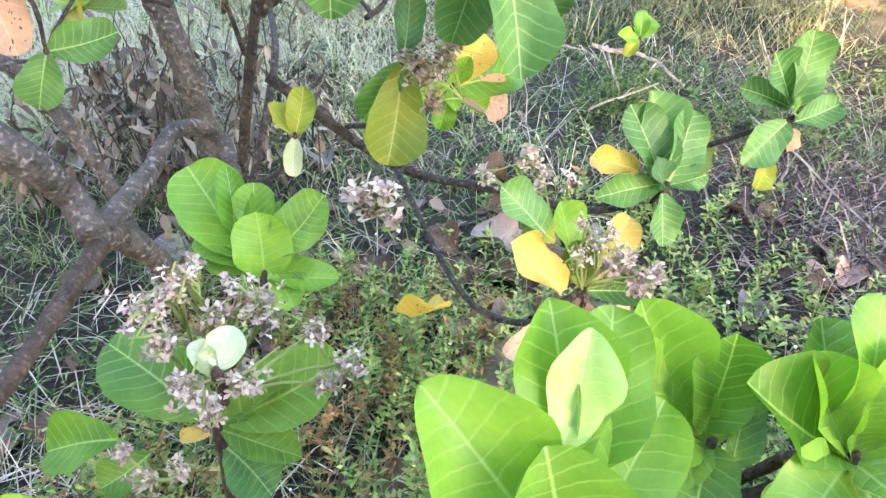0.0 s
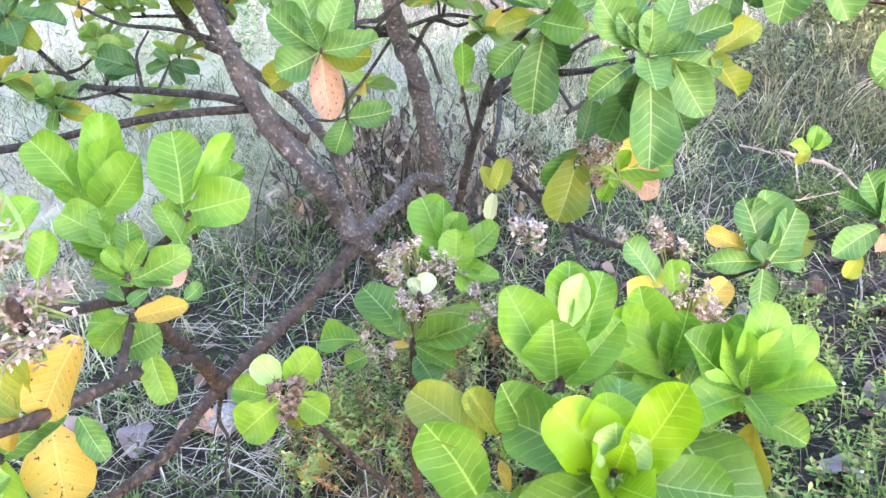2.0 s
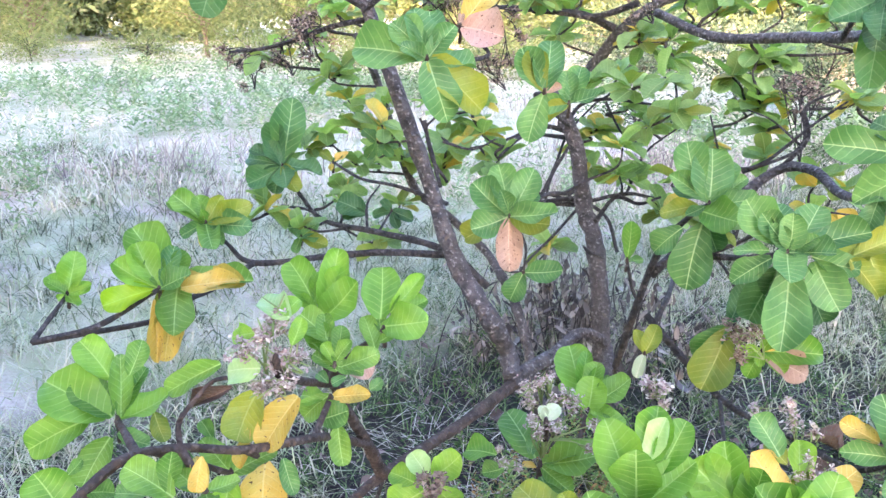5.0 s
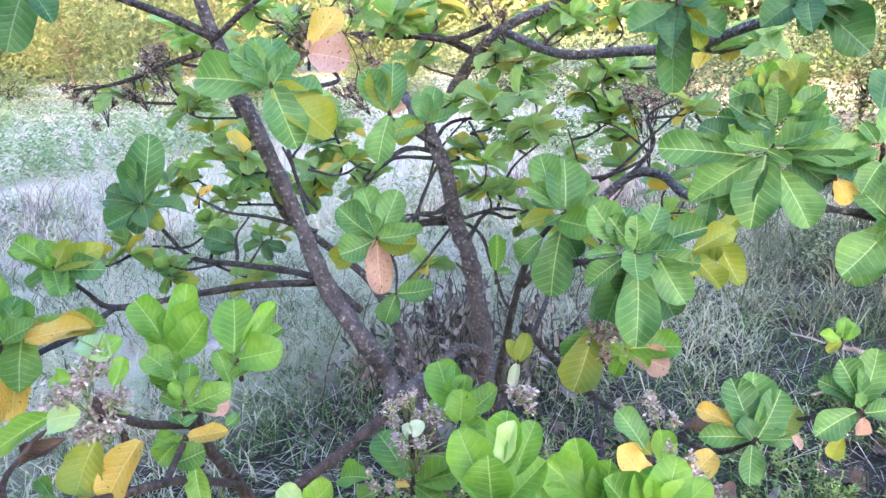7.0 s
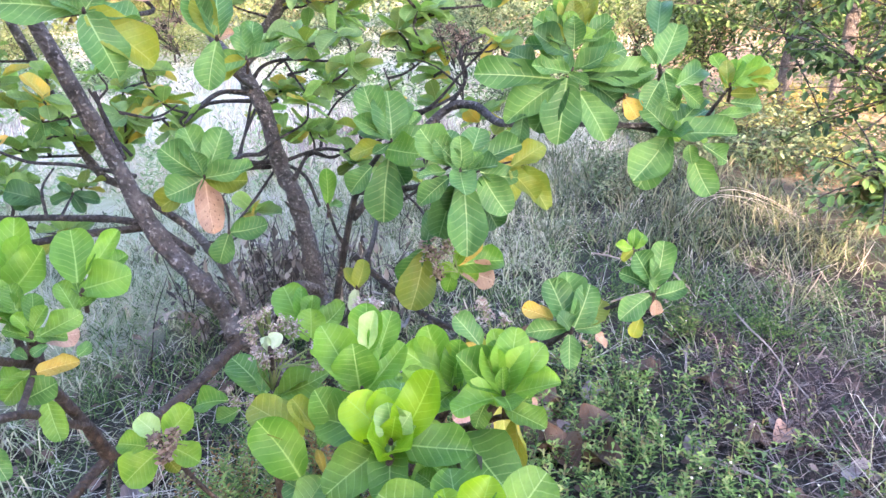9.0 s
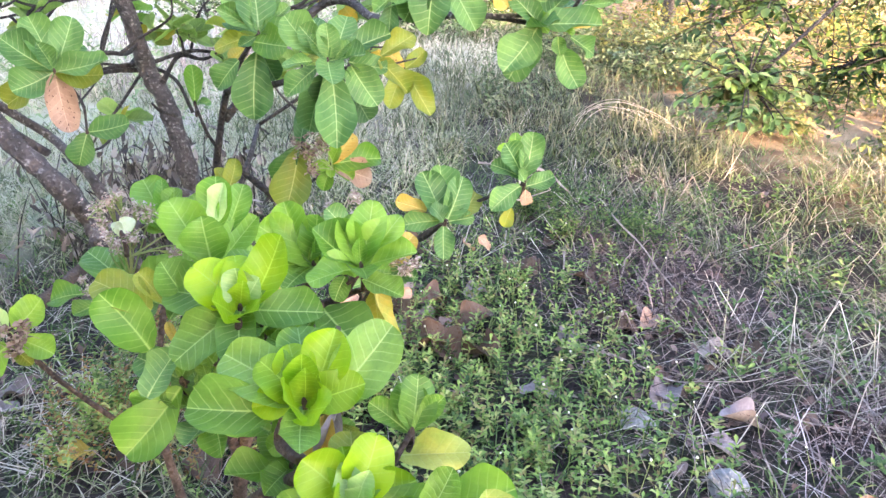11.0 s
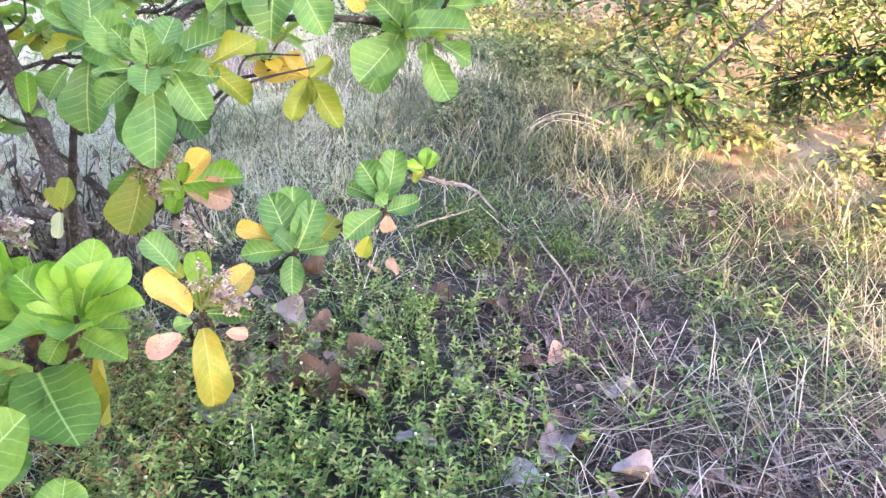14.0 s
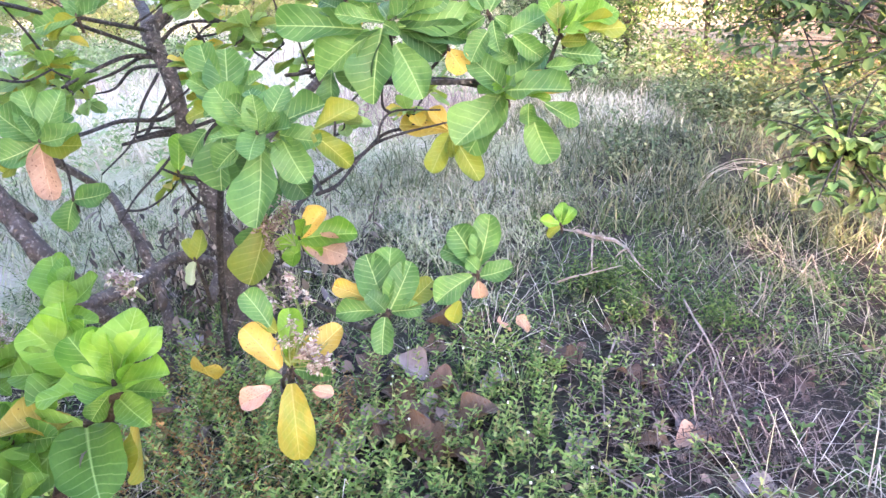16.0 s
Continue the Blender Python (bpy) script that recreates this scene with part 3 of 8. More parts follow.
def litter():
    """Short bits of dead stalk, lying about."""
    xy = area(6000, -1.6, 3.0, 0.2, 3.6, lambda x, y: 0.12 + 0.2 * bare(x, y) + 0.1 * clump(x, y, 3.0))
    return blades("dead_stalks", xy, hills(xy) + 0.015, 0.15, 0.0017, 1.3, LITTER, "dead grey stalks lying on bare dark soil", "litter", 31, bend=0.5)


litter()
bits = area(21000, 0.2, 2.2, 0.2, 3.4, lambda x, y: bare(x, y))
blades("dead_tangle", bits, hills(bits) + 0.012, 0.15, 0.0017, 1.0, TANGLE, "tangled dark purple-brown dead stems on the soil", "litter", 32, bend=0.3)


pile = np.concatenate([tufts(46, 16, 0.05, 0.86, 1.30, 1.50, 2.16), tufts(60, 16, 0.06, 1.55, 2.25, 0.45, 1.15)])
blades("dead_brush", pile, hills(pile) + spread.uniform(0, 0.05, len(pile)), 0.20, 0.0024, 0.95, TANGLE, "heap of dark purple-brown dead stems", "brush", 38, bend=0.7)
strewn = area(300, 0.95, 2.1, 0.45, 1.75, lambda x, y: 0.1 + 0.9 * blob(1.35, 1.0, 0.38, 0.42)(x, y))
blades("bleached_straw", strewn, hills(strewn) + spread.uniform(0.01, 0.07, len(strewn)), 0.28, 0.0013, 1.35, STRAW_LILAC, "bleached lilac-white straw strewn over dark soil", "straw", 39, bend=0.5)

strewn = area(420, -1.25, -0.25, 0.55, 1.45)
blades("bleached_straw", strewn, hills(strewn) + spread.uniform(0.01, 0.05, len(strewn)), 0.24, 0.0016, 1.35, STRAW, "bleached straw strewn under the shrub", "straw", 40, bend=0.5)


def weeds(name, xy, height, leaf, seed, label, mat, gap=0.016):
    """Small herbs: an upright stalk with pairs of narrow leaves."""
    rng = random.Random(seed)
    spots, V, F = [], [], []
    for x, y in xy:
        h = height * rng.uniform(0.5, 1.2)
        z = hill(x, y)
        lean = Vector((rng.gauss(0, 0.35), rng.gauss(0, 0.35), 1)).normalized()
        n = max(3, int(h / gap))
        for k in range(1, n + 1):
            at = Vector((x, y, z)) + lean * h * k / n
            a = k * 1.57 + rng.uniform(-0.3, 0.3)
            for side in (0, 180):
                spots.append((at, leaf_turn(lean, math.degrees(a) + side, rng.uniform(5, 50)), leaf * rng.uniform(0.7, 1.3), leaf * rng.uniform(0.36, 0.52)))
    shapes = leaf_grid(0.2, -0.1, 0.1, 0.05, 2, 2, seed=1)
    q = np.array(shapes[0])
    M = np.array([np.array(t.to_3x3()) for _, t, _, _ in spots])
    S = np.array([(w, l, l) for _, _, l, w in spots])
    P = np.array([tuple(a) for a, _, _, _ in spots])
    V = np.einsum("nij,nvj->nvi", M, q[None] * S[:, None, :]) + P[:, None, :]
    F = (np.array(shapes[1])[None] + (np.arange(len(spots)) * len(q))[:, None, None]).reshape(-1, 4)
    return tagged(part(name, raw_mesh(name, V.reshape(-1, 3).tolist(), F.tolist()), mat), label, "weeds", kind="stuff")


weeds("low_weeds", area(12500, -0.6, 2.6, -0.1, 2.6, lambda x, y: (0.03 + 0.97 * lush(x, y)) * (0.35 + 0.65 * clump(x, y, 9.0, 0.7))), 0.10, 0.023, 41, "low green weeds with narrow paired leaves", WEED, 0.011)
weeds("scattered_weeds", area(480, 0.95, 2.8, 0.45, 3.0, lambda x, y: (0.25 + 0.75 * clump(x, y, 5.0, 1.2) ** 2) * (1 - 0.9 * bare_one(x, y))), 0.13, 0.032, 49, "small green weeds scattered through the dry grass", WEED_DARK, 0.022)
# dark bush leaves, added to deepen the shade below the shrub
weeds("shade_weeds", area(3400, -2.0, 3.0, 0.3, 4.2, lambda x, y: (0.5 * clump(x, y, 3.0, 3.0) + 0.5 * under(x, y)) * (1 - 0.9 * bare_one(x, y))), 0.09, 0.018, 42, "small dark weeds standing in for shade under the shrub", BUSH)


weeds("dark_weeds", tufts(7, 50, 0.09, 0.45, 1.15, 2.1, 2.8), 0.15, 0.020, 44, "dark fine-leaved weeds in tall clumps", BUSH, 0.02)
weeds("field_herbs", fan(120, 12, 0.35, 5.0, 20, -90, -18), 0.40, 0.060, 45, "pale green herbs in patches over the field", HERB_FIELD, 0.06)


weeds("field_herbs", np.concatenate([tufts(60, 16, 0.45, -16, -6.5, 4.2, 11), tufts(16, 14, 0.3, -3.2, 0.5, 7.0, 9.5)]), 0.38, 0.10, 46, "bluish green leafy herbs in a patch of the field", HERB_FIELD, 0.08)


grass("dry_stalks", np.concatenate([tufts(26, 16, 0.16, -6.2, -4.0, 2.2, 4.4), tufts(70, 14, 0.30, -13, -5.5, 5.5, 12), tufts(30, 16, 0.2, -3.6, -1.2, 4.4, 7.5), tufts(26, 22, 0.14, -2.4, -1.2, 5.4, 6.8)]), 0.42, 0.0050, 0.35, BRUSH_GREY,
      "dry mauve-grey weed stalks standing in the field", "weeds", 36, bend=0.3)
grass("shade_field_grass", tufts(1500, 12, 0.06, -1.2, 2.6, 3.4, 9.0, lambda x, y: (0.15 + 0.85 * clump(x, y, 1.5, 0.3)) * np.clip((2.6 - x - 0.1 * y) * 1.5, 0, 1)), 0.34, 0.0040, 0.4, GRASS_GREY,
      "long bluish grey-green grass at the field's edge", "grass", 37, bend=0.8)
weeds("edge_herbs", tufts(20, 12, 0.16, 0.2, 2.2, 4.0, 7.4), 0.34, 0.045, 47, "bluish green herbs along the field's edge", BUSH_BLUE, 0.045)


weeds("gold_herbs", tufts(120, 12, 0.22, 1.9, 8.0, 2.0, 10.0, lambda x, y: np.clip((x + 0.29 * y - 3.1) * 1.2, 0, 1) * (0.3 + 0.7 * clump(x, y, 1.4, 2.0))), 0.34, 0.050, 48, "yellow-green herbs in the sunlit straw", BUSH_SUN_GOLD, 0.04)


def leaf_litter():
    """Crumbled dead leaves, half buried, under the shrub and on the bare soil."""
    rng = random.Random(19)
    spots = []
    for x, y in area(5200, -1.6, 2.4, 0.1, 3.0, lambda x, y: 0.10 + 0.75 * bare(x, y) + 0.35 * blob(0.15, 1.55, 0.5, 0.35)(x, y) + 0.25 * under(x, y)):
        n = rng.uniform(0.02, 0.06)
        spots.append((Vector((x, y, hill(x, y) + rng.uniform(0.002, 0.022))), leaf_turn(Vector((rng.gauss(0, 0.5), rng.gauss(0, 0.5), 1)).normalized(), rng.uniform(0, 360), rng.uniform(-25, 30)), n, n * rng.uniform(0.5, 0.8)))
    tagged(scatter_leaves("leaf_litter", spots, None, LEAF_LITTER, nu=2, nv=3), "crumbled brown dead leaves on the soil", "leaf litter", kind="stuff")


leaf_litter()
grass("shade_grass", tufts(700, 11, 0.035, -2.2, 0.1, 0.0, 2.2, lambda x, y: 0.25 + 0.75 * clump(x, y, 4.0, 2.2)), 0.16, 0.0018, 0.6, GRASS_MID, "thin grey-green grass under the shrub", "grass", 33, bend=1.0)


def dry_brush():
    """A dead, dark tangle of twigs and withered leaves at the foot of the stems."""
    t = thing("dry_brush", (-0.9, 2.2, hill(-0.9, 2.2)), "dark withered brush at the foot of the stems", "dry brush", kind="stuff")
    rng = random.Random(17)
    V, F, spots = [], [], []
    for _ in range(105):
        a = Vector((rng.gauss(-0.88, 0.30), rng.gauss(2.15, 0.26), 0))
        a.z = hill(a.x, a.y) - 0.02
        b = a + Vector((rng.gauss(0, 0.09), rng.gauss(0, 0.09), rng.uniform(0.12, 0.46)))
        v, f = tube([a, a.lerp(b, 0.55) + Vector((rng.gauss(0, 0.03), rng.gauss(0, 0.03), 0)), b], [0.004, 0.003, 0.0015], 4, 0.0, 3)
        F += [tuple(i + len(V) for i in q) for q in f]
        V += v
        for k in range(9):
            spots.append((a.lerp(b, rng.uniform(0.15, 1)), leaf_turn(Vector((0, 0, 1)), rng.uniform(0, 360), rng.uniform(-80, -10)), rng.uniform(0.03, 0.075), rng.uniform(0.012, 0.03)))
    twigs = part("twigs", raw_mesh("twigs", [q - t.location for q in V], F), BARK_THIN, t)
    scatter_leaves("withered_leaves", spots, t, WITHERED, nu=2, nv=4)


dry_brush()


# ---- the cashew shrub ----
shrub = thing("cashew_shrub", (-0.6, 1.5, -0.06), "sprawling cashew shrub with grey leaning trunks, green and yellowing leaves", "shrub")
young_shrub = thing("cashew_sapling", (0.0, 0.4, -0.06), "low young cashew with bright lime new leaves and brown stems", "shrub")

limb("trunk", [(-0.600, 1.350, -0.080), (-0.610, 1.300, 0.150), (-0.590, 1.120, 0.360), (-0.580, 1.020, 0.430)], [0.029, 0.025, 0.025, 0.026], BARK, shrub, seed=0, sides=10, wobble=0.14)
limb("limb", [(-0.580, 1.050, 0.410), (-0.560, 0.750, 0.420), (-0.559, 0.435, 0.435), (-0.554, 0.276, 0.421), (-0.566, 0.173, 0.426), (-0.607, 0.074, 0.425)], [0.017, 0.014, 0.012, 0.010, 0.009, 0.008], BARK_BROWN, shrub, seed=1, sides=7, wobble=0.10)
limb("trunk", [(-0.580, 1.020, 0.430), (-0.626, 1.067, 0.481), (-0.648, 1.003, 0.598), (-0.794, 1.027, 0.739), (-0.907, 1.039, 0.962), (-0.978, 0.975, 1.226), (-1.077, 0.943, 1.499), (-1.114, 0.931, 1.657)], [0.025, 0.026, 0.026, 0.026, 0.023, 0.021, 0.018, 0.017], BARK, shrub, seed=2, sides=10, wobble=0.14)
limb("limb", [(-0.580, 1.040, 0.430), (-0.570, 1.244, 0.424), (-0.562, 1.416, 0.441), (-0.518, 1.534, 0.359), (-0.450, 1.400, 0.300)], [0.022, 0.019, 0.018, 0.018, 0.016], BARK, shrub, seed=3, sides=10, wobble=0.14)
limb("trunk", [(-0.780, 1.550, -0.060), (-0.860, 1.610, 0.200), (-0.965, 1.657, 0.376), (-1.045, 1.687, 0.452), (-1.185, 1.760, 0.520), (-1.314, 1.636, 0.688), (-1.361, 1.555, 0.760), (-1.399, 1.493, 0.914), (-1.443, 1.425, 1.170), (-1.461, 1.349, 1.350)], [0.022, 0.020, 0.018, 0.018, 0.017, 0.016, 0.016, 0.015, 0.014, 0.012], BARK, shrub, seed=4, sides=8, wobble=0.12)
limb("trunk", [(-0.600, 1.760, -0.060), (-0.630, 1.750, 0.250), (-0.652, 1.735, 0.487), (-0.700, 1.755, 0.660), (-0.762, 1.785, 0.758), (-0.818, 1.812, 0.957), (-0.885, 1.840, 1.055), (-0.955, 1.895, 1.115)], [0.040, 0.035, 0.032, 0.030, 0.030, 0.028, 0.029, 0.031], BARK, shrub, seed=5, sides=10, wobble=0.14)
limb("limb", [(-0.955, 1.895, 1.115), (-0.899, 1.978, 1.199), (-0.766, 1.962, 1.368), (-0.643, 1.992, 1.475), (-0.444, 2.037, 1.557), (-0.237, 2.004, 1.653)], [0.029, 0.024, 0.022, 0.018, 0.015, 0.012], BARK, shrub, seed=6, sides=10, wobble=0.14)
limb("limb", [(-0.768, 1.940, 1.389), (-0.869, 1.888, 1.435), (-1.013, 1.805, 1.451), (-1.185, 1.763, 1.460)], [0.015, 0.013, 0.011, 0.007], BARK_THIN, shrub, seed=7, sides=7, wobble=0.10)
limb("trunk", [(-0.500, 1.500, -0.060), (-0.470, 1.480, 0.250), (-0.400, 1.440, 0.540), (-0.330, 1.420, 0.780), (-0.220, 1.330, 0.920), (-0.161, 1.263, 0.971)], [0.013, 0.011, 0.011, 0.011, 0.007, 0.004], BARK_THIN, shrub, seed=8, sides=7, wobble=0.10)
limb("branch", [(-0.330, 1.420, 0.780), (-0.170, 1.300, 0.820), (-0.030, 1.150, 0.880), (0.084, 1.036, 0.944)], [0.014, 0.010, 0.007, 0.005], BARK_THIN, shrub, seed=9, sides=7, wobble=0.10)
limb("branch", [(-0.360, 1.440, 0.680), (-0.141, 1.701, 0.968), (-0.012, 1.685, 1.017), (0.104, 1.546, 0.983), (0.247, 1.415, 1.009), (0.453, 1.276, 1.028), (0.621, 1.302, 1.033)], [0.015, 0.014, 0.015, 0.012, 0.009, 0.007, 0.005], BARK, shrub, seed=10, sides=7, wobble=0.10)
limb("branch", [(0.239, 1.414, 1.009), (0.293, 1.326, 1.065), (0.338, 1.228, 1.171)], [0.008, 0.006, 0.005], BARK_THIN, shrub, seed=11, sides=7, wobble=0.10)
limb("branch", [(0.621, 1.302, 1.033), (0.600, 1.360, 1.050), (0.553, 1.290, 1.176)], [0.005, 0.005, 0.004], BARK_THIN, shrub, seed=12, sides=7, wobble=0.10)
limb("branch", [(0.621, 1.302, 1.033), (0.660, 1.320, 1.020), (0.722, 1.256, 1.134)], [0.005, 0.005, 0.004], BARK_THIN, shrub, seed=13, sides=7, wobble=0.10)
limb("branch", [(-0.105, 1.714, 0.995), (-0.042, 1.740, 1.095), (-0.061, 1.744, 1.186), (0.020, 1.762, 1.238)], [0.008, 0.006, 0.005, 0.003], BARK_THIN, shrub, seed=14, sides=7, wobble=0.10)
limb("branch", [(-0.299, 1.763, 0.974), (-0.160, 1.702, 1.005), (-0.024, 1.697, 1.145), (0.056, 1.666, 1.217)], [0.007, 0.006, 0.004, 0.003], BARK_THIN, shrub, seed=15, sides=7, wobble=0.10)
limb("branch", [(-0.689, 1.041, 0.681), (-0.854, 1.053, 0.754), (-1.174, 1.110, 0.737), (-1.510, 1.195, 0.697), (-1.612, 1.183, 0.768), (-1.530, 1.021, 0.927)], [0.011, 0.011, 0.010, 0.009, 0.007, 0.005], BARK_THIN, shrub, seed=16, sides=7, wobble=0.10)
limb("branch", [(-0.178, 1.672, 0.600), (-0.140, 1.760, 0.616), (-0.106, 1.919, 0.697), (-0.018, 1.973, 0.739), (0.164, 2.059, 0.777)], [0.007, 0.006, 0.006, 0.005, 0.003], BARK_THIN, shrub, seed=17, sides=7, wobble=0.10)
limb("branch", [(-0.080, 1.937, 0.714), (-0.059, 2.025, 0.808), (0.089, 2.143, 0.800)], [0.005, 0.004, 0.003], BARK_THIN, shrub, seed=18, sides=7, wobble=0.10)
limb("branch", [(-0.967, 1.744, 0.744), (-0.849, 1.867, 0.759), (-0.722, 1.891, 0.710), (-0.644, 1.846, 0.595)], [0.010, 0.008, 0.007, 0.007], BARK_THIN, shrub, seed=19, sides=7, wobble=0.10)
limb("branch", [(-0.259, 1.946, 0.675), (-0.260, 1.977, 0.812), (-0.352, 2.003, 0.948), (-0.422, 2.035, 1.103)], [0.005, 0.004, 0.004, 0.003], BARK_THIN, shrub, seed=20, sides=7, wobble=0.10)
limb("branch", [(-0.948, 1.765, 0.740), (-0.972, 1.939, 0.869), (-0.975, 2.035, 0.985), (-0.926, 2.169, 1.100)], [0.007, 0.006, 0.005, 0.004], BARK_THIN, shrub, seed=21, sides=7, wobble=0.10)
limb("branch", [(-0.684, 1.981, 0.788), (-0.668, 2.082, 0.929), (-0.582, 2.195, 1.031)], [0.006, 0.005, 0.003], BARK_THIN, shrub, seed=22, sides=7, wobble=0.10)
limb("branch", [(-0.223, 1.782, 0.964), (-0.084, 1.885, 1.051), (-0.124, 1.944, 1.194)], [0.006, 0.005, 0.004], BARK_THIN, shrub, seed=23, sides=7, wobble=0.10)
limb("branch", [(-0.084, 1.885, 1.051), (-0.191, 1.919, 1.119), (-0.266, 1.902, 1.147)], [0.004, 0.003, 0.002], BARK_THIN, shrub, seed=24, sides=7, wobble=0.10)
limb("branch", [(-1.026, 1.262, 1.036), (-0.946, 1.319, 1.013), (-0.917, 1.408, 1.039)], [0.005, 0.004, 0.003], BARK_THIN, shrub, seed=25, sides=7, wobble=0.10)
limb("branch", [(-1.510, 1.195, 0.697), (-1.559, 1.156, 0.739), (-1.582, 1.058, 0.770)], [0.006, 0.005, 0.004], BARK_THIN, shrub, seed=26, sides=7, wobble=0.10)
limb("branch", [(-0.827, 1.045, 0.746), (-1.021, 0.967, 0.734), (-1.167, 0.882, 0.713), (-1.345, 0.733, 0.691), (-1.363, 0.656, 0.765), (-1.189, 0.466, 0.903)], [0.011, 0.011, 0.010, 0.009, 0.006, 0.005], BARK_THIN, shrub, seed=27, sides=7, wobble=0.10)
limb("branch", [(-1.345, 0.733, 0.691), (-1.278, 0.546, 0.684), (-1.234, 0.421, 0.692), (-1.173, 0.311, 0.691), (-1.177, 0.001, 0.737)], [0.009, 0.009, 0.008, 0.007, 0.007], BARK_THIN, shrub, seed=28, sides=7, wobble=0.10)
limb("branch", [(-1.278, 0.546, 0.684), (-1.234, 0.442, 0.722), (-1.042, 0.280, 0.831)], [0.006, 0.005, 0.004], BARK_THIN, shrub, seed=29, sides=7, wobble=0.10)
limb("branch", [(-0.930, 1.164, 0.863), (-1.118, 1.148, 0.894), (-1.277, 1.138, 0.900), (-1.414, 1.152, 0.934)], [0.008, 0.006, 0.005, 0.004], BARK_THIN, shrub, seed=30, sides=7, wobble=0.10)
limb("branch", [(-0.955, 1.159, 0.915), (-1.060, 1.234, 1.038), (-1.090, 1.223, 1.111)], [0.007, 0.005, 0.004], BARK_THIN, shrub, seed=31, sides=7, wobble=0.10)
limb("branch", [(-1.235, 1.123, 0.736), (-1.281, 1.176, 0.805), (-1.292, 1.254, 0.855)], [0.005, 0.004, 0.003], BARK_THIN, shrub, seed=32, sides=7, wobble=0.10)
limb("branch", [(-0.790, 1.795, 0.850), (-0.760, 1.659, 0.837), (-0.741, 1.468, 0.869), (-0.712, 1.278, 0.867), (-0.655, 1.087, 0.887)], [0.010, 0.008, 0.007, 0.006, 0.005], BARK_THIN, shrub, seed=33, sides=7, wobble=0.10)
limb("branch", [(-0.860, 1.830, 1.030), (-0.960, 1.770, 1.036), (-0.945, 1.588, 1.010), (-0.907, 1.420, 0.980)], [0.009, 0.008, 0.006, 0.005], BARK_THIN, shrub, seed=34, sides=7, wobble=0.10)
limb("branch", [(-0.768, 1.787, 0.775), (-0.647, 1.899, 0.808), (-0.522, 1.932, 0.801), (-0.386, 1.917, 0.858)], [0.008, 0.007, 0.006, 0.004], BARK_THIN, shrub, seed=35, sides=7, wobble=0.10)
limb("branch", [(-0.691, 1.150, 0.873), (-0.615, 1.116, 0.805), (-0.615, 1.115, 0.720)], [0.004, 0.004, 0.003], BARK_THIN, shrub, seed=36, sides=7, wobble=0.10)
limb("branch", [(-1.074, 0.920, 1.366), (-0.845, 0.793, 1.329), (-0.592, 0.627, 1.335)], [0.010, 0.008, 0.006], BARK_THIN, shrub, seed=37, sides=7, wobble=0.10)
limb("branch", [(-0.601, 0.637, 1.336), (-0.597, 0.744, 1.327), (-0.626, 0.912, 1.337), (-0.681, 0.868, 1.399)], [0.006, 0.006, 0.005, 0.004], BARK_THIN, shrub, seed=38, sides=7, wobble=0.10)
limb("branch", [(-1.048, 0.946, 1.439), (-1.164, 0.895, 1.501), (-1.271, 0.844, 1.547), (-1.364, 0.801, 1.593)], [0.014, 0.012, 0.010, 0.008], BARK_THIN, shrub, seed=39, sides=7, wobble=0.10)
limb("branch", [(-1.059, 0.936, 1.432), (-0.971, 0.949, 1.495), (-0.899, 1.008, 1.565)], [0.009, 0.008, 0.006], BARK_THIN, shrub, seed=40, sides=7, wobble=0.10)
limb("branch", [(-1.091, 0.975, 1.410), (-1.228, 0.976, 1.388), (-1.367, 0.968, 1.350), (-1.506, 0.954, 1.317), (-1.571, 0.865, 1.305)], [0.009, 0.008, 0.007, 0.006, 0.004], BARK_THIN, shrub, seed=41, sides=7, wobble=0.10)
limb("branch", [(-0.598, 1.888, 1.445), (-0.343, 1.701, 1.377), (-0.092, 1.508, 1.382), (0.127, 1.298, 1.396), (0.286, 1.075, 1.436), (0.357, 0.947, 1.444), (0.406, 0.622, 1.469)], [0.015, 0.015, 0.014, 0.013, 0.011, 0.008, 0.006], BARK, shrub, seed=42, sides=7, wobble=0.10)
limb("branch", [(0.078, 1.281, 1.389), (0.124, 1.137, 1.436), (0.246, 0.533, 1.458)], [0.007, 0.006, 0.005], BARK_THIN, shrub, seed=43, sides=7, wobble=0.10)
limb("branch", [(0.250, 1.369, 1.015), (0.431, 1.332, 1.023), (0.592, 1.274, 1.010)], [0.008, 0.008, 0.006], BARK_THIN, shrub, seed=44, sides=7, wobble=0.10)
limb("branch", [(-0.360, 1.440, 0.550), (-0.100, 1.400, 0.370), (0.120, 1.250, 0.400), (0.280, 1.100, 0.450), (0.373, 1.038, 0.538)], [0.012, 0.010, 0.008, 0.007, 0.005], BARK_THIN, shrub, seed=45, sides=7, wobble=0.10)
limb("branch", [(0.280, 1.100, 0.450), (0.420, 1.120, 0.550), (0.573, 1.101, 0.630)], [0.006, 0.005, 0.004], BARK_THIN, shrub, seed=46, sides=7, wobble=0.10)
limb("branch", [(-0.100, 1.400, 0.370), (0.050, 1.050, 0.300), (0.170, 0.900, 0.360), (0.218, 0.856, 0.462)], [0.006, 0.006, 0.006, 0.005], BARK_THIN, shrub, seed=47, sides=7, wobble=0.10)
limb("branch", [(0.170, 0.900, 0.360), (0.180, 0.870, 0.420), (0.228, 0.851, 0.468)], [0.005, 0.005, 0.004], BARK_THIN, shrub, seed=48, sides=7, wobble=0.10)
limb("branch", [(-0.200, 1.420, 0.450), (-0.080, 1.300, 0.520), (0.026, 1.238, 0.617)], [0.006, 0.005, 0.004], BARK_THIN, shrub, seed=49, sides=7, wobble=0.10)
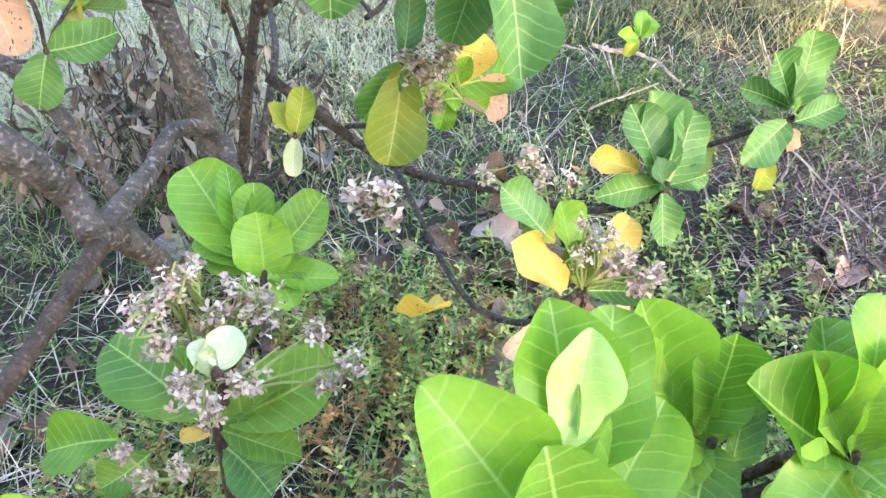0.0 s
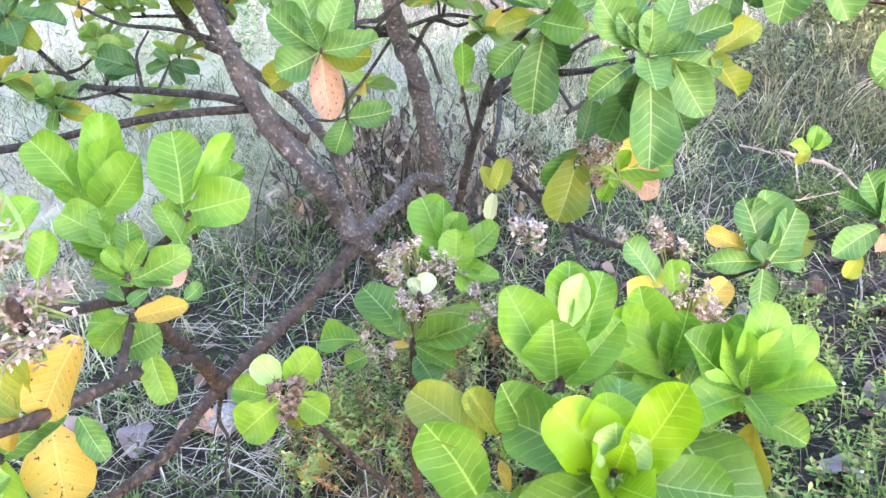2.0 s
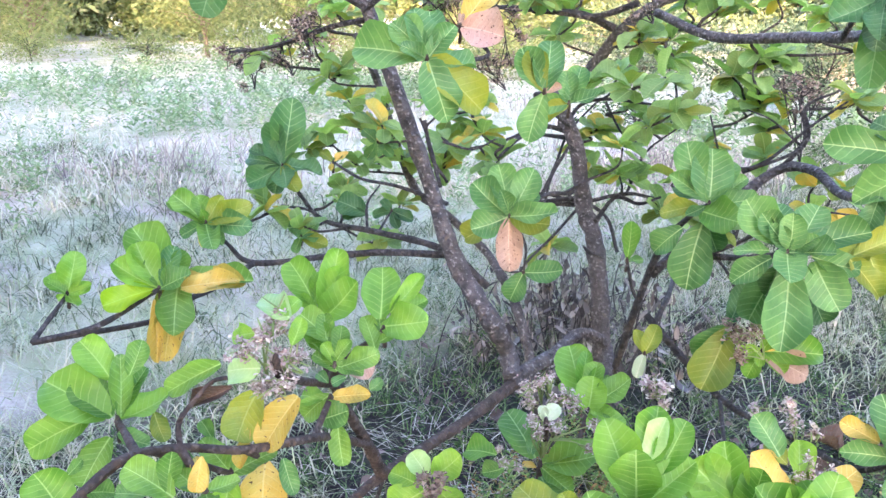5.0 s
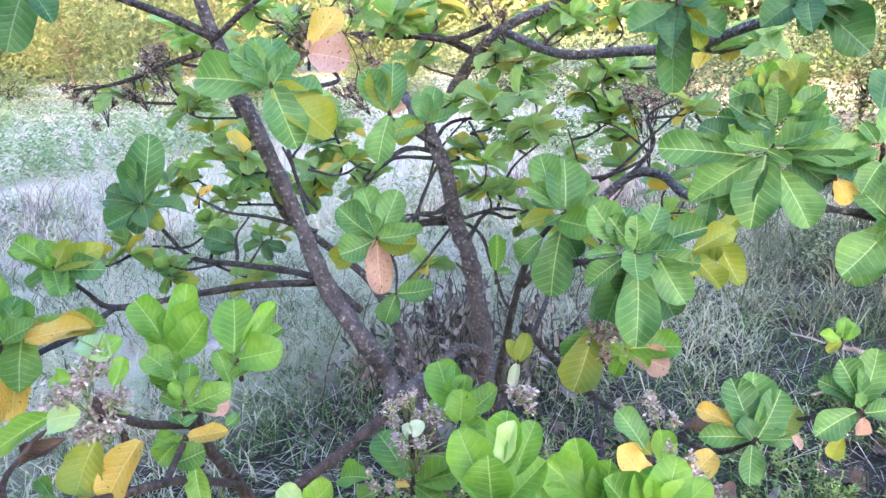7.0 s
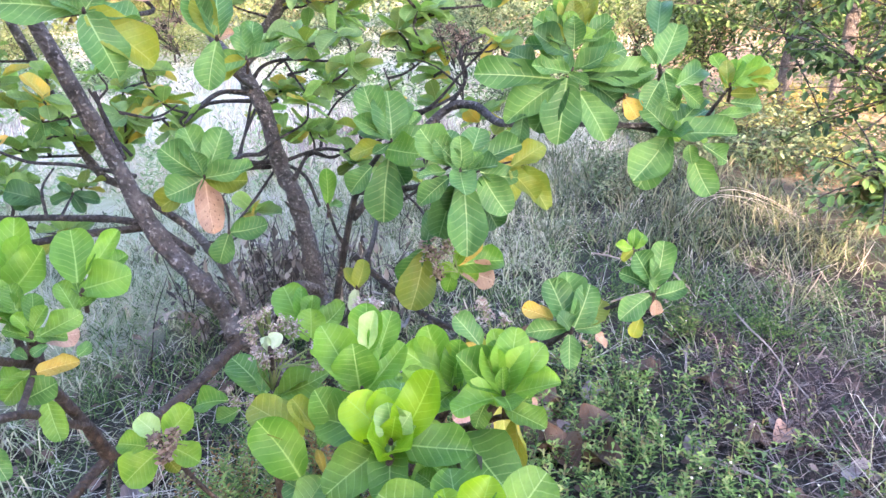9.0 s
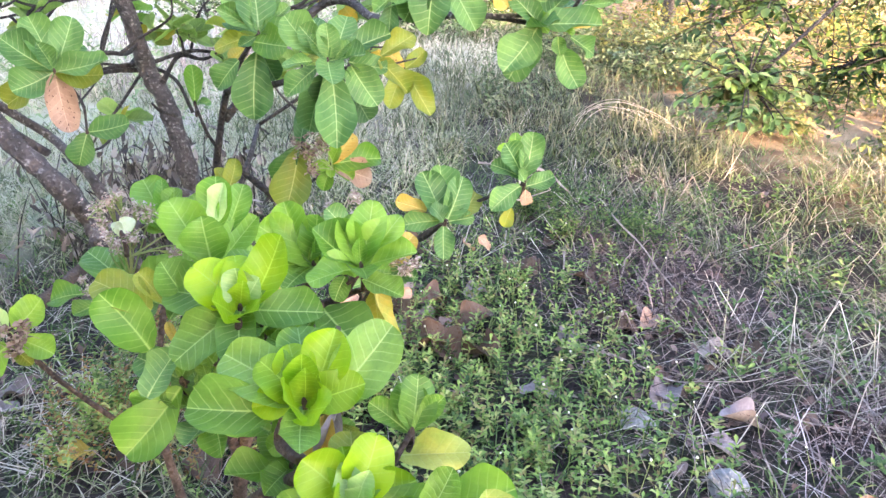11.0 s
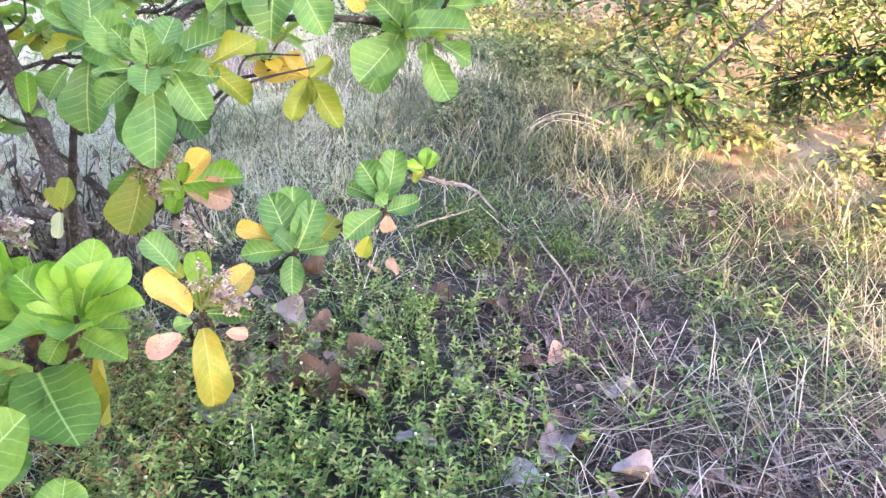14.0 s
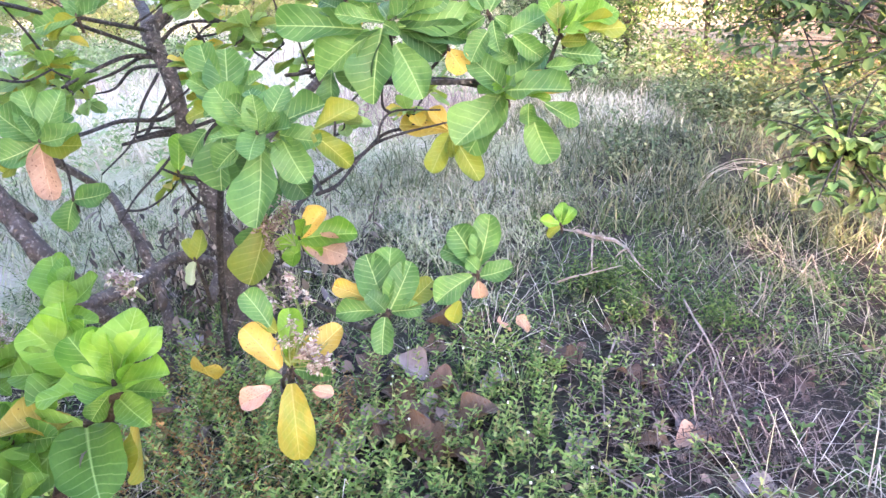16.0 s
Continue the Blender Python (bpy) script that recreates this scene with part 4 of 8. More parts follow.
limb("branch", [(-0.080, 1.300, 0.520), (-0.070, 1.260, 0.600), (-0.060, 1.220, 0.670)], [0.005, 0.004, 0.004], BARK_THIN, shrub, seed=50, sides=7, wobble=0.10)
limb("branch", [(-0.450, 1.400, 0.300), (-0.300, 1.220, 0.450), (-0.240, 1.130, 0.570)], [0.007, 0.006, 0.004], BARK_THIN, shrub, seed=51, sides=7, wobble=0.10)
limb("branch", [(-0.400, 1.440, 0.600), (-0.370, 1.320, 0.680), (-0.370, 1.270, 0.770)], [0.006, 0.005, 0.004], BARK_THIN, shrub, seed=52, sides=7, wobble=0.10)
limb("branch", [(-0.870, 1.835, 1.040), (-0.662, 1.223, 1.203), (-0.347, 0.698, 1.278)], [0.007, 0.006, 0.005], BARK_THIN, shrub, seed=53, sides=7, wobble=0.10)
limb("branch", [(-0.955, 1.895, 1.115), (-0.550, 1.200, 1.200)], [0.008, 0.006], BARK_THIN, shrub, seed=54, sides=7, wobble=0.10)
limb("branch", [(-0.559, 0.435, 0.435), (-0.545, 0.370, 0.558), (-0.528, 0.307, 0.654), (-0.509, 0.246, 0.758), (-0.397, 0.142, 0.872)], [0.016, 0.012, 0.011, 0.009, 0.007], BARK_BROWN, shrub, seed=55, sides=7, wobble=0.10)
limb("branch", [(-0.511, 0.268, 0.725), (-0.528, 0.287, 0.774), (-0.397, 0.263, 0.895)], [0.009, 0.007, 0.005], BARK_BROWN, shrub, seed=56, sides=7, wobble=0.10)
limb("branch", [(-0.509, 0.246, 0.758), (-0.555, 0.269, 0.787), (-0.525, 0.232, 0.891)], [0.009, 0.007, 0.005], BARK_BROWN, shrub, seed=57, sides=7, wobble=0.10)
limb("branch", [(-0.509, 0.246, 0.758), (-0.411, 0.074, 0.870), (-0.218, -0.124, 1.040)], [0.008, 0.007, 0.005], BARK_BROWN, shrub, seed=58, sides=7, wobble=0.10)
limb("branch", [(-0.535, 0.372, 0.550), (-0.506, 0.272, 0.627), (-0.377, 0.076, 0.778), (-0.374, -0.060, 0.826), (-0.393, -0.150, 0.867), (-0.390, -0.234, 0.893), (-0.358, -0.328, 0.882), (-0.353, -0.372, 0.856)], [0.008, 0.008, 0.0072, 0.0066, 0.006, 0.0055, 0.005, 0.005], BARK_BROWN, shrub, seed=59, sides=7, wobble=0.10)
limb("branch", [(-0.393, -0.150, 0.867), (-0.407, -0.140, 0.895), (-0.406, -0.115, 0.917), (-0.400, -0.085, 0.938), (-0.381, -0.058, 0.938)], [0.004, 0.004, 0.003, 0.003, 0.003], BARK_BROWN, shrub, seed=60, sides=7, wobble=0.10)
limb("branch", [(-0.380, 0.073, 0.778), (-0.431, 0.162, 0.792)], [0.006, 0.005], BARK_BROWN, shrub, seed=61, sides=7, wobble=0.10)
limb("branch", [(-0.374, -0.060, 0.826), (-0.438, 0.021, 0.740)], [0.006, 0.004], BARK_BROWN, shrub, seed=62, sides=7, wobble=0.10)
limb("branch", [(-0.379, 0.004, 0.801), (-0.369, 0.009, 0.896)], [0.006, 0.004], BARK_BROWN, shrub, seed=63, sides=7, wobble=0.10)
limb("branch", [(0.363, 1.323, 1.021), (0.469, 1.254, 1.104)], [0.005, 0.003], BARK_THIN, shrub, seed=64, sides=7, wobble=0.10)
limb("branch", [(-0.390, -0.234, 0.893), (-0.395, -0.280, 0.870)], [0.007, 0.004], BARK_BROWN, shrub, seed=65, sides=7, wobble=0.10)
limb("branch", [(-0.398, -0.208, 0.885), (-0.528, -0.161, 0.863)], [0.007, 0.004], BARK_BROWN, shrub, seed=66, sides=7, wobble=0.10)
limb("branch", [(-0.393, -0.150, 0.867), (-0.351, -0.146, 0.815)], [0.006, 0.004], BARK_BROWN, shrub, seed=67, sides=7, wobble=0.10)
limb("branch", [(-0.396, -0.187, 0.880), (-0.426, -0.052, 0.760)], [0.006, 0.004], BARK_BROWN, shrub, seed=68, sides=7, wobble=0.10)
limb("branch", [(-1.177, 0.001, 0.737), (-1.128, 0.123, 0.748), (-1.044, 0.230, 0.825)], [0.007, 0.007, 0.005], BARK_THIN, shrub, seed=69, sides=7, wobble=0.10)
limb("branch", [(-1.177, 0.001, 0.737), (-1.261, 0.127, 0.790)], [0.006, 0.004], BARK_THIN, shrub, seed=70, sides=7, wobble=0.10)
limb("branch", [(-1.364, 0.801, 1.593), (-0.531, 0.081, 1.505)], [0.006, 0.005], BARK_THIN, shrub, seed=71, sides=7, wobble=0.10)
limb("branch", [(-0.562, 2.294, 0.431), (-0.353, 2.335, 0.567), (-0.217, 2.315, 0.671), (-0.042, 2.343, 0.693), (0.090, 2.240, 0.700)], [0.008, 0.008, 0.007, 0.006, 0.005], BARK_THIN, shrub, seed=72, sides=7, wobble=0.10)
limb("branch", [(-0.500, 1.500, 0.100), (-0.455, 1.856, 0.407), (-0.562, 2.294, 0.431)], [0.012, 0.010, 0.009], BARK_THIN, shrub, seed=73, sides=7, wobble=0.10)
limb("branch", [(-1.281, 1.176, 0.805), (-1.309, 1.203, 0.755)], [0.004, 0.003], BARK_THIN, shrub, seed=74, sides=7, wobble=0.10)
limb("branch", [(-1.174, 1.110, 0.737), (-1.249, 1.265, 0.766)], [0.005, 0.003], BARK_THIN, shrub, seed=75, sides=7, wobble=0.10)
limb("branch", [(-1.510, 1.195, 0.697), (-1.522, 1.085, 0.660)], [0.005, 0.003], BARK_THIN, shrub, seed=76, sides=7, wobble=0.10)
limb("branch", [(-1.120, 1.249, 1.032), (-1.314, 1.269, 0.998)], [0.005, 0.003], BARK_THIN, shrub, seed=77, sides=7, wobble=0.10)
limb("branch", [(-1.277, 1.138, 0.900), (-1.450, 1.185, 0.925)], [0.004, 0.003], BARK_THIN, shrub, seed=78, sides=7, wobble=0.10)
limb("limb", [(-0.955, 1.895, 1.115), (-1.139, 2.087, 1.187), (-1.195, 2.092, 1.255)], [0.028, 0.022, 0.014], BARK, shrub, seed=101, sides=7, wobble=0.12)
limb("branch", [(-0.768, 1.787, 0.775), (-0.842, 1.874, 0.740), (-0.899, 1.774, 0.750), (-0.958, 1.663, 0.739)], [0.012, 0.010, 0.008, 0.006], BARK_THIN, shrub, seed=102, sides=7, wobble=0.12)
limb("branch", [(-0.768, 1.787, 0.805), (-0.915, 1.940, 0.741), (-1.030, 1.911, 0.749), (-1.117, 1.875, 0.725)], [0.008, 0.006, 0.005, 0.004], BARK_THIN, shrub, seed=103, sides=7, wobble=0.12)
limb("branch", [(-0.700, 1.755, 0.720), (-0.683, 1.875, 0.792), (-0.581, 1.853, 0.789), (-0.502, 1.850, 0.826)], [0.009, 0.007, 0.006, 0.004], BARK_THIN, shrub, seed=104, sides=7, wobble=0.12)
limb("branch", [(-0.860, 1.830, 1.020), (-1.077, 1.962, 1.012), (-1.142, 1.890, 0.966), (-1.199, 1.810, 0.940), (-1.253, 1.731, 0.927)], [0.010, 0.008, 0.006, 0.005, 0.004], BARK_THIN, shrub, seed=105, sides=7, wobble=0.12)
limb("branch", [(-0.850, 1.830, 1.000), (-1.141, 1.974, 0.965), (-1.222, 1.944, 0.894), (-1.301, 1.911, 0.876)], [0.008, 0.007, 0.005, 0.003], BARK_THIN, shrub, seed=106, sides=7, wobble=0.12)
limb("branch", [(-0.880, 1.840, 1.060), (-0.870, 1.920, 1.114), (-0.771, 1.918, 1.142), (-0.628, 1.961, 1.133), (-0.501, 1.979, 1.127)], [0.008, 0.007, 0.006, 0.005, 0.003], BARK_THIN, shrub, seed=107, sides=7, wobble=0.12)
limb("branch", [(-0.771, 1.917, 1.132), (-0.700, 1.915, 1.029), (-0.627, 1.907, 0.980)], [0.005, 0.004, 0.003], BARK_THIN, shrub, seed=108, sides=7, wobble=0.12)
limb("branch", [(-0.678, 1.921, 1.476), (-0.806, 1.858, 1.430), (-0.919, 1.808, 1.441), (-1.017, 1.772, 1.443)], [0.012, 0.011, 0.009, 0.006], BARK_THIN, shrub, seed=109, sides=7, wobble=0.12)
limb("branch", [(-1.108, 1.271, 1.095), (-1.107, 1.312, 0.966), (-1.070, 1.347, 0.885)], [0.007, 0.006, 0.005], BARK_THIN, shrub, seed=110, sides=7, wobble=0.12)
limb("branch", [(-0.802, 1.823, 0.745), (-0.854, 1.720, 0.640), (-0.893, 1.613, 0.561), (-0.892, 1.510, 0.489)], [0.006, 0.005, 0.004, 0.003], BARK_THIN, shrub, seed=111, sides=7, wobble=0.12)
limb("branch", [(-0.834, 1.771, 0.978), (-0.847, 1.674, 0.875), (-0.834, 1.592, 0.773), (-0.866, 1.461, 0.687)], [0.006, 0.005, 0.004, 0.003], BARK_THIN, shrub, seed=112, sides=7, wobble=0.12)
limb("branch", [(-0.618, 1.653, 0.633), (-0.620, 1.555, 0.671), (-0.594, 1.455, 0.721)], [0.008, 0.006, 0.004], BARK_THIN, shrub, seed=113, sides=7, wobble=0.12)
limb("stem", [(-0.020, 0.420, -0.060), (0.030, 0.380, 0.250), (0.100, 0.340, 0.480), (0.171, 0.386, 0.629), (0.218, 0.348, 0.734)], [0.016, 0.014, 0.012, 0.010, 0.006], BARK_BROWN, young_shrub, seed=79, sides=7, wobble=0.10)
limb("stem", [(0.171, 0.386, 0.629), (0.250, 0.350, 0.670), (0.302, 0.328, 0.745)], [0.009, 0.008, 0.006], BARK_BROWN, young_shrub, seed=80, sides=7, wobble=0.10)
limb("stem", [(0.250, 0.350, 0.670), (0.295, 0.345, 0.695), (0.320, 0.336, 0.702)], [0.006, 0.005, 0.004], BARK_BROWN, young_shrub, seed=81, sides=7, wobble=0.10)
limb("stem", [(0.030, 0.380, 0.250), (0.050, 0.300, 0.500), (0.101, 0.227, 0.787)], [0.011, 0.009, 0.006], BARK_BROWN, young_shrub, seed=82, sides=7, wobble=0.10)
limb("stem", [(0.050, 0.300, 0.500), (0.130, 0.180, 0.620), (0.186, 0.091, 0.774)], [0.009, 0.008, 0.005], BARK_BROWN, young_shrub, seed=83, sides=7, wobble=0.10)
limb("stem", [(0.050, 0.300, 0.500), (0.112, 0.158, 0.728)], [0.006, 0.004], BARK_BROWN, young_shrub, seed=84, sides=7, wobble=0.10)
limb("stem", [(0.050, 0.300, 0.500), (0.075, 0.126, 0.645)], [0.006, 0.004], BARK_BROWN, young_shrub, seed=85, sides=7, wobble=0.10)
limb("stem", [(0.130, 0.180, 0.620), (0.219, 0.077, 0.664)], [0.006, 0.004], BARK_BROWN, young_shrub, seed=86, sides=7, wobble=0.10)
limb("stem", [(0.020, 0.400, 0.100), (0.120, 0.200, 0.350), (0.293, -0.015, 0.624), (0.255, 0.010, 0.647), (0.278, 0.028, 0.712)], [0.012, 0.010, 0.009, 0.008, 0.006], BARK_BROWN, young_shrub, seed=87, sides=7, wobble=0.10)
limb("stem", [(0.171, 0.386, 0.629), (0.233, 0.322, 0.670)], [0.006, 0.004], BARK_BROWN, young_shrub, seed=88, sides=7, wobble=0.10)
limb("stem", [(0.262, 0.021, 0.656), (0.301, 0.078, 0.649)], [0.005, 0.004], BARK_BROWN, young_shrub, seed=89, sides=7, wobble=0.10)
limb("stem", [(0.120, 0.200, 0.350), (0.280, 0.000, 0.500), (0.403, -0.122, 0.662)], [0.009, 0.008, 0.005], BARK_BROWN, young_shrub, seed=90, sides=7, wobble=0.10)
limb("stem", [(0.280, 0.000, 0.500), (0.360, -0.020, 0.560), (0.423, 0.043, 0.650)], [0.007, 0.006, 0.004], BARK_BROWN, young_shrub, seed=91, sides=7, wobble=0.10)
limb("stem", [(0.280, 0.000, 0.500), (0.380, -0.100, 0.550), (0.457, -0.082, 0.618)], [0.007, 0.006, 0.004], BARK_BROWN, young_shrub, seed=92, sides=7, wobble=0.10)
limb("stem", [(0.380, -0.100, 0.550), (0.551, -0.113, 0.614)], [0.005, 0.004], BARK_BROWN, young_shrub, seed=93, sides=7, wobble=0.10)
limb("stem", [(-0.160, 0.500, -0.060), (-0.190, 0.480, 0.300), (-0.181, 0.468, 0.604)], [0.012, 0.009, 0.006], BARK_BROWN, young_shrub, seed=94, sides=7, wobble=0.10)
limb("stem", [(-0.190, 0.480, 0.300), (-0.160, 0.520, 0.500), (-0.172, 0.649, 0.640)], [0.007, 0.006, 0.005], BARK_BROWN, young_shrub, seed=95, sides=7, wobble=0.10)
limb("stem", [(-0.190, 0.480, 0.200), (-0.320, 0.400, 0.420), (-0.342, 0.324, 0.578)], [0.006, 0.005, 0.004], BARK_BROWN, young_shrub, seed=96, sides=7, wobble=0.10)
rosette(shrub, (0.084, 1.036, 0.944), (0.13, -0.53, 0.84), [
    (173, 46, 0.120, 0.086, -17, "g", (-0.020, -0.003, 0.014)), (-92, 82, 0.083, 0.058, -2, "g", (0.003, 0.003, 0.006)),
    (69, 54, 0.111, 0.078, 8, "g", (0.012, 0.009, 0.012)), (26, 17, 0.143, 0.069, 23, "g", (0.018, 0.011, 0.012)),
    (-27, -47, 0.118, 0.085, 13, "g", (0.051, 0.016, -0.009)), (21, -13, 0.099, 0.060, 25, "g", (0.044, 0.016, -0.002)),
    (-149, -2, 0.077, 0.031, -24, "g", (-0.032, -0.011, 0.002)), (-142, -31, 0.100, 0.055, -19, "g", (-0.024, -0.013, -0.012)),
    (-11, -21, 0.062, 0.025, 21, "g", (0.001, -0.004, -0.013)), (-73, -62, 0.202, 0.097, 1, "g", (0.007, -0.002, -0.013)),
] + [
    (19, -62, 0.116, 0.069, 17, "d", (0.047, 0.001, -0.047)), (-171, -71, 0.157, 0.086, -13, "d", (-0.005, -0.010, -0.025)),
    (18, -41, 0.118, 0.057, 23, "o", (0.113, 0.042, 0.001)), (41, 26, 0.115, 0.057, 20, "o", (0.119, 0.046, 0.007)),
    (143, 52, 0.099, 0.060, -10, "g", (0.005, 0.008, 0.019)), (-137, 55, 0.070, 0.042, -26, "g", (-0.000, 0.001, 0.004)),
    (-4, 46, 0.061, 0.037, 25, "g", (0.009, 0.004, 0.003)), (-166, -60, 0.110, 0.066, -17, "d", (0.026, 0.007, -0.008)),
], fill=3, fill_kind="g", size=0.118, seed=0)
rosette(shrub, (-0.161, 1.263, 0.971), (0.18, -0.53, 0.83), [
    (117, 72, 0.145, 0.109, -1, "g", (0.000, 0.000, -0.000)), (-166, 35, 0.124, 0.052, -22, "g", (0.000, 0.000, -0.000)),
    (39, 44, 0.101, 0.043, 18, "g", (0.014, 0.008, 0.007)), (-12, -2, 0.108, 0.092, 26, "b", (-0.021, -0.014, -0.018)),
    (-91, -66, 0.182, 0.109, -4, "g", (-0.004, -0.017, -0.044)), (-159, -17, 0.102, 0.051, -25, "o", (-0.021, -0.010, -0.006)),
    (-157, -43, 0.103, 0.067, -21, "g", (-0.047, -0.039, -0.064)), (5, -65, 0.112, 0.067, 13, "d", (-0.006, -0.010, -0.022)),
    (147, 56, 0.143, 0.086, -9, "g", (-0.023, -0.001, 0.023)), (-129, -22, 0.061, 0.030, -21, "g", (-0.007, -0.005, -0.007)),
] + [
    (68, 53, 0.130, 0.078, 10, "g", (-0.008, -0.000, 0.008)),
], fill=2, fill_kind="g", size=0.130, seed=1)
rosette(shrub, (0.338, 1.228, 1.171), (0.05, -0.59, 0.81), [
    (162, 63, 0.108, 0.067, -13, "g", (-0.017, 0.016, 0.065)), (100, 67, 0.142, 0.082, -1, "o", (-0.004, 0.021, 0.064)),
    (58, 62, 0.092, 0.050, 8, "o", (0.007, 0.030, 0.080)), (34, 36, 0.089, 0.040, 20, "g", (0.008, 0.029, 0.077)),
    (-127, 75, 0.069, 0.049, -9, "b", (-0.005, 0.025, 0.077)), (11, 26, 0.064, 0.032, 25, "b", (-0.005, 0.023, 0.071)),
    (-158, 26, 0.073, 0.037, -29, "o", (-0.011, 0.020, 0.071)), (16, 22, 0.131, 0.072, 25, "g", (0.012, 0.007, 0.008)),
    (26, 3, 0.193, 0.081, 27, "g", (0.014, -0.000, -0.016)), (26, -11, 0.151, 0.061, 29, "d", (0.027, 0.002, -0.023)),
] + [
    (-99, -59, 0.169, 0.102, -3, "g", (-0.012, -0.009, -0.012)), (-20, -57, 0.145, 0.087, 15, "g", (0.016, -0.011, -0.048)),
    (-150, -28, 0.167, 0.080, -22, "g", (-0.030, -0.020, -0.024)), (-166, 3, 0.199, 0.084, -27, "g", (-0.050, -0.024, -0.017)),
    (-149, 10, 0.115, 0.046, -30, "g", (-0.006, -0.003, -0.004)), (180, 26, 0.077, 0.062, -25, "d", (-0.090, -0.027, 0.017)),
    (-123, -77, 0.090, 0.049, -4, "d", (-0.114, -0.076, -0.097)), (-164, 13, 0.090, 0.045, -28, "g", (-0.035, 0.005, 0.053)),
    (43, 21, 0.122, 0.061, 22, "g", (0.029, 0.024, 0.037)), (-163, 42, 0.084, 0.050, -26, "g", (-0.020, -0.005, 0.007)),
] + [
    (-24, -22, 0.065, 0.033, 23, "g", (-0.012, -0.007, -0.006)), (-167, 36, 0.118, 0.071, -26, "g", (-0.004, 0.021, 0.064)),
    (25, 30, 0.110, 0.060, 22, "g", (0.002, 0.023, 0.064)), (-159, 30, 0.117, 0.070, -28, "d", (-0.009, 0.010, 0.039)),
    (15, 18, 0.102, 0.061, 25, "g", (0.010, 0.017, 0.038)), (-94, 75, 0.081, 0.057, -3, "g", (-0.001, 0.017, 0.051)),
    (147, 59, 0.096, 0.058, -12, "b", (-0.006, 0.031, 0.096)), (61, 53, 0.105, 0.063, 9, "o", (0.000, 0.033, 0.096)),
    (137, 87, 0.080, 0.048, -1, "o", (-0.003, 0.030, 0.090)), (25, -36, 0.133, 0.080, 29, "d", (0.013, 0.002, -0.007)),
] + [
    (-160, -58, 0.154, 0.085, -16, "d", (-0.011, -0.011, -0.019)),
], fill=2, fill_kind="g", size=0.122, seed=2)
rosette(shrub, (0.469, 1.254, 1.104), (0.00, -0.58, 0.82), [
    (-4, -52, 0.064, 0.054, 19, "y", (0.000, 0.000, -0.000)),
], fill=0, fill_kind="y", size=0.064, seed=3)
rosette(shrub, (0.553, 1.290, 1.176), (-0.02, -0.59, 0.81), [
    (53, 59, 0.127, 0.079, 8, "g", (0.000, 0.000, -0.000)), (87, 61, 0.109, 0.066, 0, "d", (-0.011, 0.022, 0.077)),
    (176, 52, 0.054, 0.032, -20, "g", (-0.011, -0.002, 0.007)), (-128, -50, 0.079, 0.060, -11, "g", (0.002, -0.011, -0.034)),
    (14, -33, 0.052, 0.036, 28, "g", (0.013, 0.002, -0.007)), (40, 26, 0.109, 0.060, 21, "g", (0.041, -0.001, -0.046)),
    (18, -37, 0.084, 0.050, 29, "g", (0.053, 0.004, -0.047)), (-55, -62, 0.071, 0.043, 8, "g", (0.011, -0.001, -0.013)),
    (-161, -30, 0.073, 0.044, -22, "g", (-0.006, -0.004, -0.006)),
], fill=0, fill_kind="g", size=0.109, seed=4)
rosette(shrub, (0.621, 1.302, 1.033), (-0.04, -0.56, 0.82), [
    (-159, 44, 0.088, 0.048, -28, "b", (-0.001, -0.016, -0.045)), (-138, -48, 0.151, 0.099, -12, "g", (-0.027, -0.023, -0.038)),
    (-18, -62, 0.117, 0.077, 14, "g", (0.031, -0.016, -0.079)), (-75, -59, 0.055, 0.041, 5, "g", (0.023, -0.010, -0.053)),
    (13, -6, 0.053, 0.024, 27, "b", (0.019, -0.005, -0.036)), (14, -20, 0.109, 0.046, 28, "y", (0.003, 0.003, 0.006)),
    (25, -30, 0.099, 0.049, 31, "g", (0.055, 0.002, -0.054)), (179, 38, 0.072, 0.054, -24, "g", (-0.009, 0.008, 0.033)),
    (116, 67, 0.058, 0.035, -5, "g", (-0.015, 0.006, 0.033)), (46, 29, 0.082, 0.049, 16, "g", (0.006, 0.006, 0.013)),
], fill=0, fill_kind="g", size=0.099, seed=5)
rosette(shrub, (0.722, 1.256, 1.134), (-0.07, -0.58, 0.81), [
    (54, 60, 0.068, 0.041, 7, "b", (-0.000, 0.002, 0.006)), (26, 17, 0.117, 0.058, 24, "b", (0.011, 0.008, 0.012)),
    (27, 5, 0.140, 0.049, 27, "o", (0.006, 0.002, -0.000)), (-8, 0, 0.060, 0.039, 27, "o", (0.001, -0.006, -0.018)),
    (108, 72, 0.073, 0.037, -4, "o", (-0.006, -0.004, -0.006)), (48, 47, 0.083, 0.050, 11, "b", (0.021, 0.012, 0.014)),
    (11, 3, 0.080, 0.028, 27, "g", (-0.026, -0.032, -0.066)), (18, -6, 0.090, 0.045, 29, "g", (0.002, -0.012, -0.037)),
], fill=2, fill_kind="b", size=0.090, seed=6)
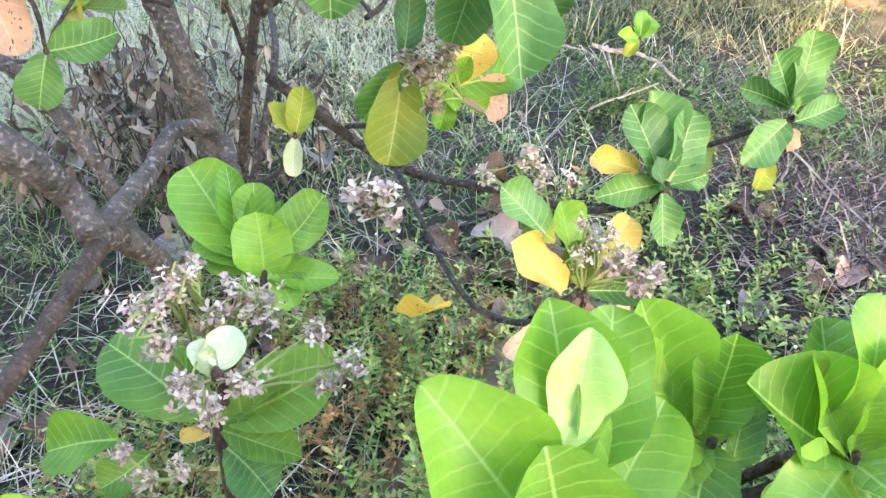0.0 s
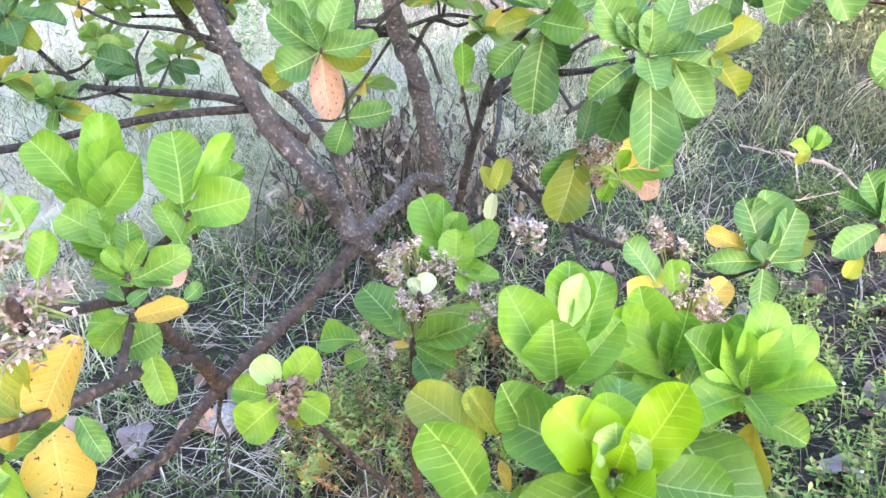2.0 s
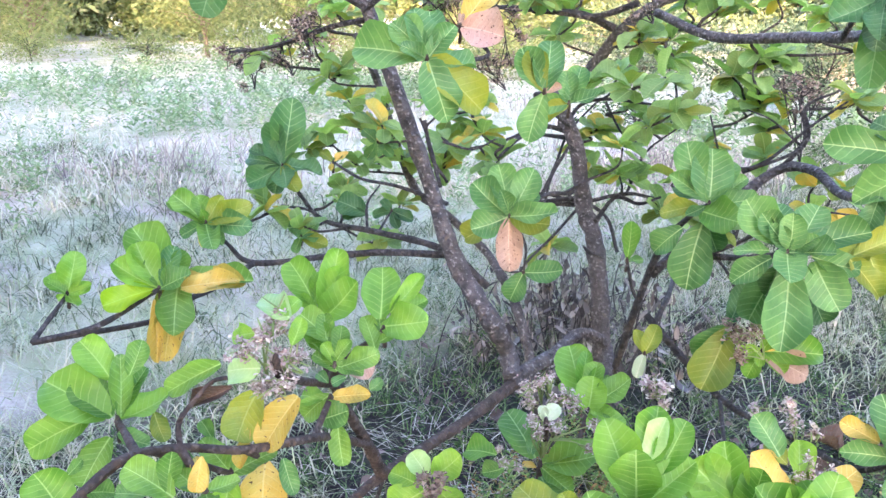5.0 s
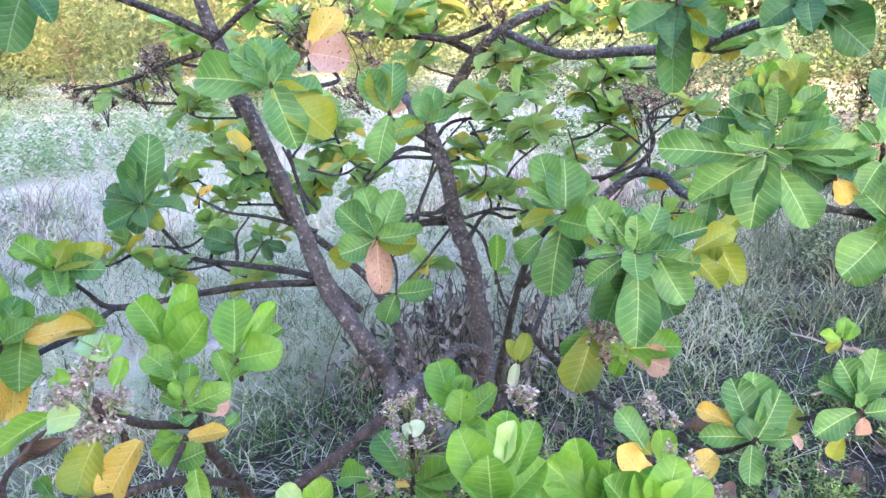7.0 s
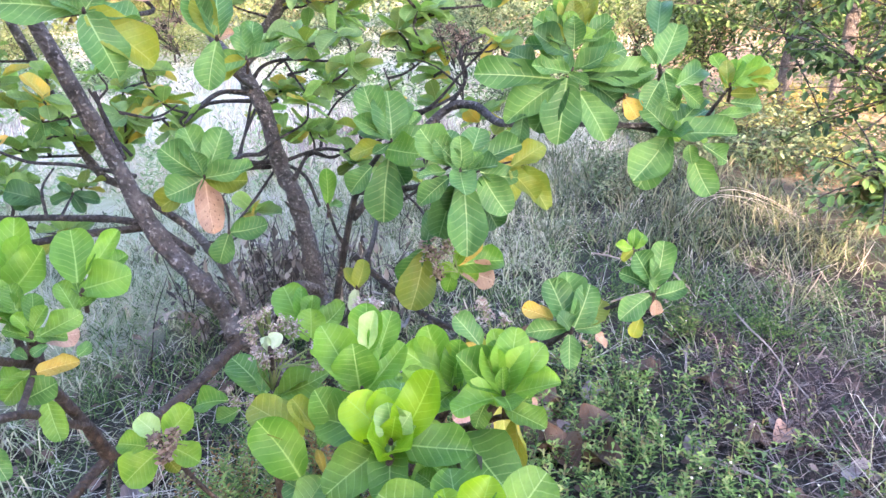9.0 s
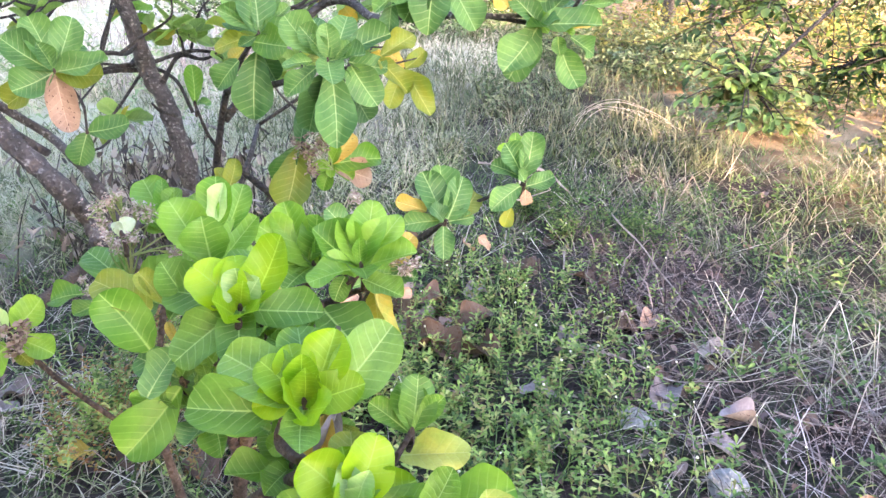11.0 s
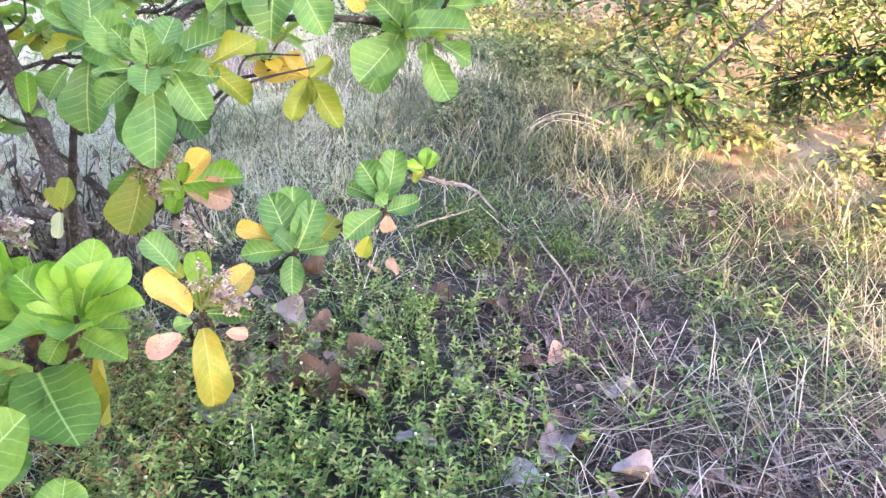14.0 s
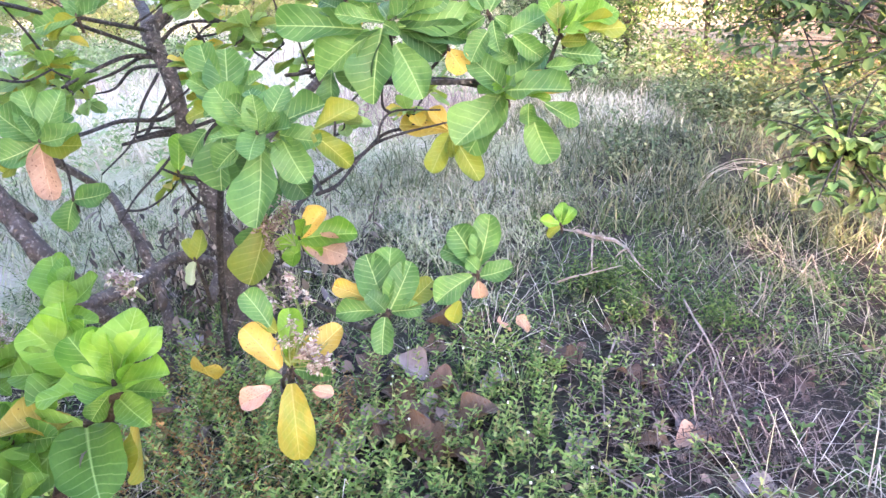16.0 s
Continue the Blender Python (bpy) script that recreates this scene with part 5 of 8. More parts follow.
rosette(young_shrub, (0.176, 0.126, 0.772), (0.15, -0.45, 0.88), [
    (42, 58, 0.112, 0.060, 12, "n", (0.010, 0.004, 0.000)), (175, 44, 0.088, 0.074, -10, "n"), (-112, 44, 0.060, 0.066, -8, "n", (-0.004, -0.012, -0.004)), (-48, 40, 0.056, 0.054, 4, "n", (0.006, -0.010, -0.004)),
    (112, 62, 0.076, 0.062, 0, "n"), (118, 78, 0.060, 0.046, -4, "t"), (5, 62, 0.054, 0.040, 14, "t"), (-60, 70, 0.044, 0.034, 4, "n"),
    (2, 4, 0.112, 0.064, 18, "m"), (168, 8, 0.122, 0.072, -14, "m"), (-140, -26, 0.112, 0.068, -12, "m"), (95, 36, 0.104, 0.062, 2, "m"), (-75, -22, 0.095, 0.058, 4, "m"),
], fill=0, fill_kind="b", size=0.066, seed=7)
rosette(young_shrub, (0.298, -0.006, 0.722), (0.15, -0.45, 0.88), [
    (58, 60, 0.094, 0.064, 10, "n", (0.006, 0.002, 0.000)), (170, 44, 0.076, 0.058, -12, "n"), (8, 22, 0.078, 0.054, 16, "n"), (-104, 46, 0.056, 0.064, -6, "n", (-0.002, -0.012, -0.004)), (-46, 40, 0.056, 0.054, 6, "n", (0.006, -0.010, -0.004)),
    (128, 60, 0.074, 0.052, -4, "n"), (100, 76, 0.064, 0.042, 0, "n"), (-60, 74, 0.054, 0.038, 4, "n"), (0, 66, 0.052, 0.034, 12, "n"), (-160, 8, 0.062, 0.044, -12, "n"),
    (-176, -2, 0.138, 0.066, -16, "m", (-0.006, 0.000, -0.010)), (164, 22, 0.124, 0.078, -12, "m"), (44, 38, 0.126, 0.078, 14, "m", (0.026, 0.016, -0.010)),
    (-78, -6, 0.080, 0.050, 4, "m", (0.000, -0.004, -0.006)), (108, 42, 0.104, 0.062, 0, "m"),
], fill=0, fill_kind="b", size=0.070, seed=8)
rosette(young_shrub, (0.233, 0.322, 0.670), (0.30, -0.30, 0.90), [
    (-41, -14, 0.138, 0.098, 4, "m"), (-60, -24, 0.080, 0.040, 8, "v", (0.000, -0.012, -0.012)), (-100, -12, 0.125, 0.075, -8, "m", (-0.010, -0.020, -0.010)),
    (-150, 2, 0.080, 0.050, -12, "m"), (-99, 30, 0.105, 0.058, 4, "y", (-0.036, 0.009, -0.004)),
], fill=0, fill_kind="m", size=0.065, seed=9)
rosette(young_shrub, (0.301, 0.078, 0.649), (0.20, -0.38, 0.91), [
    (-106, -53, 0.076, 0.042, -9, "y", (0.000, 0.000, -0.000)), (-107, -47, 0.081, 0.036, -9, "v", (0.015, 0.002, 0.001)),
    (-9, -15, 0.030, 0.015, 15, "o", (0.019, -0.008, -0.019)), (14, 20, 0.029, 0.023, 20, "o", (0.023, -0.026, -0.057)),
], fill=0, fill_kind="y", size=0.076, seed=10)
rosette(young_shrub, (0.366, -0.060, 0.612), (0.15, -0.42, 0.90), [
    (170, 42, 0.088, 0.070, -11, "n"), (62, 56, 0.092, 0.064, 8, "n"), (14, 26, 0.080, 0.056, 16, "n"), (-104, 46, 0.058, 0.066, -6, "n", (-0.002, -0.012, -0.004)), (118, 60, 0.074, 0.052, 0, "n"),
    (140, 76, 0.056, 0.038, -3, "t"), (30, 66, 0.058, 0.034, 14, "t"), (-60, 64, 0.048, 0.036, 4, "t"), (-46, 40, 0.056, 0.052, 6, "n", (0.006, -0.010, -0.004)),
    (0, 6, 0.112, 0.062, 16, "m"), (-165, -4, 0.104, 0.058, -14, "m"), (100, 34, 0.098, 0.060, 0, "o", (-0.006, 0.008, -0.004)), (-90, -18, 0.090, 0.056, 0, "m"),
], fill=0, fill_kind="b", size=0.047, seed=11)
rosette(young_shrub, (0.423, 0.043, 0.650), (0.14, -0.38, 0.91), [
    (112, 58, 0.062, 0.049, 0, "m", (-0.001, 0.001, 0.003)), (30, 43, 0.062, 0.031, 16, "m", (0.002, 0.001, 0.001)),
    (167, 30, 0.066, 0.033, -13, "m", (-0.003, -0.000, -0.001)), (-5, 14, 0.112, 0.054, 14, "l", (-0.034, 0.056, -0.088)), (78, 66, 0.076, 0.052, 4, "m"),
], fill=0, fill_kind="m", size=0.066, seed=12)
rosette(young_shrub, (0.457, -0.082, 0.618), (0.13, -0.33, 0.93), [
    (20, 16, 0.112, 0.070, 14, "b", (0.002, 0.002, -0.004)), (43, 53, 0.074, 0.044, 12, "m", (-0.003, 0.001, 0.003)),
    (141, 54, 0.029, 0.017, -5, "m", (-0.010, 0.001, 0.003)),
], fill=0, fill_kind="m", size=0.099, seed=13)
rosette(young_shrub, (0.551, -0.113, 0.614), (0.09, -0.33, 0.94), [
    (125, 60, 0.074, 0.058, -3, "l", (-0.006, 0.002, 0.000)), (47, 55, 0.027, 0.016, 10, "t", (0.025, 0.004, 0.005)),
    (21, 31, 0.048, 0.033, 14, "b", (0.043, 0.005, 0.005)),
], fill=0, fill_kind="o", size=0.050, seed=14)
rosette(young_shrub, (0.101, 0.227, 0.787), (0.08, -0.40, 0.91), [
    (100, 66, 0.090, 0.054, 0, "b", (-0.003, 0.021, 0.039)), (75, 51, 0.086, 0.047, 5, "b", (0.012, 0.026, 0.037)),
    (164, 59, 0.106, 0.064, -11, "b", (-0.011, -0.000, 0.007)), (-130, 82, 0.071, 0.071, -7, "b", (-0.004, -0.000, 0.002)),
    (45, 45, 0.095, 0.052, 11, "b", (0.004, 0.000, -0.002)), (54, 74, 0.066, 0.036, 6, "t", (-0.005, 0.027, 0.051)),
    (145, 40, 0.058, 0.035, -9, "m", (-0.008, -0.002, 0.002)), (46, 18, 0.053, 0.027, 14, "m", (0.015, 0.005, -0.002)),
], fill=0, fill_kind="b", size=0.090, seed=15)
rosette(young_shrub, (0.112, 0.158, 0.728), (0.07, -0.36, 0.93), [
    (179, 55, 0.108, 0.070, -14, "b", (-0.070, -0.043, -0.027)), (173, 26, 0.098, 0.061, -14, "o", (-0.073, -0.016, 0.022)),
    (155, 38, 0.058, 0.035, -11, "o", (-0.060, -0.006, 0.031)), (168, 53, 0.082, 0.056, -12, "m", (-0.018, 0.004, 0.020)),
    (92, 60, 0.104, 0.044, 2, "m", (-0.000, -0.013, -0.022)), (-180, 50, 0.062, 0.047, -14, "m", (0.013, -0.026, -0.054)),
    (56, 53, 0.078, 0.055, 8, "g", (-0.070, -0.077, -0.085)), (132, 50, 0.041, 0.024, -6, "m", (0.008, -0.040, -0.076)),
    (56, 46, 0.031, 0.022, 9, "m", (-0.051, -0.015, 0.009)), (143, 63, 0.035, 0.014, -7, "y", (-0.040, -0.029, -0.023)),
] + [
    (-159, -19, 0.042, 0.025, -15, "g", (0.030, -0.027, -0.067)),
], fill=0, fill_kind="b", size=0.082, seed=16)
rosette(young_shrub, (0.218, 0.348, 0.734), (0.02, -0.41, 0.91), [
    (136, 54, 0.108, 0.059, -8, "b", (-0.011, -0.001, 0.006)), (63, 70, 0.078, 0.053, 4, "b", (-0.007, 0.002, 0.009)),
    (69, 54, 0.064, 0.032, 5, "g", (0.017, -0.005, -0.020)), (42, 69, 0.026, 0.018, 8, "b", (0.001, 0.000, 0.000)),
    (157, 33, 0.047, 0.028, -14, "m", (-0.005, -0.002, -0.000)), (112, 62, 0.023, 0.014, -3, "m", (-0.040, -0.024, -0.015)),
    (178, 34, 0.112, 0.076, -10, "b"), (-152, 12, 0.104, 0.062, -10, "m"), (112, 26, 0.094, 0.058, 0, "m"), (-110, 2, 0.080, 0.056, -4, "m"),
], fill=0, fill_kind="b", size=0.078, seed=17)
rosette(young_shrub, (0.302, 0.328, 0.745), (0.02, -0.25, 0.97), [
    (172, 34, 0.100, 0.064, -10, "b"), (146, 56, 0.086, 0.042, -6, "b"), (74, 66, 0.112, 0.060, 3, "b"), (36, 50, 0.106, 0.052, 10, "b"),
    (4, 26, 0.094, 0.058, 12, "b"), (-72, 8, 0.072, 0.058, 0, "m"), (-132, 8, 0.100, 0.058, -10, "b"),
    (100, 40, 0.094, 0.056, 0, "m"), (-20, -4, 0.076, 0.050, 10, "m", (0.000, 0.000, -0.020)), (112, 80, 0.050, 0.024, 0, "b"),
], fill=0, fill_kind="b", size=0.096, seed=18)
rosette(young_shrub, (0.075, 0.126, 0.645), (0.17, -0.38, 0.91), [
    (-138, -43, 0.123, 0.076, -15, "b", (0.000, -0.002, -0.005)), (176, 28, 0.068, 0.054, -14, "g", (-0.007, 0.001, 0.004)),
    (-162, -36, 0.068, 0.042, -19, "m", (-0.019, -0.005, -0.006)), (-28, -56, 0.073, 0.040, 7, "m", (0.014, -0.000, -0.005)),
    (23, 23, 0.040, 0.028, 18, "m", (0.017, 0.001, -0.004)), (64, 53, 0.053, 0.032, 10, "m", (-0.003, 0.001, 0.002)),
], fill=0, fill_kind="m", size=0.073, seed=19)
rosette(young_shrub, (0.219, 0.077, 0.664), (0.12, -0.38, 0.92), [
    (-179, 28, 0.077, 0.062, -15, "b", (0.007, -0.017, -0.045)), (-153, -23, 0.045, 0.036, -16, "b", (0.042, -0.013, -0.047)),
    (174, 31, 0.069, 0.049, -14, "o", (-0.012, 0.001, 0.006)), (160, 41, 0.060, 0.043, -11, "m", (0.002, 0.008, 0.020)),
    (165, 29, 0.044, 0.031, -13, "m", (0.034, 0.026, 0.055)), (0, -6, 0.050, 0.030, 16, "m", (0.072, -0.004, -0.035)),
], fill=0, fill_kind="m", size=0.069, seed=20)
rosette(young_shrub, (0.270, 0.346, 0.724), (0.35, -0.30, 0.89), [
    (-115, -45, 0.048, 0.036, -16, "m", (0.002, -0.001, -0.003)), (17, 0, 0.072, 0.036, 20, "m", (0.007, 0.002, -0.002)),
], fill=0, fill_kind="m", size=0.072, seed=21)
rosette(young_shrub, (0.320, 0.336, 0.702), (-0.60, -0.75, 0.30), [
    (-50, -80, 0.105, 0.066, 0, "s"),
], fill=0, fill_kind="s", size=0.1, seed=22)
for k, (x, y, z) in enumerate([(0.150, 0.265, 0.660), (0.235, 0.165, 0.615), (0.110, 0.130, 0.590), (0.250, 0.060, 0.560)]):
    limb("stem", [(0.050, 0.300, 0.400), (0.4 * x + 0.03, 0.4 * y + 0.18, 0.5 * z + 0.22), (x, y, z)], [0.006, 0.005, 0.004], BARK_BROWN, young_shrub, seed=120 + k, sides=7, wobble=0.10)
    rosette(young_shrub, (x, y, z), (0.12, -0.30, 0.94), [], fill=9, fill_kind="mmmbg", size=0.088, fill_low=-5, fill_high=40, seed=110 + k)
rosette(young_shrub, (-0.172, 0.649, 0.640), (0.13, -0.38, 0.92), [
    (138, 44, 0.121, 0.087, -6, "b", (-0.026, 0.012, 0.018)), (105, 59, 0.084, 0.035, 1, "b", (-0.032, 0.021, 0.031)),
    (105, 49, 0.073, 0.045, 1, "m", (-0.004, 0.018, 0.026)), (35, 38, 0.090, 0.056, 15, "m", (0.007, 0.013, 0.018)),
    (95, 79, 0.075, 0.067, 1, "b", (-0.001, -0.001, -0.001)), (-48, -41, 0.056, 0.039, 5, "b", (0.006, 0.007, 0.010)),
    (18, 6, 0.038, 0.023, 17, "m", (0.019, 0.002, 0.003)), (165, 6, 0.054, 0.032, -15, "m", (-0.013, 0.003, 0.005)),
    (92, 55, 0.028, 0.014, 3, "m", (0.015, 0.033, 0.046)), (163, 16, 0.078, 0.039, -14, "b", (-0.013, 0.007, 0.010)),
], fill=1, fill_kind="b", size=0.078, seed=23)
rosette(young_shrub, (-0.181, 0.468, 0.604), (0.15, -0.30, 0.94), [
    (155, 25, 0.125, 0.077, -8, "m", (-0.011, 0.003, 0.004)), (18, 22, 0.125, 0.073, 15, "m", (0.008, 0.002, 0.002)),
    (-16, -2, 0.081, 0.040, 12, "m", (0.003, -0.003, -0.004)), (-175, -6, 0.079, 0.057, -14, "b", (-0.090, -0.011, -0.012)),
    (-147, -22, 0.053, 0.037, -14, "m", (-0.061, -0.017, -0.022)), (-38, -18, 0.067, 0.053, 6, "g", (0.008, -0.012, -0.017)),
    (-175, -6, 0.032, 0.016, -14, "y", (-0.005, -0.005, -0.007)), (105, 44, 0.047, 0.028, 2, "g", (-0.024, 0.002, 0.004)),
    (45, 32, 0.039, 0.024, 12, "g", (0.008, -0.003, -0.004)),
], fill=1, fill_kind="m", size=0.081, seed=24)
rosette(young_shrub, (-0.131, 0.384, 0.754), (0.15, -0.32, 0.93), [
    (132, 47, 0.028, 0.021, -3, "w", (-0.004, -0.000, -0.000)), (70, 53, 0.032, 0.029, 8, "w", (0.002, 0.002, 0.003)),
    (115, 67, 0.027, 0.013, 0, "w", (-0.004, -0.001, -0.002)),
], fill=0, fill_kind="w", size=0.032, seed=25)
rosette(young_shrub, (-0.342, 0.324, 0.578), (0.23, -0.33, 0.92), [
    (175, 39, 0.055, 0.047, -11, "t", (-0.004, 0.001, 0.005)), (46, 38, 0.072, 0.058, 16, "b", (0.005, 0.005, 0.005)),
    (-166, 14, 0.060, 0.045, -15, "b", (-0.018, -0.013, -0.010)), (-129, -27, 0.082, 0.070, -15, "b", (0.001, -0.009, -0.017)),
    (5, -28, 0.068, 0.051, 13, "b", (0.013, -0.001, -0.010)), (-17, -36, 0.049, 0.029, 9, "o", (0.006, -0.009, -0.019)),
], fill=0, fill_kind="b", size=0.072, seed=26)
rosette(shrub, (0.218, 0.856, 0.462), (0.26, -0.37, 0.89), [
    (-180, 45, 0.125, 0.069, -12, "y", (-0.021, -0.008, 0.001)), (45, 36, 0.127, 0.064, 18, "y", (0.014, 0.009, 0.007)),
    (-57, -64, 0.180, 0.080, 0, "s", (0.002, -0.009, -0.023)), (-145, -18, 0.083, 0.050, -20, "p", (-0.035, -0.029, -0.037)),
    (18, -10, 0.048, 0.033, 19, "p", (0.047, 0.001, -0.043)), (-152, -1, 0.041, 0.033, -20, "g", (-0.016, -0.012, -0.014)),
    (16, -16, 0.067, 0.033, 18, "g", (0.017, 0.007, -0.001)), (166, 42, 0.099, 0.064, -10, "g", (-0.051, 0.016, 0.089)),
    (175, 33, 0.059, 0.035, -13, "o", (-0.036, 0.017, 0.077)), (118, 54, 0.118, 0.059, 2, "b", (-0.002, 0.006, 0.017)),
], fill=0, fill_kind="y", size=0.118, seed=27)
rosette(shrub, (-0.525, 0.232, 0.891), (0.36, -0.34, 0.87), [
    (105, 57, 0.128, 0.054, 7, "b", (0.001, 0.003, 0.005)), (38, 48, 0.102, 0.063, 21, "b", (0.005, 0.002, 0.000)),
    (170, 38, 0.104, 0.063, -10, "b", (-0.014, 0.005, 0.018)), (118, 53, 0.061, 0.031, 4, "b", (-0.021, 0.007, 0.026)),
    (-170, 40, 0.051, 0.025, -14, "b", (-0.005, 0.000, 0.004)), (89, 50, 0.092, 0.046, 11, "b", (0.002, 0.007, 0.011)),
], fill=0, fill_kind="b", size=0.104, seed=28)
rosette(shrub, (-0.397, 0.263, 0.895), (0.31, -0.38, 0.87), [
    (129, 56, 0.101, 0.071, 0, "b", (-0.010, 0.003, 0.013)), (16, 18, 0.092, 0.065, 24, "b", (-0.008, -0.001, 0.004)),
    (59, 48, 0.092, 0.035, 16, "b", (0.000, 0.015, 0.025)), (52, 28, 0.060, 0.036, 19, "b", (0.014, 0.020, 0.025)),
    (161, 50, 0.067, 0.034, -7, "m", (-0.000, -0.021, -0.036)), (142, 43, 0.055, 0.028, -3, "m", (-0.002, -0.005, -0.007)),
    (56, 32, 0.048, 0.024, 18, "b", (-0.003, -0.014, -0.022)),
], fill=0, fill_kind="b", size=0.092, seed=29)
rosette(shrub, (-0.397, 0.142, 0.872), (0.33, -0.33, 0.88), [
    (177, 38, 0.071, 0.043, -11, "b", (-0.010, 0.004, 0.013)), (108, 66, 0.049, 0.032, 4, "m", (-0.003, 0.008, 0.016)),
    (36, 24, 0.068, 0.037, 21, "m", (0.010, 0.004, 0.000)), (-170, 51, 0.040, 0.024, -12, "b", (-0.001, 0.002, 0.003)),
    (-163, 29, 0.052, 0.026, -16, "m", (0.008, -0.001, -0.007)), (178, 21, 0.075, 0.053, -14, "m", (-0.021, 0.011, 0.033)),
    (46, 53, 0.046, 0.027, 18, "m", (-0.001, 0.003, 0.007)), (136, 50, 0.055, 0.033, 0, "m", (-0.026, 0.005, 0.026)),
    (-130, -25, 0.026, 0.018, -19, "g", (0.024, 0.002, -0.013)),
], fill=2, fill_kind="m", size=0.068, seed=30)
rosette(shrub, (-0.218, -0.124, 1.040), (0.36, -0.31, 0.88), [
    (178, 15, 0.058, 0.036, -15, "t", (-0.000, 0.025, 0.044)), (-165, -14, 0.055, 0.041, -24, "t", (-0.013, -0.011, -0.010)),
    (99, 52, 0.034, 0.020, 9, "b", (0.012, 0.014, 0.017)), (74, 39, 0.028, 0.022, 15, "b", (-0.011, 0.022, 0.046)),
    (-159, -17, 0.037, 0.026, -24, "b", (-0.034, 0.001, 0.025)),
], fill=0, fill_kind="t", size=0.055, seed=31)
rosette(shrub, (-0.431, 0.162, 0.792), (0.32, -0.32, 0.89), [
    (29, 13, 0.063, 0.032, 21, "y", (0.003, 0.003, 0.002)), (29, 4, 0.055, 0.044, 20, "p", (0.003, 0.030, 0.049)),
    (-158, 9, 0.045, 0.038, -18, "b", (-0.010, -0.006, -0.004)), (30, 25, 0.057, 0.048, 22, "m", (-0.008, -0.023, -0.035)),
    (-34, -57, 0.071, 0.039, 2, "m", (0.026, -0.010, -0.035)), (56, 32, 0.028, 0.023, 17, "g", (0.059, 0.035, 0.021)),
    (-133, -39, 0.068, 0.041, -19, "m", (-0.001, 0.003, 0.007)), (-176, 29, 0.029, 0.020, -13, "g", (-0.012, 0.008, 0.021)),
], fill=0, fill_kind="y", size=0.063, seed=32)
rosette(shrub, (-0.369, 0.009, 0.896), (0.35, -0.30, 0.89), [
    (-96, -59, 0.081, 0.061, -10, "o", (-0.035, -0.016, -0.004)), (-117, -51, 0.098, 0.054, -16, "y", (0.026, 0.008, -0.004)),
    (-86, -61, 0.065, 0.020, -8, "y", (-0.028, -0.042, -0.054)),
], fill=0, fill_kind="y", size=0.098, seed=33)
rosette(shrub, (-0.438, 0.021, 0.740), (0.33, -0.26, 0.91), [
    (-51, -61, 0.101, 0.077, -2, "y", (-0.000, 0.001, 0.001)), (-17, -49, 0.061, 0.030, 4, "g", (0.026, 0.015, 0.008)),
    (-49, -60, 0.044, 0.022, -2, "y", (-0.102, -0.050, -0.017)),
], fill=0, fill_kind="y", size=0.101, seed=34)
rosette(shrub, (-0.426, -0.052, 0.760), (0.34, -0.23, 0.91), [
    (-63, -62, 0.113, 0.056, -5, "b", (-0.001, -0.000, -0.000)), (15, -12, 0.073, 0.051, 14, "m", (0.042, -0.031, -0.083)),
    (-119, -50, 0.054, 0.038, -16, "g", (-0.020, -0.040, -0.057)), (176, 38, 0.038, 0.023, -7, "m", (-0.045, 0.004, 0.038)),
], fill=2, fill_kind="m", size=0.073, seed=35)
rosette(shrub, (-0.655, 1.087, 0.887), (0.31, -0.45, 0.84), [
    (-172, 34, 0.142, 0.088, -18, "g"), (-141, -21, 0.113, 0.085, -23, "g"), (148, 56, 0.152, 0.088, -6, "g"), (57, 62, 0.151, 0.083, 13, "g"),
    (51, 41, 0.108, 0.063, 19, "g"), (-48, -71, 0.157, 0.078, 1, "p"), (18, -7, 0.119, 0.083, 24, "o"), (-170, -34, 0.154, 0.077, -29, "o"),
    (-101, 67, 0.083, 0.048, -19, "g"),
], fill=1, fill_kind="g", size=0.152, seed=36)
rosette(shrub, (-0.615, 1.115, 0.720), (0.28, -0.44, 0.85), [
    (23, 8, 0.113, 0.070, 24, "g"), (-123, -62, 0.095, 0.069, -12, "g"),
], fill=0, fill_kind="g", size=0.113, seed=37)
rosette(shrub, (0.373, 1.038, 0.538), (0.22, -0.42, 0.88), [
    (150, 64, 0.135, 0.089, -6, "g", (-0.008, -0.001, 0.006)), (51, 60, 0.123, 0.076, 12, "g", (0.005, 0.003, 0.003)),
    (107, 49, 0.144, 0.079, 2, "g", (0.002, 0.005, 0.010)), (-154, 3, 0.112, 0.054, -21, "g", (-0.008, -0.001, 0.004)),
    (15, 9, 0.072, 0.043, 21, "g", (0.007, 0.003, 0.001)), (-80, -56, 0.089, 0.055, -4, "g", (-0.004, -0.005, -0.008)),
    (-127, 53, 0.070, 0.049, -25, "d", (-0.003, -0.000, 0.001)), (-177, 15, 0.086, 0.047, -18, "y", (-0.046, -0.006, 0.030)),
    (60, 27, 0.102, 0.061, 16, "o", (0.034, 0.017, 0.008)),
], fill=0, fill_kind="g", size=0.123, seed=38)
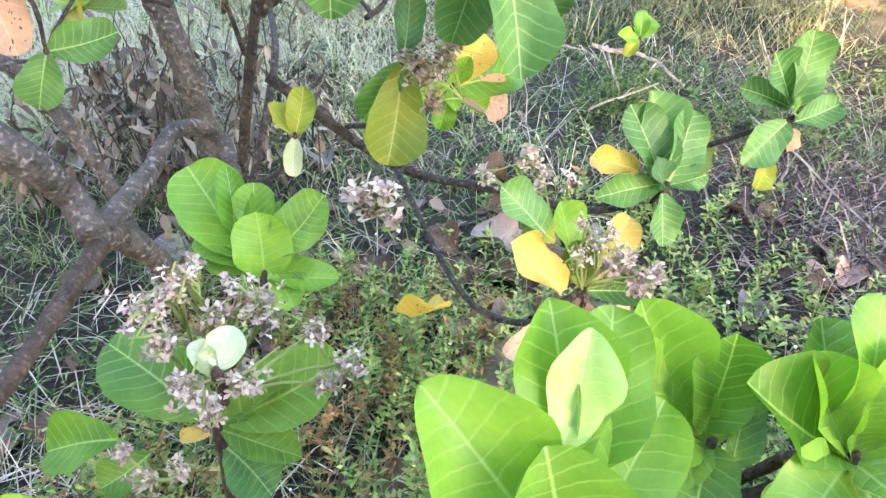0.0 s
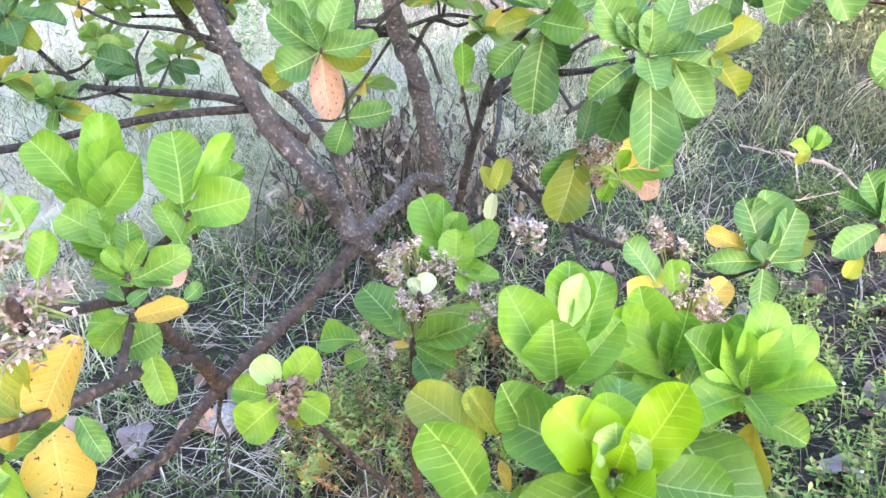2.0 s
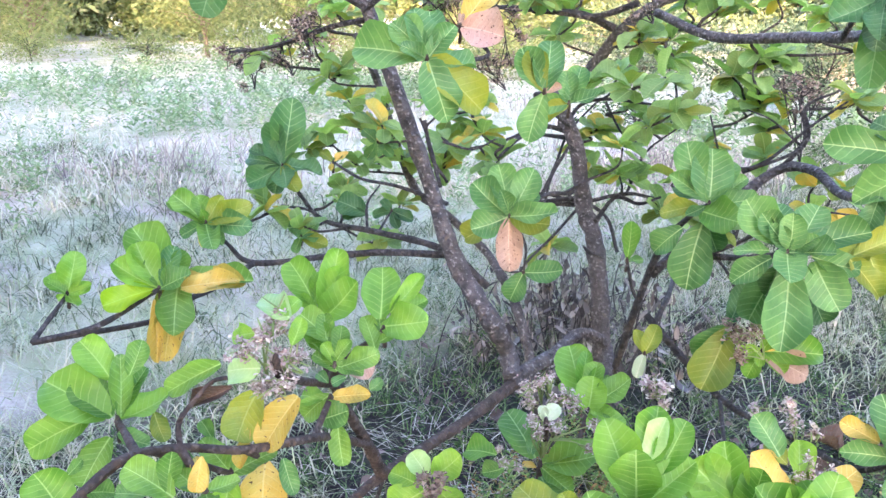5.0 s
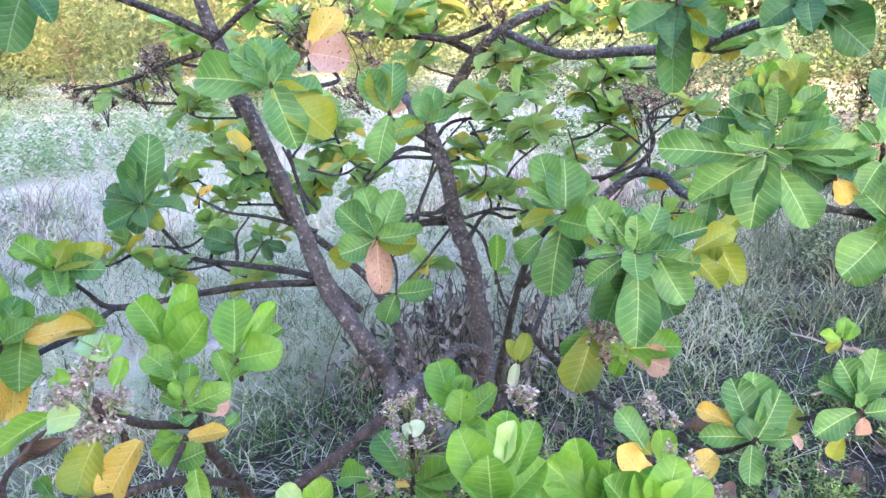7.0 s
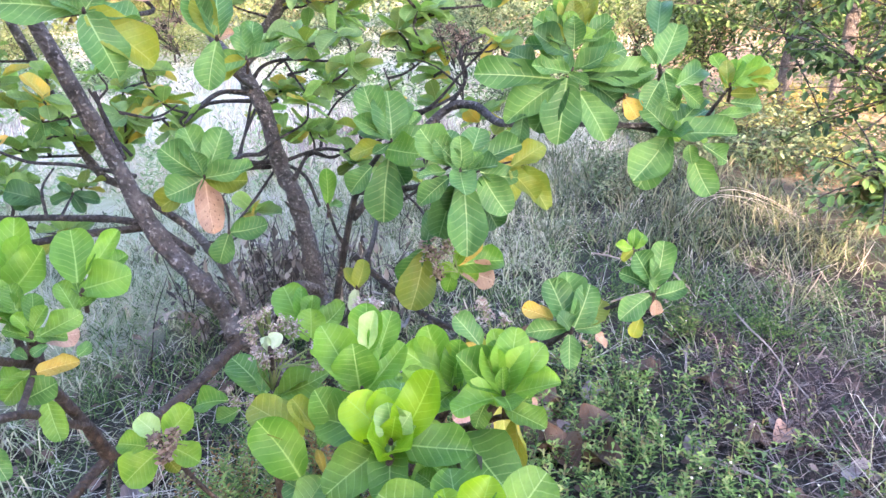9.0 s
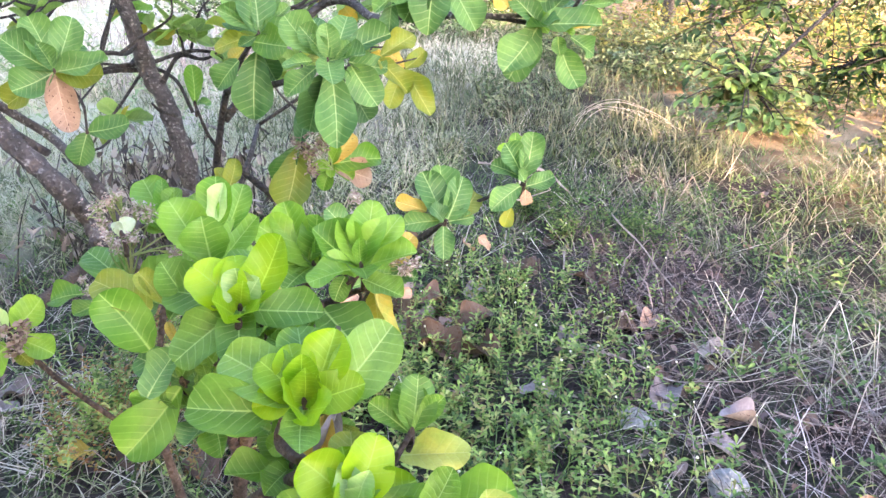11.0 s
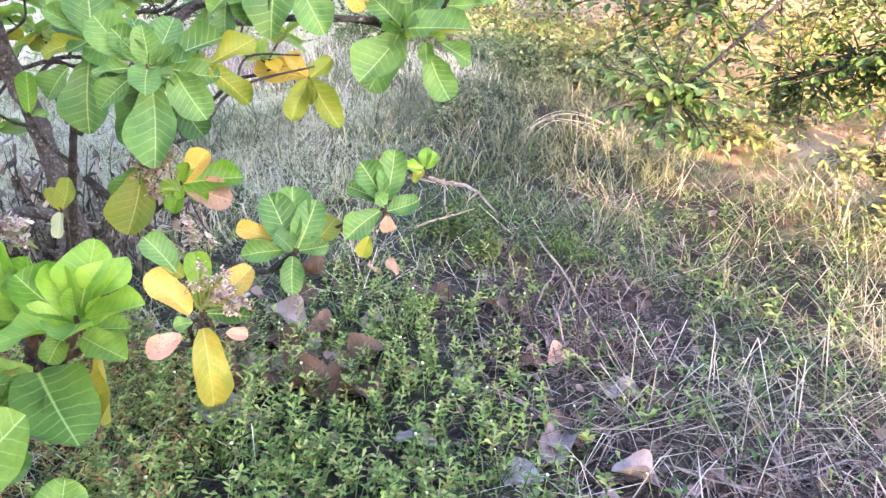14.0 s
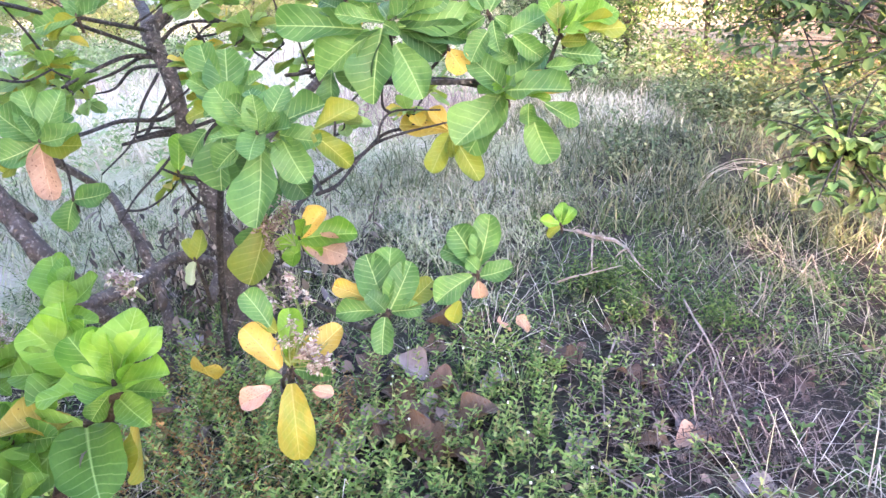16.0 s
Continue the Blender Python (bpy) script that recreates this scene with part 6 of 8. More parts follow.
rosette(shrub, (0.573, 1.101, 0.630), (0.16, -0.46, 0.87), [
    (73, 64, 0.120, 0.070, 7, "g", (0.001, 0.007, 0.015)), (177, 58, 0.102, 0.074, -13, "g", (-0.004, 0.006, 0.018)),
    (177, 24, 0.088, 0.053, -18, "g", (-0.006, 0.004, 0.016)), (-139, -24, 0.104, 0.065, -18, "g", (-0.007, -0.004, -0.003)),
    (19, 14, 0.079, 0.052, 21, "g", (0.005, -0.000, -0.006)), (-130, 48, 0.052, 0.041, -28, "g", (0.002, 0.003, 0.006)),
    (-129, -61, 0.055, 0.039, -11, "o", (-0.029, -0.034, -0.054)), (-45, -78, 0.043, 0.039, 3, "p", (0.004, -0.004, -0.014)),
], fill=0, fill_kind="g", size=0.102, seed=39)
rosette(shrub, (0.549, 2.074, 0.420), (-0.01, -0.51, 0.86), [
    (89, 71, 0.079, 0.047, 0, "b"), (-164, 12, 0.074, 0.044, -24, "b"), (40, 46, 0.076, 0.053, 12, "b"), (-145, -38, 0.063, 0.038, -15, "o"),
], fill=0, fill_kind="b", size=0.076, seed=40)
rosette(shrub, (0.026, 1.238, 0.617), (0.12, -0.48, 0.87), [
    (38, 43, 0.108, 0.065, 16, "y"), (23, 8, 0.150, 0.083, 21, "b"), (-123, -61, 0.079, 0.047, -9, "b"), (6, -38, 0.075, 0.044, 19, "b"),
    (-156, -13, 0.069, 0.041, -21, "b"), (23, -24, 0.134, 0.081, 23, "p"), (-10, 63, 0.069, 0.040, 21, "b"), (-82, -40, 0.048, 0.028, -2, "b"),
], fill=0, fill_kind="b", size=0.108, seed=41)
rosette(shrub, (-0.060, 1.220, 0.670), (0.14, -0.48, 0.86), [
    (-113, -66, 0.179, 0.108, -7, "o"), (-154, -51, 0.129, 0.065, -17, "g"), (81, 58, 0.115, 0.057, 5, "d"),
], fill=0, fill_kind="o", size=0.179, seed=42)
rosette(shrub, (0.228, 0.851, 0.468), (-0.08, -0.38, 0.92), [
    (117, 62, 0.074, 0.051, -7, "o"), (0, -2, 0.099, 0.050, 17, "g"),
], fill=0, fill_kind="o", size=0.099, seed=43)
rosette(shrub, (-0.240, 1.130, 0.570), (0.18, -0.44, 0.88), [
    (64, 64, 0.085, 0.051, 8, "o"), (-97, -59, 0.068, 0.034, -6, "w"), (158, 57, 0.069, 0.034, -9, "o"),
], fill=0, fill_kind="o", size=0.085, seed=44)
rosette(shrub, (-0.592, 0.627, 1.335), (0.40, -0.46, 0.79), [
    (-154, 10, 0.170, 0.094, -28, "g"), (167, 67, 0.115, 0.069, -7, "g"), (-176, 37, 0.122, 0.073, -19, "g"), (-15, -55, 0.134, 0.087, 10, "g"),
    (30, -36, 0.158, 0.095, 23, "o"), (34, 54, 0.090, 0.052, 22, "g"), (124, 56, 0.126, 0.073, 2, "g"), (-121, 28, 0.065, 0.038, -30, "g"),
], fill=2, fill_kind="g", size=0.134, seed=45)
rosette(shrub, (-0.681, 0.868, 1.399), (0.39, -0.49, 0.78), [
    (6, -11, 0.122, 0.104, 29, "p"), (-146, -19, 0.058, 0.029, -29, "r"), (65, 50, 0.143, 0.071, 17, "y"), (114, 74, 0.034, 0.017, 2, "p"),
], fill=0, fill_kind="p", size=0.122, seed=46)
rosette(shrub, (-0.347, 0.698, 1.278), (0.32, -0.50, 0.80), [
    (-108, -68, 0.102, 0.061, -9, "g"), (34, 20, 0.037, 0.019, 26, "p"), (-176, 56, 0.100, 0.060, -15, "g"), (110, 65, 0.115, 0.066, 3, "g"),
    (174, 64, 0.090, 0.052, -10, "o"),
], fill=0, fill_kind="g", size=0.152, seed=47)
rosette(shrub, (-0.370, 1.270, 0.770), (0.22, -0.48, 0.85), [
    (105, 74, 0.112, 0.051, 1, "b"), (30, 5, 0.046, 0.023, 23, "g"),
], fill=0, fill_kind="g", size=0.112, seed=48)
rosette(shrub, (-0.550, 1.200, 1.200), (0.29, -0.51, 0.81), [
    (175, 80, 0.090, 0.060, -5, "g"), (-149, -9, 0.115, 0.066, -27, "g"), (74, 69, 0.110, 0.064, 8, "g"), (-143, -27, 0.096, 0.056, -25, "o"),
], fill=1, fill_kind="g", size=0.10, seed=49)
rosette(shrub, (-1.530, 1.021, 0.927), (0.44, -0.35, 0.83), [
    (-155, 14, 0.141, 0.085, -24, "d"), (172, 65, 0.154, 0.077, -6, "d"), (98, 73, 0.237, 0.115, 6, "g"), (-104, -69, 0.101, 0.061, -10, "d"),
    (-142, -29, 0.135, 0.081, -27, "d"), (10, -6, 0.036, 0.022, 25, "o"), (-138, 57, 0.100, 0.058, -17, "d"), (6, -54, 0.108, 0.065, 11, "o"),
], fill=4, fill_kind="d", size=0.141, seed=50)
rosette(shrub, (-1.189, 0.466, 0.903), (0.46, -0.29, 0.84), [
    (-162, 34, 0.112, 0.067, -16, "m"), (171, 65, 0.078, 0.047, -4, "m"), (57, 59, 0.081, 0.040, 18, "o"), (36, 25, 0.129, 0.058, 28, "o"),
    (29, 1, 0.122, 0.061, 25, "g"), (6, -35, 0.070, 0.035, 13, "g"), (-133, -25, 0.074, 0.037, -25, "g"), (-59, 67, 0.041, 0.024, -18, "b"),
], fill=3, fill_kind="m", size=0.112, seed=51)
rosette(shrub, (-1.042, 0.280, 0.831), (0.45, -0.26, 0.86), [
    (31, 7, 0.146, 0.066, 25, "y"), (-70, -65, 0.188, 0.066, -7, "y"), (-134, -48, 0.078, 0.039, -23, "o"), (-158, 21, 0.104, 0.061, -18, "m"),
    (114, 74, 0.073, 0.043, 5, "m"), (-166, 41, 0.164, 0.095, -12, "m"),
], fill=3, fill_kind="m", size=0.164, seed=52)
rosette(shrub, (-1.261, 0.127, 0.790), (0.47, -0.21, 0.86), [
    (106, 68, 0.103, 0.060, 8, "b"), (-160, 34, 0.064, 0.037, -13, "b"), (45, 25, 0.057, 0.033, 26, "b"), (-135, -25, 0.029, 0.017, -26, "b"),
], fill=3, fill_kind="b", size=0.064, seed=53)
rosette(shrub, (-1.044, 0.230, 0.825), (0.44, -0.26, 0.86), [
    (-176, 53, 0.113, 0.070, -8, "b", (-0.001, 0.001, 0.004)), (-151, 27, 0.117, 0.059, -17, "b", (-0.000, -0.000, -0.000)),
    (-127, -17, 0.114, 0.063, -23, "n", (-0.008, -0.005, -0.000)), (110, 59, 0.102, 0.046, 8, "g", (0.007, 0.007, 0.004)),
    (158, 60, 0.079, 0.047, -2, "m", (-0.001, 0.001, 0.004)), (91, 48, 0.079, 0.040, 14, "m", (0.008, 0.005, -0.000)),
    (39, 12, 0.128, 0.054, 24, "y", (0.038, 0.028, 0.004)), (-39, -68, 0.146, 0.032, -1, "y", (-0.004, -0.011, -0.018)),
], fill=1, fill_kind="m", size=0.117, seed=54)
rosette(shrub, (-0.528, -0.161, 0.863), (0.40, -0.20, 0.89), [
    (-148, 34, 0.108, 0.078, -14, "b", (-0.011, -0.006, 0.003)), (-170, 39, 0.074, 0.049, -9, "b", (-0.022, 0.010, 0.053)),
    (101, 57, 0.054, 0.033, 10, "m", (-0.003, 0.026, 0.059)), (135, 69, 0.092, 0.032, 3, "m", (0.003, 0.003, 0.003)),
    (-125, -22, 0.098, 0.059, -21, "b", (-0.033, -0.021, 0.003)), (-88, -49, 0.076, 0.050, -13, "m", (-0.003, -0.011, -0.020)),
    (31, -22, 0.050, 0.028, 15, "g", (0.003, -0.005, -0.015)), (-170, 28, 0.080, 0.056, -11, "m", (-0.006, -0.003, 0.003)),
    (95, 50, 0.075, 0.030, 12, "m", (-0.002, 0.003, 0.008)), (-135, -26, 0.094, 0.039, -22, "m", (0.103, 0.110, 0.081)),
] + [
    (-137, -21, 0.077, 0.023, -22, "r", (0.125, 0.110, 0.050)), (-5, -59, 0.046, 0.027, 4, "o", (0.039, 0.034, 0.014)),
], fill=1, fill_kind="b", size=0.092, seed=55)
rosette(shrub, (-0.395, -0.280, 0.870), (0.39, -0.16, 0.91), [
    (-164, 55, 0.070, 0.057, -7, "b", (-0.009, -0.022, -0.033)), (-148, 38, 0.048, 0.038, -12, "b", (-0.014, -0.029, -0.042)),
    (60, 47, 0.037, 0.030, 20, "b", (0.017, -0.006, -0.038)), (-152, 29, 0.071, 0.044, -12, "m", (0.092, 0.062, -0.002)),
    (119, 64, 0.048, 0.029, 6, "m", (0.082, 0.059, 0.004)), (73, 44, 0.023, 0.016, 17, "m", (-0.021, -0.006, 0.019)),
    (-72, -68, 0.047, 0.023, -8, "y", (0.106, 0.095, 0.047)), (-149, -3, 0.037, 0.022, -18, "g", (0.062, 0.043, -0.000)),
    (-135, -25, 0.034, 0.024, -21, "b", (0.083, 0.049, -0.019)),
], fill=1, fill_kind="m", size=0.048, seed=56)
rosette(shrub, (-0.351, -0.146, 0.815), (0.35, -0.22, 0.91), [
    (-1, -57, 0.050, 0.030, 6, "b"), (-157, 29, 0.043, 0.026, -13, "g"), (-159, 31, 0.080, 0.048, -12, "g"), (168, 62, 0.047, 0.023, -3, "y"),
], fill=3, fill_kind="m", size=0.050, seed=57)
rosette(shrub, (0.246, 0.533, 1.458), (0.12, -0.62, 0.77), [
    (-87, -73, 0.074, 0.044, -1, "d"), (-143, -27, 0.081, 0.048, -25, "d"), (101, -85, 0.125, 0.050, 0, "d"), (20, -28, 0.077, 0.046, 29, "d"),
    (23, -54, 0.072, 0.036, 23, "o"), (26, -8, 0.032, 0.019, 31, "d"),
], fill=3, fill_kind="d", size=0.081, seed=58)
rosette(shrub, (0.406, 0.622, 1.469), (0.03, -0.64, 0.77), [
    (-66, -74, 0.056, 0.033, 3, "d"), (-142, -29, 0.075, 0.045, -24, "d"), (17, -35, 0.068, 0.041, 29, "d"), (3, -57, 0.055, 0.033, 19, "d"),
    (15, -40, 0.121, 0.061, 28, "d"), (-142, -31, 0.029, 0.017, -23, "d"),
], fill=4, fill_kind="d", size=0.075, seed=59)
rosette(shrub, (0.592, 1.274, 1.010), (-0.04, -0.55, 0.83), [
    (-137, -43, 0.166, 0.099, -13, "g"), (-168, 46, 0.111, 0.066, -25, "g"), (-122, -61, 0.062, 0.036, -6, "g"),
], fill=4, fill_kind="g", size=0.166, seed=60)
rosette(shrub, (0.090, 2.240, 0.700), (0.20, -0.52, 0.83), [
    (-123, -56, 0.176, 0.088, -12, "o"), (-10, -55, 0.214, 0.096, 14, "o"), (-168, 12, 0.206, 0.103, -24, "y"), (37, 34, 0.114, 0.068, 21, "o"),
    (178, 47, 0.125, 0.062, -17, "y"), (-71, -60, 0.104, 0.052, 0, "o"),
], fill=0, fill_kind="o", size=0.206, seed=61)
rosette(shrub, (-0.531, 0.081, 1.505), (0.54, -0.36, 0.76), [
    (6, -54, 0.069, 0.035, 12, "d"), (-111, -67, 0.096, 0.058, -14, "d"),
], fill=0, fill_kind="d", size=0.096, seed=62)
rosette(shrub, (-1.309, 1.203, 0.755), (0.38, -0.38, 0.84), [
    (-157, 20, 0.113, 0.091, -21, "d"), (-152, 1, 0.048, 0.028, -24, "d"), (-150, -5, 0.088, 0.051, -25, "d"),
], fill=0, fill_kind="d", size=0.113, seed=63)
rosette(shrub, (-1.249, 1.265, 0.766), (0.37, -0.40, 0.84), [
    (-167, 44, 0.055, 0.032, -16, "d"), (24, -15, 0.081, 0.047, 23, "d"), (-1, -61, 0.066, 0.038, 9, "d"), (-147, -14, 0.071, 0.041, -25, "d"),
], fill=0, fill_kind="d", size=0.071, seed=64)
rosette(shrub, (-1.522, 1.085, 0.660), (0.41, -0.34, 0.85), [
    (-170, 48, 0.090, 0.052, -13, "g"), (43, 42, 0.083, 0.048, 23, "g"), (-115, -65, 0.062, 0.036, -13, "g"), (25, -12, 0.100, 0.058, 22, "o"),
], fill=3, fill_kind="g", size=0.090, seed=65)
rosette(shrub, (-1.314, 1.269, 0.998), (0.40, -0.41, 0.82), [
    (-165, 39, 0.075, 0.044, -18, "g"), (18, -34, 0.070, 0.040, 20, "g"), (-130, -52, 0.070, 0.040, -19, "g"), (73, 68, 0.080, 0.032, 10, "y"),
], fill=3, fill_kind="g", size=0.075, seed=66)
rosette(shrub, (-1.450, 1.185, 0.925), (0.42, -0.38, 0.82), [
    (-115, -65, 0.031, 0.018, -13, "y"), (-164, 38, 0.062, 0.036, -18, "o"), (48, 49, 0.049, 0.028, 21, "g"),
], fill=1, fill_kind="y", size=0.062, seed=67)


# ---- trees and bushes round the field ----
def crown_spots(centre, size, n, leaf, seed, hang=0.0, lumps=9):
    """Leaf places in uneven lumps with gaps between."""
    rng = random.Random(seed)
    c, s = Vector(centre), Vector(size)
    cores = [(Vector([rng.gauss(0, 0.42) * k for k in s]), rng.uniform(0.16, 0.38)) for _ in range(lumps)]
    spots = []
    for _ in range(n):
        core, r = rng.choice(cores)
        p = c + core + Vector([rng.gauss(0, r) * k for k in s])
        turn = leaf_turn(Vector((rng.gauss(0, 0.4), rng.gauss(0, 0.4), 1)).normalized(), rng.uniform(0, 360), rng.uniform(-50, 30) - hang)
        spots.append((p, turn, leaf * rng.uniform(0.6, 1.25), leaf * rng.uniform(0.35, 0.55)))
    return spots, [c + a for a, _ in cores]


def tree(name, foot, height, girth, crown, size, n, leaf, mat, bark, seed, label, category="tree", hang=0.0, lumps=9, cols=2, rows=3):
    x, y = foot
    base = Vector((x, y, hill(min(x, 20), min(y, 20)) - 0.05))
    t = thing(name, base, label, category)
    rng = random.Random(seed)
    top = Vector(crown) + Vector((0, 0, -0.2 * size[2]))
    spots, cores = crown_spots(crown, size, n, leaf, seed, hang, lumps)
    mid = base.lerp(top, 0.5) + Vector((rng.uniform(-0.1, 0.1), rng.uniform(-0.1, 0.1), 0)) * height * 0.3
    limb("trunk", [base, mid, top], [girth, girth * 0.75, girth * 0.5], bark, t, sides=10, wobble=0.12, seed=seed)
    for k, c in enumerate(cores):
        s = base.lerp(top, rng.uniform(0.45, 0.95))
        limb("limb", [s, s.lerp(c, 0.5) + Vector((rng.uniform(-0.1, 0.1), rng.uniform(-0.1, 0.1), 0.08)), c], [girth * 0.32, girth * 0.2, girth * 0.08], bark, t, sides=6, seed=seed + k)
    scatter_leaves("crown", spots, t, mat, nu=cols, nv=rows)
    return t


def twiggy_tree(foot, girth, ways, label, seed):
    """A slim tree whose limbs reach out and carry leafy sprays: ways are rows of place, spread, number of leaves and leaf length."""
    base = Vector((*foot, hill(*foot) - 0.05))
    t = thing("small_tree", base, label, "tree")
    rng = random.Random(seed)
    top = base + Vector((0.05, 0.05, 2.3))
    limb("trunk", [base, base.lerp(top, 0.5) + Vector((0.06, 0, 0)), top], [girth, girth * 0.8, girth * 0.5], BARK, t, sides=10, seed=seed)
    for k, (c, r, n, leaf) in enumerate(ways):
        c = Vector(c)
        s = base.lerp(top, rng.uniform(0.55, 0.95))
        limb("limb", [s, s.lerp(c, 0.55) + Vector((0, 0, 0.25)), c], [girth * 0.3, girth * 0.2, 0.006], BARK_THIN, t, sides=6, seed=seed + k)
        spots = []
        for _ in range(max(3, n // 14)):
            tip = c + Vector((rng.gauss(0, r), rng.gauss(0, r), rng.gauss(0, r * 0.7)))
            limb("twig", [c, c.lerp(tip, 0.6) + Vector((0, 0, 0.02)), tip], [0.005, 0.003, 0.002], BARK_THIN, t, sides=4, seed=seed + k)
            way = (tip - c).normalized()
            for q in range(14):
                at = c.lerp(tip, 0.25 + 0.75 * q / 13)
                a = math.degrees(math.atan2(way.y, way.x)) + (70 if q % 2 else -70) * (0 if q == 13 else 1)
                spots.append((at, leaf_turn(Vector((0, 0, 1)), a + rng.uniform(-25, 25), rng.uniform(-45, 10)), leaf * rng.uniform(0.7, 1.2), leaf * rng.uniform(0.38, 0.52)))
        scatter_leaves("spray", spots, t, WEED if k == 0 else BUSH, nu=2, nv=4)
    return t


twiggy_tree((3.35, 3.2), 0.05, [((1.40, 2.12, 0.70), 0.14, 560, 0.055), ((1.5, 2.95, 1.05), 0.26, 300, 0.06), ((1.66, 2.75, 0.95), 0.24, 240, 0.06), ((1.95, 3.0, 1.15), 0.34, 320, 0.065),
            ((1.25, 3.4, 1.15), 0.26, 200, 0.06), ((2.3, 3.3, 1.1), 0.36, 300, 0.065), ((2.37, 2.65, 0.79), 0.16, 420, 0.055), ((2.45, 2.49, 0.74), 0.18, 420, 0.055), ((2.33, 2.88, 0.73), 0.18, 300, 0.055), ((2.24, 3.23, 0.61), 0.2, 260, 0.055)], "small leafy tree with drooping dark green sprays", 61)
twiggy_tree((2.3, 8.6), 0.085, [((1.9, 8.0, 1.75), 0.5, 330, 0.10), ((2.5, 8.1, 1.7), 0.5, 330, 0.10), ((1.5, 8.3, 1.4), 0.4, 200, 0.10), ((1.2, 7.6, 1.25), 0.4, 260, 0.09), ((2.2, 7.6, 1.1), 0.45, 300, 0.08)], "slender grey tree with dark foliage at the field's edge", 62)
twiggy_tree((2.54, 7.35), 0.085, [((2.7, 7.0, 1.6), 0.45, 330, 0.09), ((3.2, 7.0, 1.5), 0.45, 300, 0.09), ((2.2, 7.1, 1.35), 0.35, 180, 0.08)], "slender grey tree with dark foliage at the field's edge", 65)
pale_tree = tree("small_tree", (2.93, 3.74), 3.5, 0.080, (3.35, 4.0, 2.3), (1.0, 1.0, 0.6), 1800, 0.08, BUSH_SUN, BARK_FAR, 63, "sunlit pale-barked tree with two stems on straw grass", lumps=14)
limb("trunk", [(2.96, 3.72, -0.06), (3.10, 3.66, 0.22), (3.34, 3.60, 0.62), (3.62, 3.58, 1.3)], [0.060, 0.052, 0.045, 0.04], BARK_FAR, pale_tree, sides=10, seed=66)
tree("small_tree", (5.6, 8.5), 3.5, 0.10, (5.4, 8.3, 2.2), (1.5, 1.2, 1.2), 2400, 0.11, BUSH_SUN_GOLD, BARK_FAR, 64, "sunlit leafy tree behind the straw grass", lumps=14)
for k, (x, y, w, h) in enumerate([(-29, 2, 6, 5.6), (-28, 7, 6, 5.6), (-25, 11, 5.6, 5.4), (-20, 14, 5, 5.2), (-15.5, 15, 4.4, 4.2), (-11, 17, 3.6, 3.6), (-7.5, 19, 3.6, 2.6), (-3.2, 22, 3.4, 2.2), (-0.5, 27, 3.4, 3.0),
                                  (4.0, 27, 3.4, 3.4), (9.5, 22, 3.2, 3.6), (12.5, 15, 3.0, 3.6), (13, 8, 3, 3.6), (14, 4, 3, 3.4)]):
    tree("bush", (x, y), h, 0.08, (x, y, h * 0.42), (w * 0.62, 1.2, h * 0.42), 13000, 0.115, BUSH_SUN_HAZE if k < 6 else BUSH_BLUE if k < 10 else BUSH_SUN_GOLD, BARK_FAR, 70 + k,
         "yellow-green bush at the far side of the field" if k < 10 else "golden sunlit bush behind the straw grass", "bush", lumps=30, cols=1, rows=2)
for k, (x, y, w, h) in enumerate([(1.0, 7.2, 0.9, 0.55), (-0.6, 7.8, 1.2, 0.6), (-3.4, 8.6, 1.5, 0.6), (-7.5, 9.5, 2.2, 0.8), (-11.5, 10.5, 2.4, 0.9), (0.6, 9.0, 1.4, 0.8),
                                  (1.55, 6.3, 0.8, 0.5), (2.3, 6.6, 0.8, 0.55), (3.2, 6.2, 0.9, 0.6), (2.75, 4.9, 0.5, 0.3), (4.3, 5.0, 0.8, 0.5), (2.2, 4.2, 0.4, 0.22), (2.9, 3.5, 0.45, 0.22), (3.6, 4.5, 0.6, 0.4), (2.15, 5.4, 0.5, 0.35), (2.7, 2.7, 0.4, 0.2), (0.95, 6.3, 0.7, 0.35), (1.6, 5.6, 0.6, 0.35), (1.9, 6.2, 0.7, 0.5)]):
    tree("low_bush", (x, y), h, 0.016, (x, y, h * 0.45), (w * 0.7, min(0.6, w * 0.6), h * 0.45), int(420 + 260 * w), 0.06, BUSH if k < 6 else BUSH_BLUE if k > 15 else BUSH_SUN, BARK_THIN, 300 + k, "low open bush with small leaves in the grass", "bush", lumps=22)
for k, (x, y, w, h) in enumerate([(-1.6, 10.5, 1.4, 1.7), (-0.3, 9.8, 1.3, 1.5), (0.7, 10.4, 1.4, 2.1), (1.5, 9.4, 1.0, 1.6), (-3.0, 11.5, 1.8, 1.6), (3.4, 9.6, 1.2, 1.9), (4.4, 8.4, 1.2, 1.6)]):
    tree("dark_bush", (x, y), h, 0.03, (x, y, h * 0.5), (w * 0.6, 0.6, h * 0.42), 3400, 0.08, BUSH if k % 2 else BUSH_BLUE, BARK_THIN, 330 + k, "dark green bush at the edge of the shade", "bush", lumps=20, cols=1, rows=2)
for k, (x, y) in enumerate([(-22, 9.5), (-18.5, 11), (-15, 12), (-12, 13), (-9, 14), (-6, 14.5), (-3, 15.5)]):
    tree("hedge_bush", (x, y), 1.6, 0.03, (x, y, 0.6), (1.5, 0.8, 0.5), 2600, 0.09, BUSH_SUN_HAZE if k < 5 else BUSH_BLUE, BARK_THIN, 140 + k, "low sunlit bush where the field ends", "bush", lumps=26, cols=1, rows=2)
